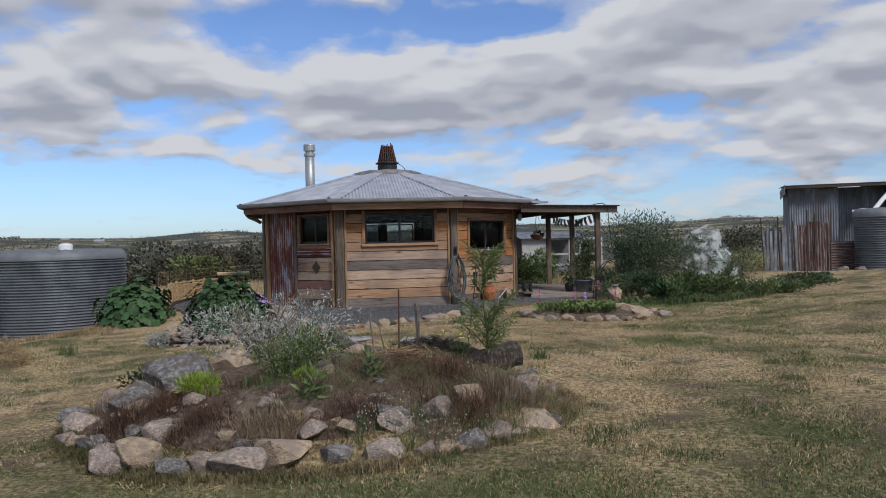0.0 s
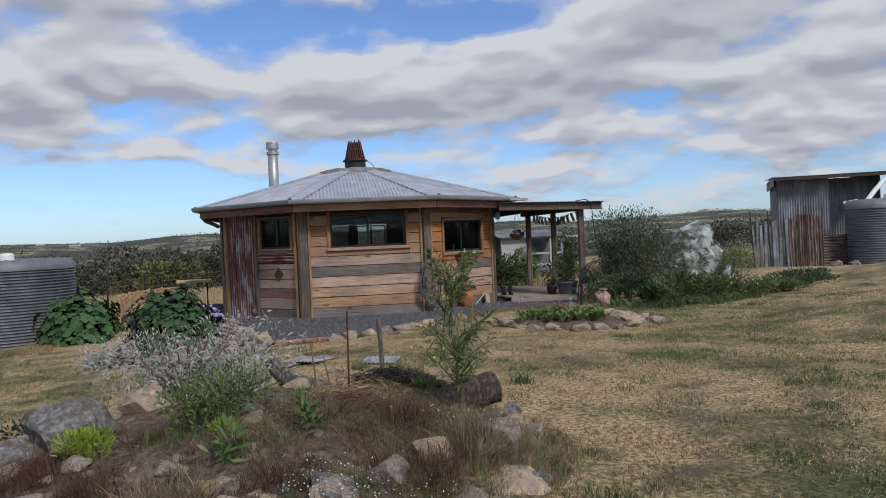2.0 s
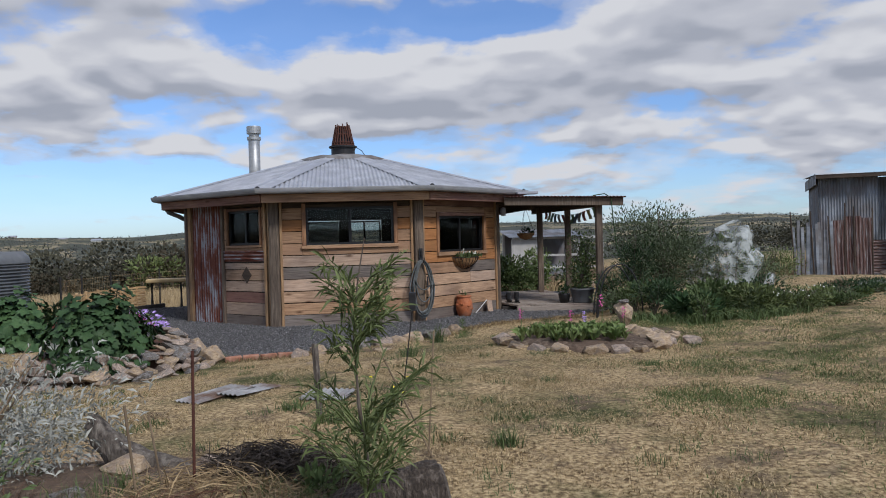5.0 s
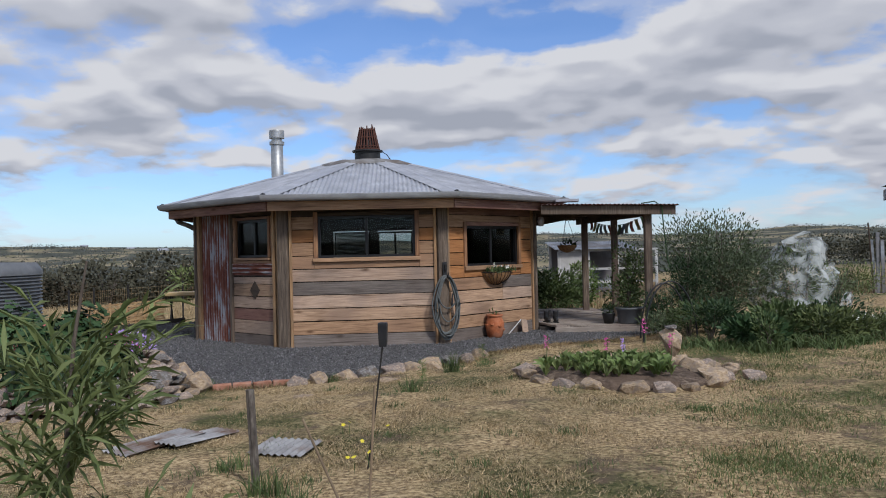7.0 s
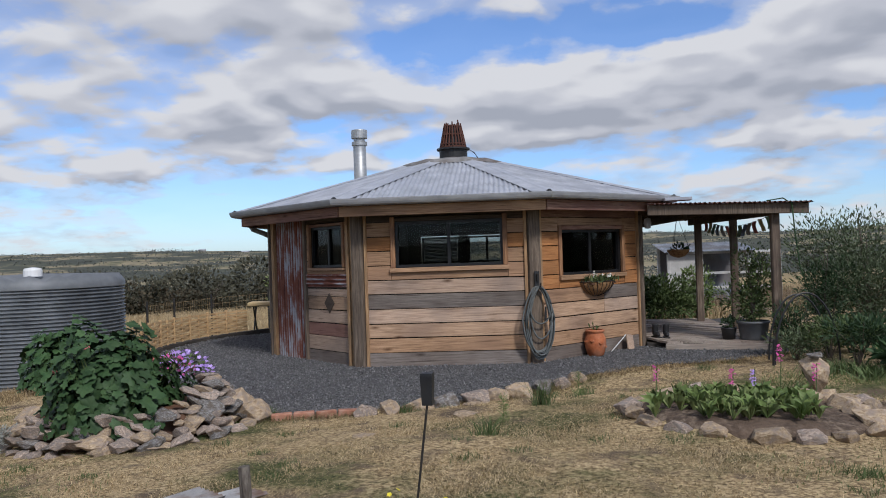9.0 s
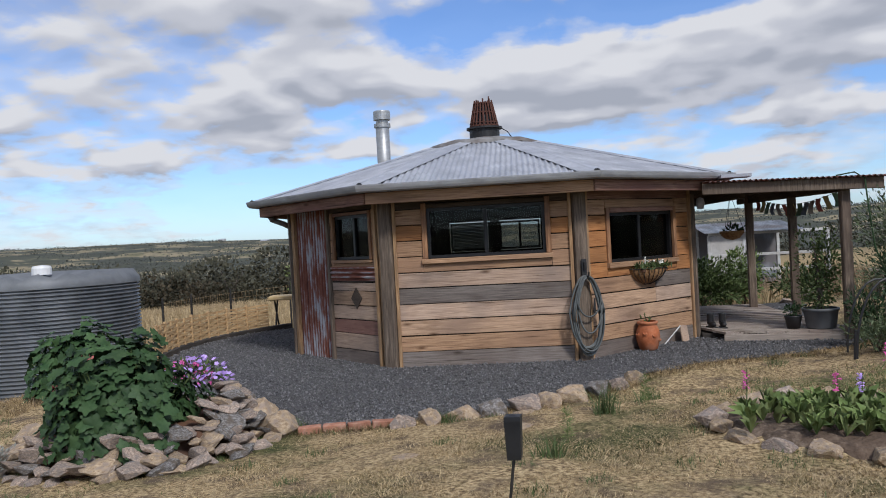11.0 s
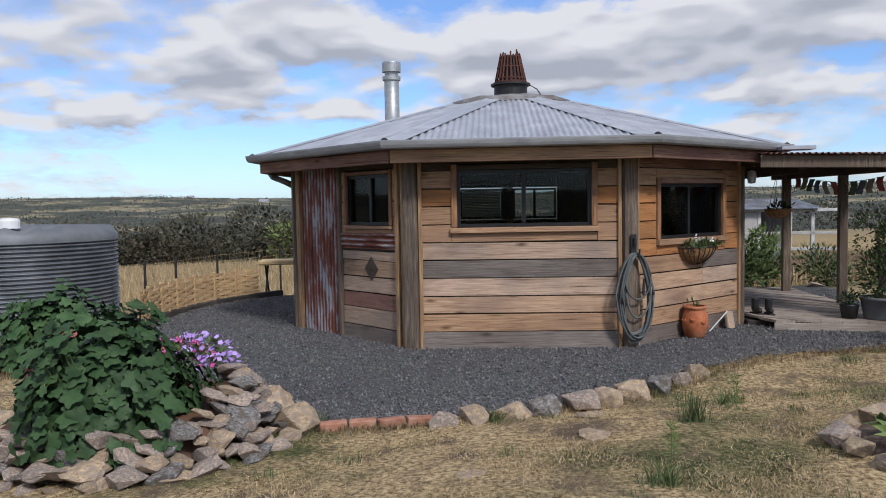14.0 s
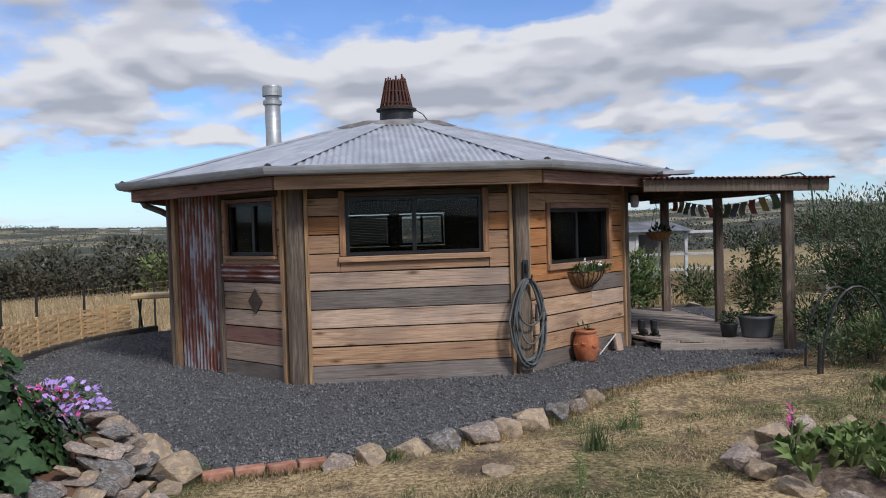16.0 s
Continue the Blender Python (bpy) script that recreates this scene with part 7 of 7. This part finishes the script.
# behind the veranda
shrub("vegetable_plants", (2.4, 26.3, 0), 1.15, .7, .58, 4600, .12, .045, "leaf_mid", "tall leafy green vegetables behind the deck", "plant", 9, .9, seed=98, lumps=9)
shrub("bean_plants", (3.35, 26.6, 0), .35, .35, .75, 1500, .09, .04, "leaf_bed", "climbing beans on a tall stake behind the deck", "plant", 5, 1.5, seed=401, lumps=8)
shrub("vegetable_plants", (4.3, 25.6, 0), .5, .5, .5, 900, .12, .035, "leaf_mid", "leafy green vegetables beside a stake", "plant", 7, .9, seed=99, lumps=6)
shrub("garden_bush", (5.5, 24.5, .1), .7, .6, .6, 1700, .09, .02, "leaf_tree", "grey-green bush behind the veranda", "shrub", 7, 1.0, seed=100, lumps=8)
stone(4.9, 27.0, .3, "rock", .7, "pale boulder in the back lawn", "back lawn boulders")
stone(4.0, 25.2, .18, "rock", .5, "flat stone by the deck", "back lawn boulders")
# small white coop with an iron roof
coop = thing("chicken_coop", pose(4.0, 31.0, gz(4, 31), 0, 0, 6), "small white-framed coop with a low iron roof", "coop")
for sx, sy, h_ in ((-1.1, -.8, 1.7), (-.2, -.8, 1.7), (1.1, -.8, 1.75), (-1.1, .8, 1.95), (1.1, .8, 1.95), (1.9, -.8, 1.75)):
    part("frame_post", block(.08, .08, h_, pose(sx, sy, h_ / 2)), M["whitepaint"], coop)
for z_ in (.75, 1.15, 1.72):
    part("frame_rail", block(3.0, .06, .07, pose(.4, -.81, z_)), M["whitepaint"], coop)
part("wall_board", block(.85, .05, 1.65, pose(-.65, -.8, .85)), M["whitepaint"], coop)
part("back_wall", block(2.2, .05, 1.9, pose(0, .82, .95)), M["oldtin"], coop)
ob = iron_sheet("roof", 2.5, 2.1, M["oldtin"], coop, pose(-1.25, -1.05, 1.76, -83, 0, 0), .076, .012)

# ---- sheds and iron fence on the right ----
shed = thing("tin_shed", pose(12.0, 28.0, gz(13, 28) - .05, 0, 0, -21), "old grey corrugated iron shed with a flat roof", "shed")
SH = 3.0
for i in range(4):
    iron_sheet("wall_sheet", .80, SH - .05 + .02 * (i % 2), M["oldtin"], shed, pose(.76 * i, -.004 * (i % 2) - (.6 if i < 2 else 0), 0), .076, .011)
for i in range(5):
    iron_sheet("wall_sheet", .80, SH + .0, M["oldtin"], shed, pose(0, 3.4 - .76 * i - .04, 0, 0, 0, -90), .076, .011)
for i in range(5):
    iron_sheet("wall_sheet", .80, SH + .0, M["oldtin"], shed, pose(3.05, 3.4 - .76 * i - .04, 0, 0, 0, -90), .076, .011)
part("side_return", block(.03, .6, SH - .1, pose(1.55, -.3, SH / 2)), M["oldtin"], shed)
iron_sheet("roof_sheet", 3.5, 4.6, M["oldtin"], shed, pose(-.15, -.95, SH + .03, -88, 0, 0), .076, .013)
part("eave_board", block(3.45, .04, .12, pose(1.6, -.92, SH - .02)), M["dark"], shed)
part("barge_board", block(.03, 4.3, .32, pose(-.1, 1.2, SH - .1)), M["oldtin"], shed)
part("drain_pipe", sweep(bmesh.new(), [(1.95, -.75, 2.1), (2.3, -.78, 2.16), (2.6, -.8, 2.1), (2.65, -.82, 1.9)], .05, 8), M["pvc"], shed, "white plastic drain pipe")
part("tank_feed", sweep(bmesh.new(), [(2.3, -2.2, 1.95), (2.7, -1.6, 2.4), (3.2, -.98, 2.9)], .07, 8), M["pvc"], shed, "white pipe from the roof to the tank")
iron_fence = thing("iron_fence", pose(9.95, 25.0, gz(11, 25) - .05, 0, 0, 2), "leaning fence of grey and rusty corrugated sheets with stakes", "fence")
for i in range(11):
    h_ = 1.45 + .1 * math.sin(i * 2.1) + rnd.uniform(-.06, .06)
    o = part("paling", block(h_, .03, .085, pose(h_ / 2, 0, 0)), M["oldtin"], iron_fence)
    o.matrix_local = pose(.06 + .098 * i, .03 * math.sin(i * 1.7), -.05, rnd.uniform(-8, 8), -90 + rnd.uniform(-3, 3), 0)
for x_, w_, h_, mt in ((1.1, .32, 1.52, "fencerust"), (1.4, .46, 1.62, "fencerust"), (1.84, .3, 1.58, "fencerust")):
    iron_sheet("sheet", w_, h_, M[mt], iron_fence, pose(x_, rnd.uniform(-.03, .03), -.03, rnd.uniform(-3, 2), rnd.uniform(-2, 2), rnd.uniform(-6, 6)), .085, .018)
for i, (x_, h_) in enumerate(((0.02, 1.75), (.52, 1.75), (1.0, 1.62), (1.35, 1.95), (1.62, 1.85), (2.1, 1.8))):
    part("stake", rod(bmesh.new(), (x_, -.07, -.1), (x_ + rnd.uniform(-.12, .06), -.05, h_), .022, .018, 6), M["dark"], iron_fence)
iron_sheet("sheet", .9, .9, M["fencerust"], iron_fence, pose(2.2, .25, .95, 0, 90, 0), .085, .016)
water_tank(13.6, 25.0, gz(13.6, 25) - .05, .74, 1.8, "grey corrugated steel tank beside the old shed")
stone(12.3, 24.7, .22, "rock", .7, "pale boulder by the iron fence", "fence boulders")
stone(12.75, 24.5, .18, "rockgrey", .7, "grey boulder by the iron fence", "fence boulders")
iron_sheet("sheet", 1.6, 1.25, M["fencerust"], iron_fence, pose(4.7, 1.6, 0, 0, 0, -6), .085, .016)
# straw heap at the far left of the lawn
heap = thing("straw_heap", Matrix.Translation((-6.85, 12.3, gz(-6.85, 12.3))), "small heap of dry straw on the lawn", "straw")
g = np.random.default_rng(110)
p, d = in_ball(2600, .4, .4, .42, g, .6)
p[:, 2] = np.abs(p[:, 2])
raw("straw", *leaves(p, d * [1, 1, .3], .14, .007, 2.5, seed=111), M["straw"], heap)

# ---- lawn grass ----


def lawn(g, n):
    """Thick in the stretch that is walked, thinner over the whole garden."""
    k = n // 3
    r_ = 1.5 + 19 * g.uniform(0, 1, n - k) ** 1.15
    a_ = g.normal(0, .42, n - k)
    wx, wy = g.uniform(-10, 11, k), g.uniform(-4, 22, k)
    return np.concatenate([r_ * np.sin(a_) + .3, wx]), np.concatenate([r_ * np.cos(a_), wy])


def open_lawn(x_, y_):
    mound = np.abs((x_ + 1.1) / 1.95) ** 2.4 + np.abs((y_ - 6.95) / 1.45) ** 2.4 < 1
    bed = ((x_ - 2.55) / 1.05) ** 2 + ((y_ - 14.42) / .85) ** 2 < 1
    pile = ((x_ + 4) / 1.2) ** 2 + ((y_ - 15) / 1.1) ** 2 < 1
    tankb = np.hypot(x_ + 10.33, y_ - 21.4) < 1.8
    return ~(mound | bed | pile | tankb | inside(x_, y_, GRAVEL))


stalks("lawn_grass", 240000, lawn, .03, M["ground"], "short dry lawn grass", 120, 1.3, .0035, open_lawn, category="grass")
stalks("lawn_straw", 190000, lawn, .026, M["bleached"], "bleached dry grass stems in the lawn", 121, 2.2, .0028, open_lawn, category="grass")


def lawn_tufts(g, n):
    tx, ty = lawn(g, 420)
    k = g.integers(0, 420, n)
    return tx[k] + g.normal(0, .07, n), ty[k] + g.normal(0, .07, n)


stalks("lawn_tufts", 30000, lawn_tufts, .06, M["leaf_mid"], "green tufts of grass in the lawn", 122, .8, .003, open_lawn, category="grass")

stalks("lawn_hay", 110000, lambda g, n: (g.normal(.9, 2.0, n), g.normal(12.6, 2.0, n)), .022, M["bleached"], "paler sun-bleached grass before the flower bed", 128, 2.0, .0035, open_lawn, category="grass")


def green_patches(g, n):
    c = np.array([(4.6, 8.6, 1.2, .8), (5.4, 10.4, 1.5, 1.2), (4.0, 12.6, .8, .6), (5.6, 13.6, 1.3, 1.1), (4.9, 15.6, 1.0, .7), (4.4, 16.9, .7, .5), (1.2, 4.4, 1.6, .4), (.4, 4.6, 1.2, .3), (-1.6, 4.7, 1.6, .35), (-1.2, 4.5, 1.6, .35), (2.6, 5.4, 1.0, .8), (6.8, 15.9, 1.5, .8), (-4.8, 11.5, 1.5, 1.4), (-6.5, 13.6, 1.4, 1.3), (3.1, 16.3, .9, .5), (3.0, 10.6, .5, .4)])
    k = g.integers(0, len(c), n)
    return c[k, 0] + g.normal(0, .8, n) * c[k, 2], c[k, 1] + g.normal(0, .8, n) * c[k, 3]


stalks("green_grass", 70000, green_patches, .04, M["leaf_sap"], "greener short grass in the damp parts of the lawn", 127, 1.0, .004, open_lawn, category="grass")
for i, (x_, y_, r_, h_) in enumerate(((.25, 13.6, .12, .2), (.6, 15.2, .06, .3), (-.65, 10.6, .15, .16), (-.2, 10.0, .15, .2), (-1.05, 15.7, .07, .15), (-2.55, 15.45, .1, .16), (.0, 9.6, .2, .2), (-6.2, 13.2, .35, .28), (1.0, 16.2, .08, .2), (-2.9, 15.1, .1, .1), (1.1, 9.2, .12, .14), (2.9, 12.6, .25, .09), (4.4, 12.2, .4, .08))):
    stalks("grass_clump", 110, tufts(x_, y_, r_ * .5, r_ * .5, 3, .05), h_ * .85, M["leaf_mid"], "green weedy tufts in the dry lawn", 130 + i, .8, .004, category="grass")
stalks("edge_grass", 15000, lambda g, n: (lambda q: (-1.05 + (2.1 + g.normal(0, .06, n)) * np.cos(q), 6.95 + (1.8 + g.normal(0, .07, n)) * np.sin(q)))(g.uniform(2.6, 6.6, n)), .075, M["ground"], "longer grass along the stones of the mound", 123, .7, .0035, category="grass")


def along_edge(g, n):
    e_ = np.array(EDGE)
    k_ = g.integers(0, len(e_) - 1, n)
    s = g.uniform(0, 1, n)[:, None]
    p = e_[k_] * (1 - s) + e_[k_ + 1] * s
    return p[:, 0] + g.normal(.03, .07, n), p[:, 1] + g.normal(-.06, .07, n)


stalks("border_grass", 9000, along_edge, .07, M["ground"], "ragged grass creeping over the gravel edge", 126, .9, .004, category="grass")
stalks("paddock_grass", 60000, lambda g, n: (g.uniform(-26, 9, n), g.uniform(26.5, 44, n)), .38, M["bleached"], "tall straw-coloured paddock grass", 124, .5, .012, category="grass")
stalks("tank_grass", 9000, lambda g, n: (g.uniform(-9.2, -6.9, n), g.uniform(16.5, 20.2, n)), .12, M["ground"], "rough grass before the tank", 125, .6, .005, category="grass")
stalks("paddock_weeds", 9000, tufts(8.0, 31.0, 5.5, 4.5, 130, .3), .55, M["drystalk"], "tall dry brown weeds in the back paddock", 402, .5, .011, category="weeds")
# chips lying on the gravel sheet
g = np.random.default_rng(140)
n = 80000
cx_, cy_ = g.uniform(-7.2, 4, n), 15.6 + 9 * g.uniform(0, 1, n) ** 1.4
k = inside(cx_, cy_, GRAVEL) & (np.hypot(cx_ - PAD[0], cy_ - PAD[1]) > 3.05)
cx_, cy_ = cx_[k], cy_[k]
n = len(cx_)
s_ = g.uniform(.009, .027, n)[:, None, None]
tet = g.normal(0, 1, (n, 4, 3))
tet /= np.linalg.norm(tet, axis=2, keepdims=True)
v = tet * s_ + np.stack([cx_, cy_, ground_z(cx_, cy_) + .033], -1)[:, None]
f = (np.arange(n)[:, None, None] * 4 + np.array([[0, 1, 2], [0, 2, 3], [0, 3, 1], [1, 3, 2]])[None]).reshape(-1, 3)
tagged(raw("gravel_chips", v.reshape(-1, 3), f, M["chip"]), "loose crushed stone chips", "gravel", kind="stuff")

# ---- distance: scrub, woods and far houses ----


def tree_mass(name, xy, heights, mat, label, per, seed, flat=.75, leafk=.34, sink=0.0):
    """A wood seen from afar: for every tree a crown of many leaf clumps with an uneven outline."""
    g = np.random.default_rng(seed)
    xy, heights = np.asarray(xy), np.asarray(heights)
    n = len(xy)
    z0 = ground_z(xy[:, 0], xy[:, 1])
    d = g.normal(0, 1, (n, per, 3))
    d /= np.linalg.norm(d, axis=2, keepdims=True)
    r_ = g.uniform(.55, 1, (n, per, 1))
    # every crown is heaped of several rounded boughs
    boughs = g.normal(0, 1, (n, 8, 3))
    boughs *= .55 / np.linalg.norm(boughs, axis=2, keepdims=True)
    pick = boughs[np.arange(n)[:, None], g.integers(0, 8, (n, per))]
    c = (d * r_ * .5 + pick) * heights[:, None, None] * np.array([flat, flat, .48])
    c[..., 2] += heights[:, None] * (.5 - sink)
    c[..., 0] += xy[:, None, 0]
    c[..., 1] += xy[:, None, 1]
    c[..., 2] += z0[:, None]
    v, f = leaves(c.reshape(-1, 3), (d + [0, 0, .3]).reshape(-1, 3), 1.0, .8, 1.0, seed=seed)
    size = np.repeat(heights * leafk, per)[:, None, None]
    v = v.reshape(-1, 5, 3)
    v = v[:, :1] + (v - v[:, :1]) * size
    return tagged(raw(name, v.reshape(-1, 3), f, M[mat]), label, "trees", kind="stuff")


def polar(g, n, a0, a1, r0, r1, power=1.0):
    a_ = g.uniform(a0, a1, n)
    r_ = r0 + (r1 - r0) * g.uniform(0, 1, n) ** power
    return np.stack([r_ * np.sin(a_), r_ * np.cos(a_)], -1)


g = np.random.default_rng(150)
xy = polar(g, 80, -.8, -.14, 48, 62)
tree_mass("near_scrub", xy, g.uniform(1.5, 3.5, len(xy)), "farwood", "dark scrubby trees beyond the straw paddock", 900, 151, .8, .065)
xy = polar(g, 44, -.7, -.2, 45, 58)
tree_mass("near_brown_scrub", xy, g.uniform(1.3, 2.6, len(xy)), "farbrown", "brownish bare scrub beyond the paddock", 300, 152, .8, .09)
xy = polar(g, 80, .1, .8, 74, 92)
tree_mass("paddock_trees", xy, g.uniform(1.8, 3.2, len(xy)), "farwood", "dark trees along the far paddock edge", 320, 153, .9, .085)
xy = polar(g, 3000, -.9, .12, 110, 520, 1.0)
tree_mass("valley_wood", xy, g.uniform(5, 10, len(xy)), "fargum", "eucalypt woods across the valley, greyed in colour as by distance haze", 36, 154, 1.0, .22)
xy = polar(g, 6500, -.9, .9, 420, 1150, 1.0)
tree_mass("hill_wood", xy, g.uniform(4, 7.5, len(xy)), "fargum", "woods on the distant hills", 12, 155, 1.6, .34, .3)
xy = polar(g, 3800, -.9, .95, 1100, 2080, 1.0)
tree_mass("far_wood", xy, g.uniform(3.5, 6, len(xy)), "fargum", "wooded ridges near the skyline", 8, 156, 3.4, .6, .5)
for i, (x_, y_) in enumerate(((-23.5, 43.0), (-19.5, 46.5), (-26.5, 44.5))):
    bare = thing("bare_tree", Matrix.Translation((x_, y_, gz(x_, y_))), "bare grey dead branches before the dark scrub", "tree", "dead trees")
    for k_ in range(7):
        q = g.uniform(0, 6.28)
        e_ = Vector((math.cos(q) * g.uniform(.5, 1.3), math.sin(q) * .6, g.uniform(1.3, 2.4)))
        part("branch", sweep(bmesh.new(), [(0, 0, -.1), (e_.x * .2, e_.y * .2, e_.z * .45), (e_.x * .6, e_.y * .6, e_.z * .75), e_], [.07, .05, .035, .012], 5), M["driftwood"], bare)
shrub("scrub_bush", (-13.3, 44.0, gz(-13.3, 44)), 1.7, 1.4, 1.1, 2600, .22, .09, "leaf_sap", "olive green bush beyond the woven fence", "shrub", 7, 1.8, seed=157, lumps=9)
for hx_, hy_ in ((-820, 1750), (-640, 1500), (-1010, 1900)):
    fh = thing("farmhouse", Matrix.Translation((hx_, hy_, gz(hx_, hy_))), "tiny white farmhouse on the far hillside", "house", "far farmhouses")
    part("wall", block(18, 8, 5, pose(0, 0, 2.5), 0), M["whitepaint"], fh)
    bm = bmesh.new()
    rv = [bm.verts.new(v_) for v_ in ((-10, -5, 5), (10, -5, 5), (10, 5, 5), (-10, 5, 5), (-10, 0, 8), (10, 0, 8))]
    for f_ in ((0, 1, 5, 4), (2, 3, 4, 5), (0, 4, 3), (1, 2, 5), (0, 3, 2, 1)):
        bm.faces.new([rv[i] for i in f_])
    part("roof", bm, M["zinc"], fh)
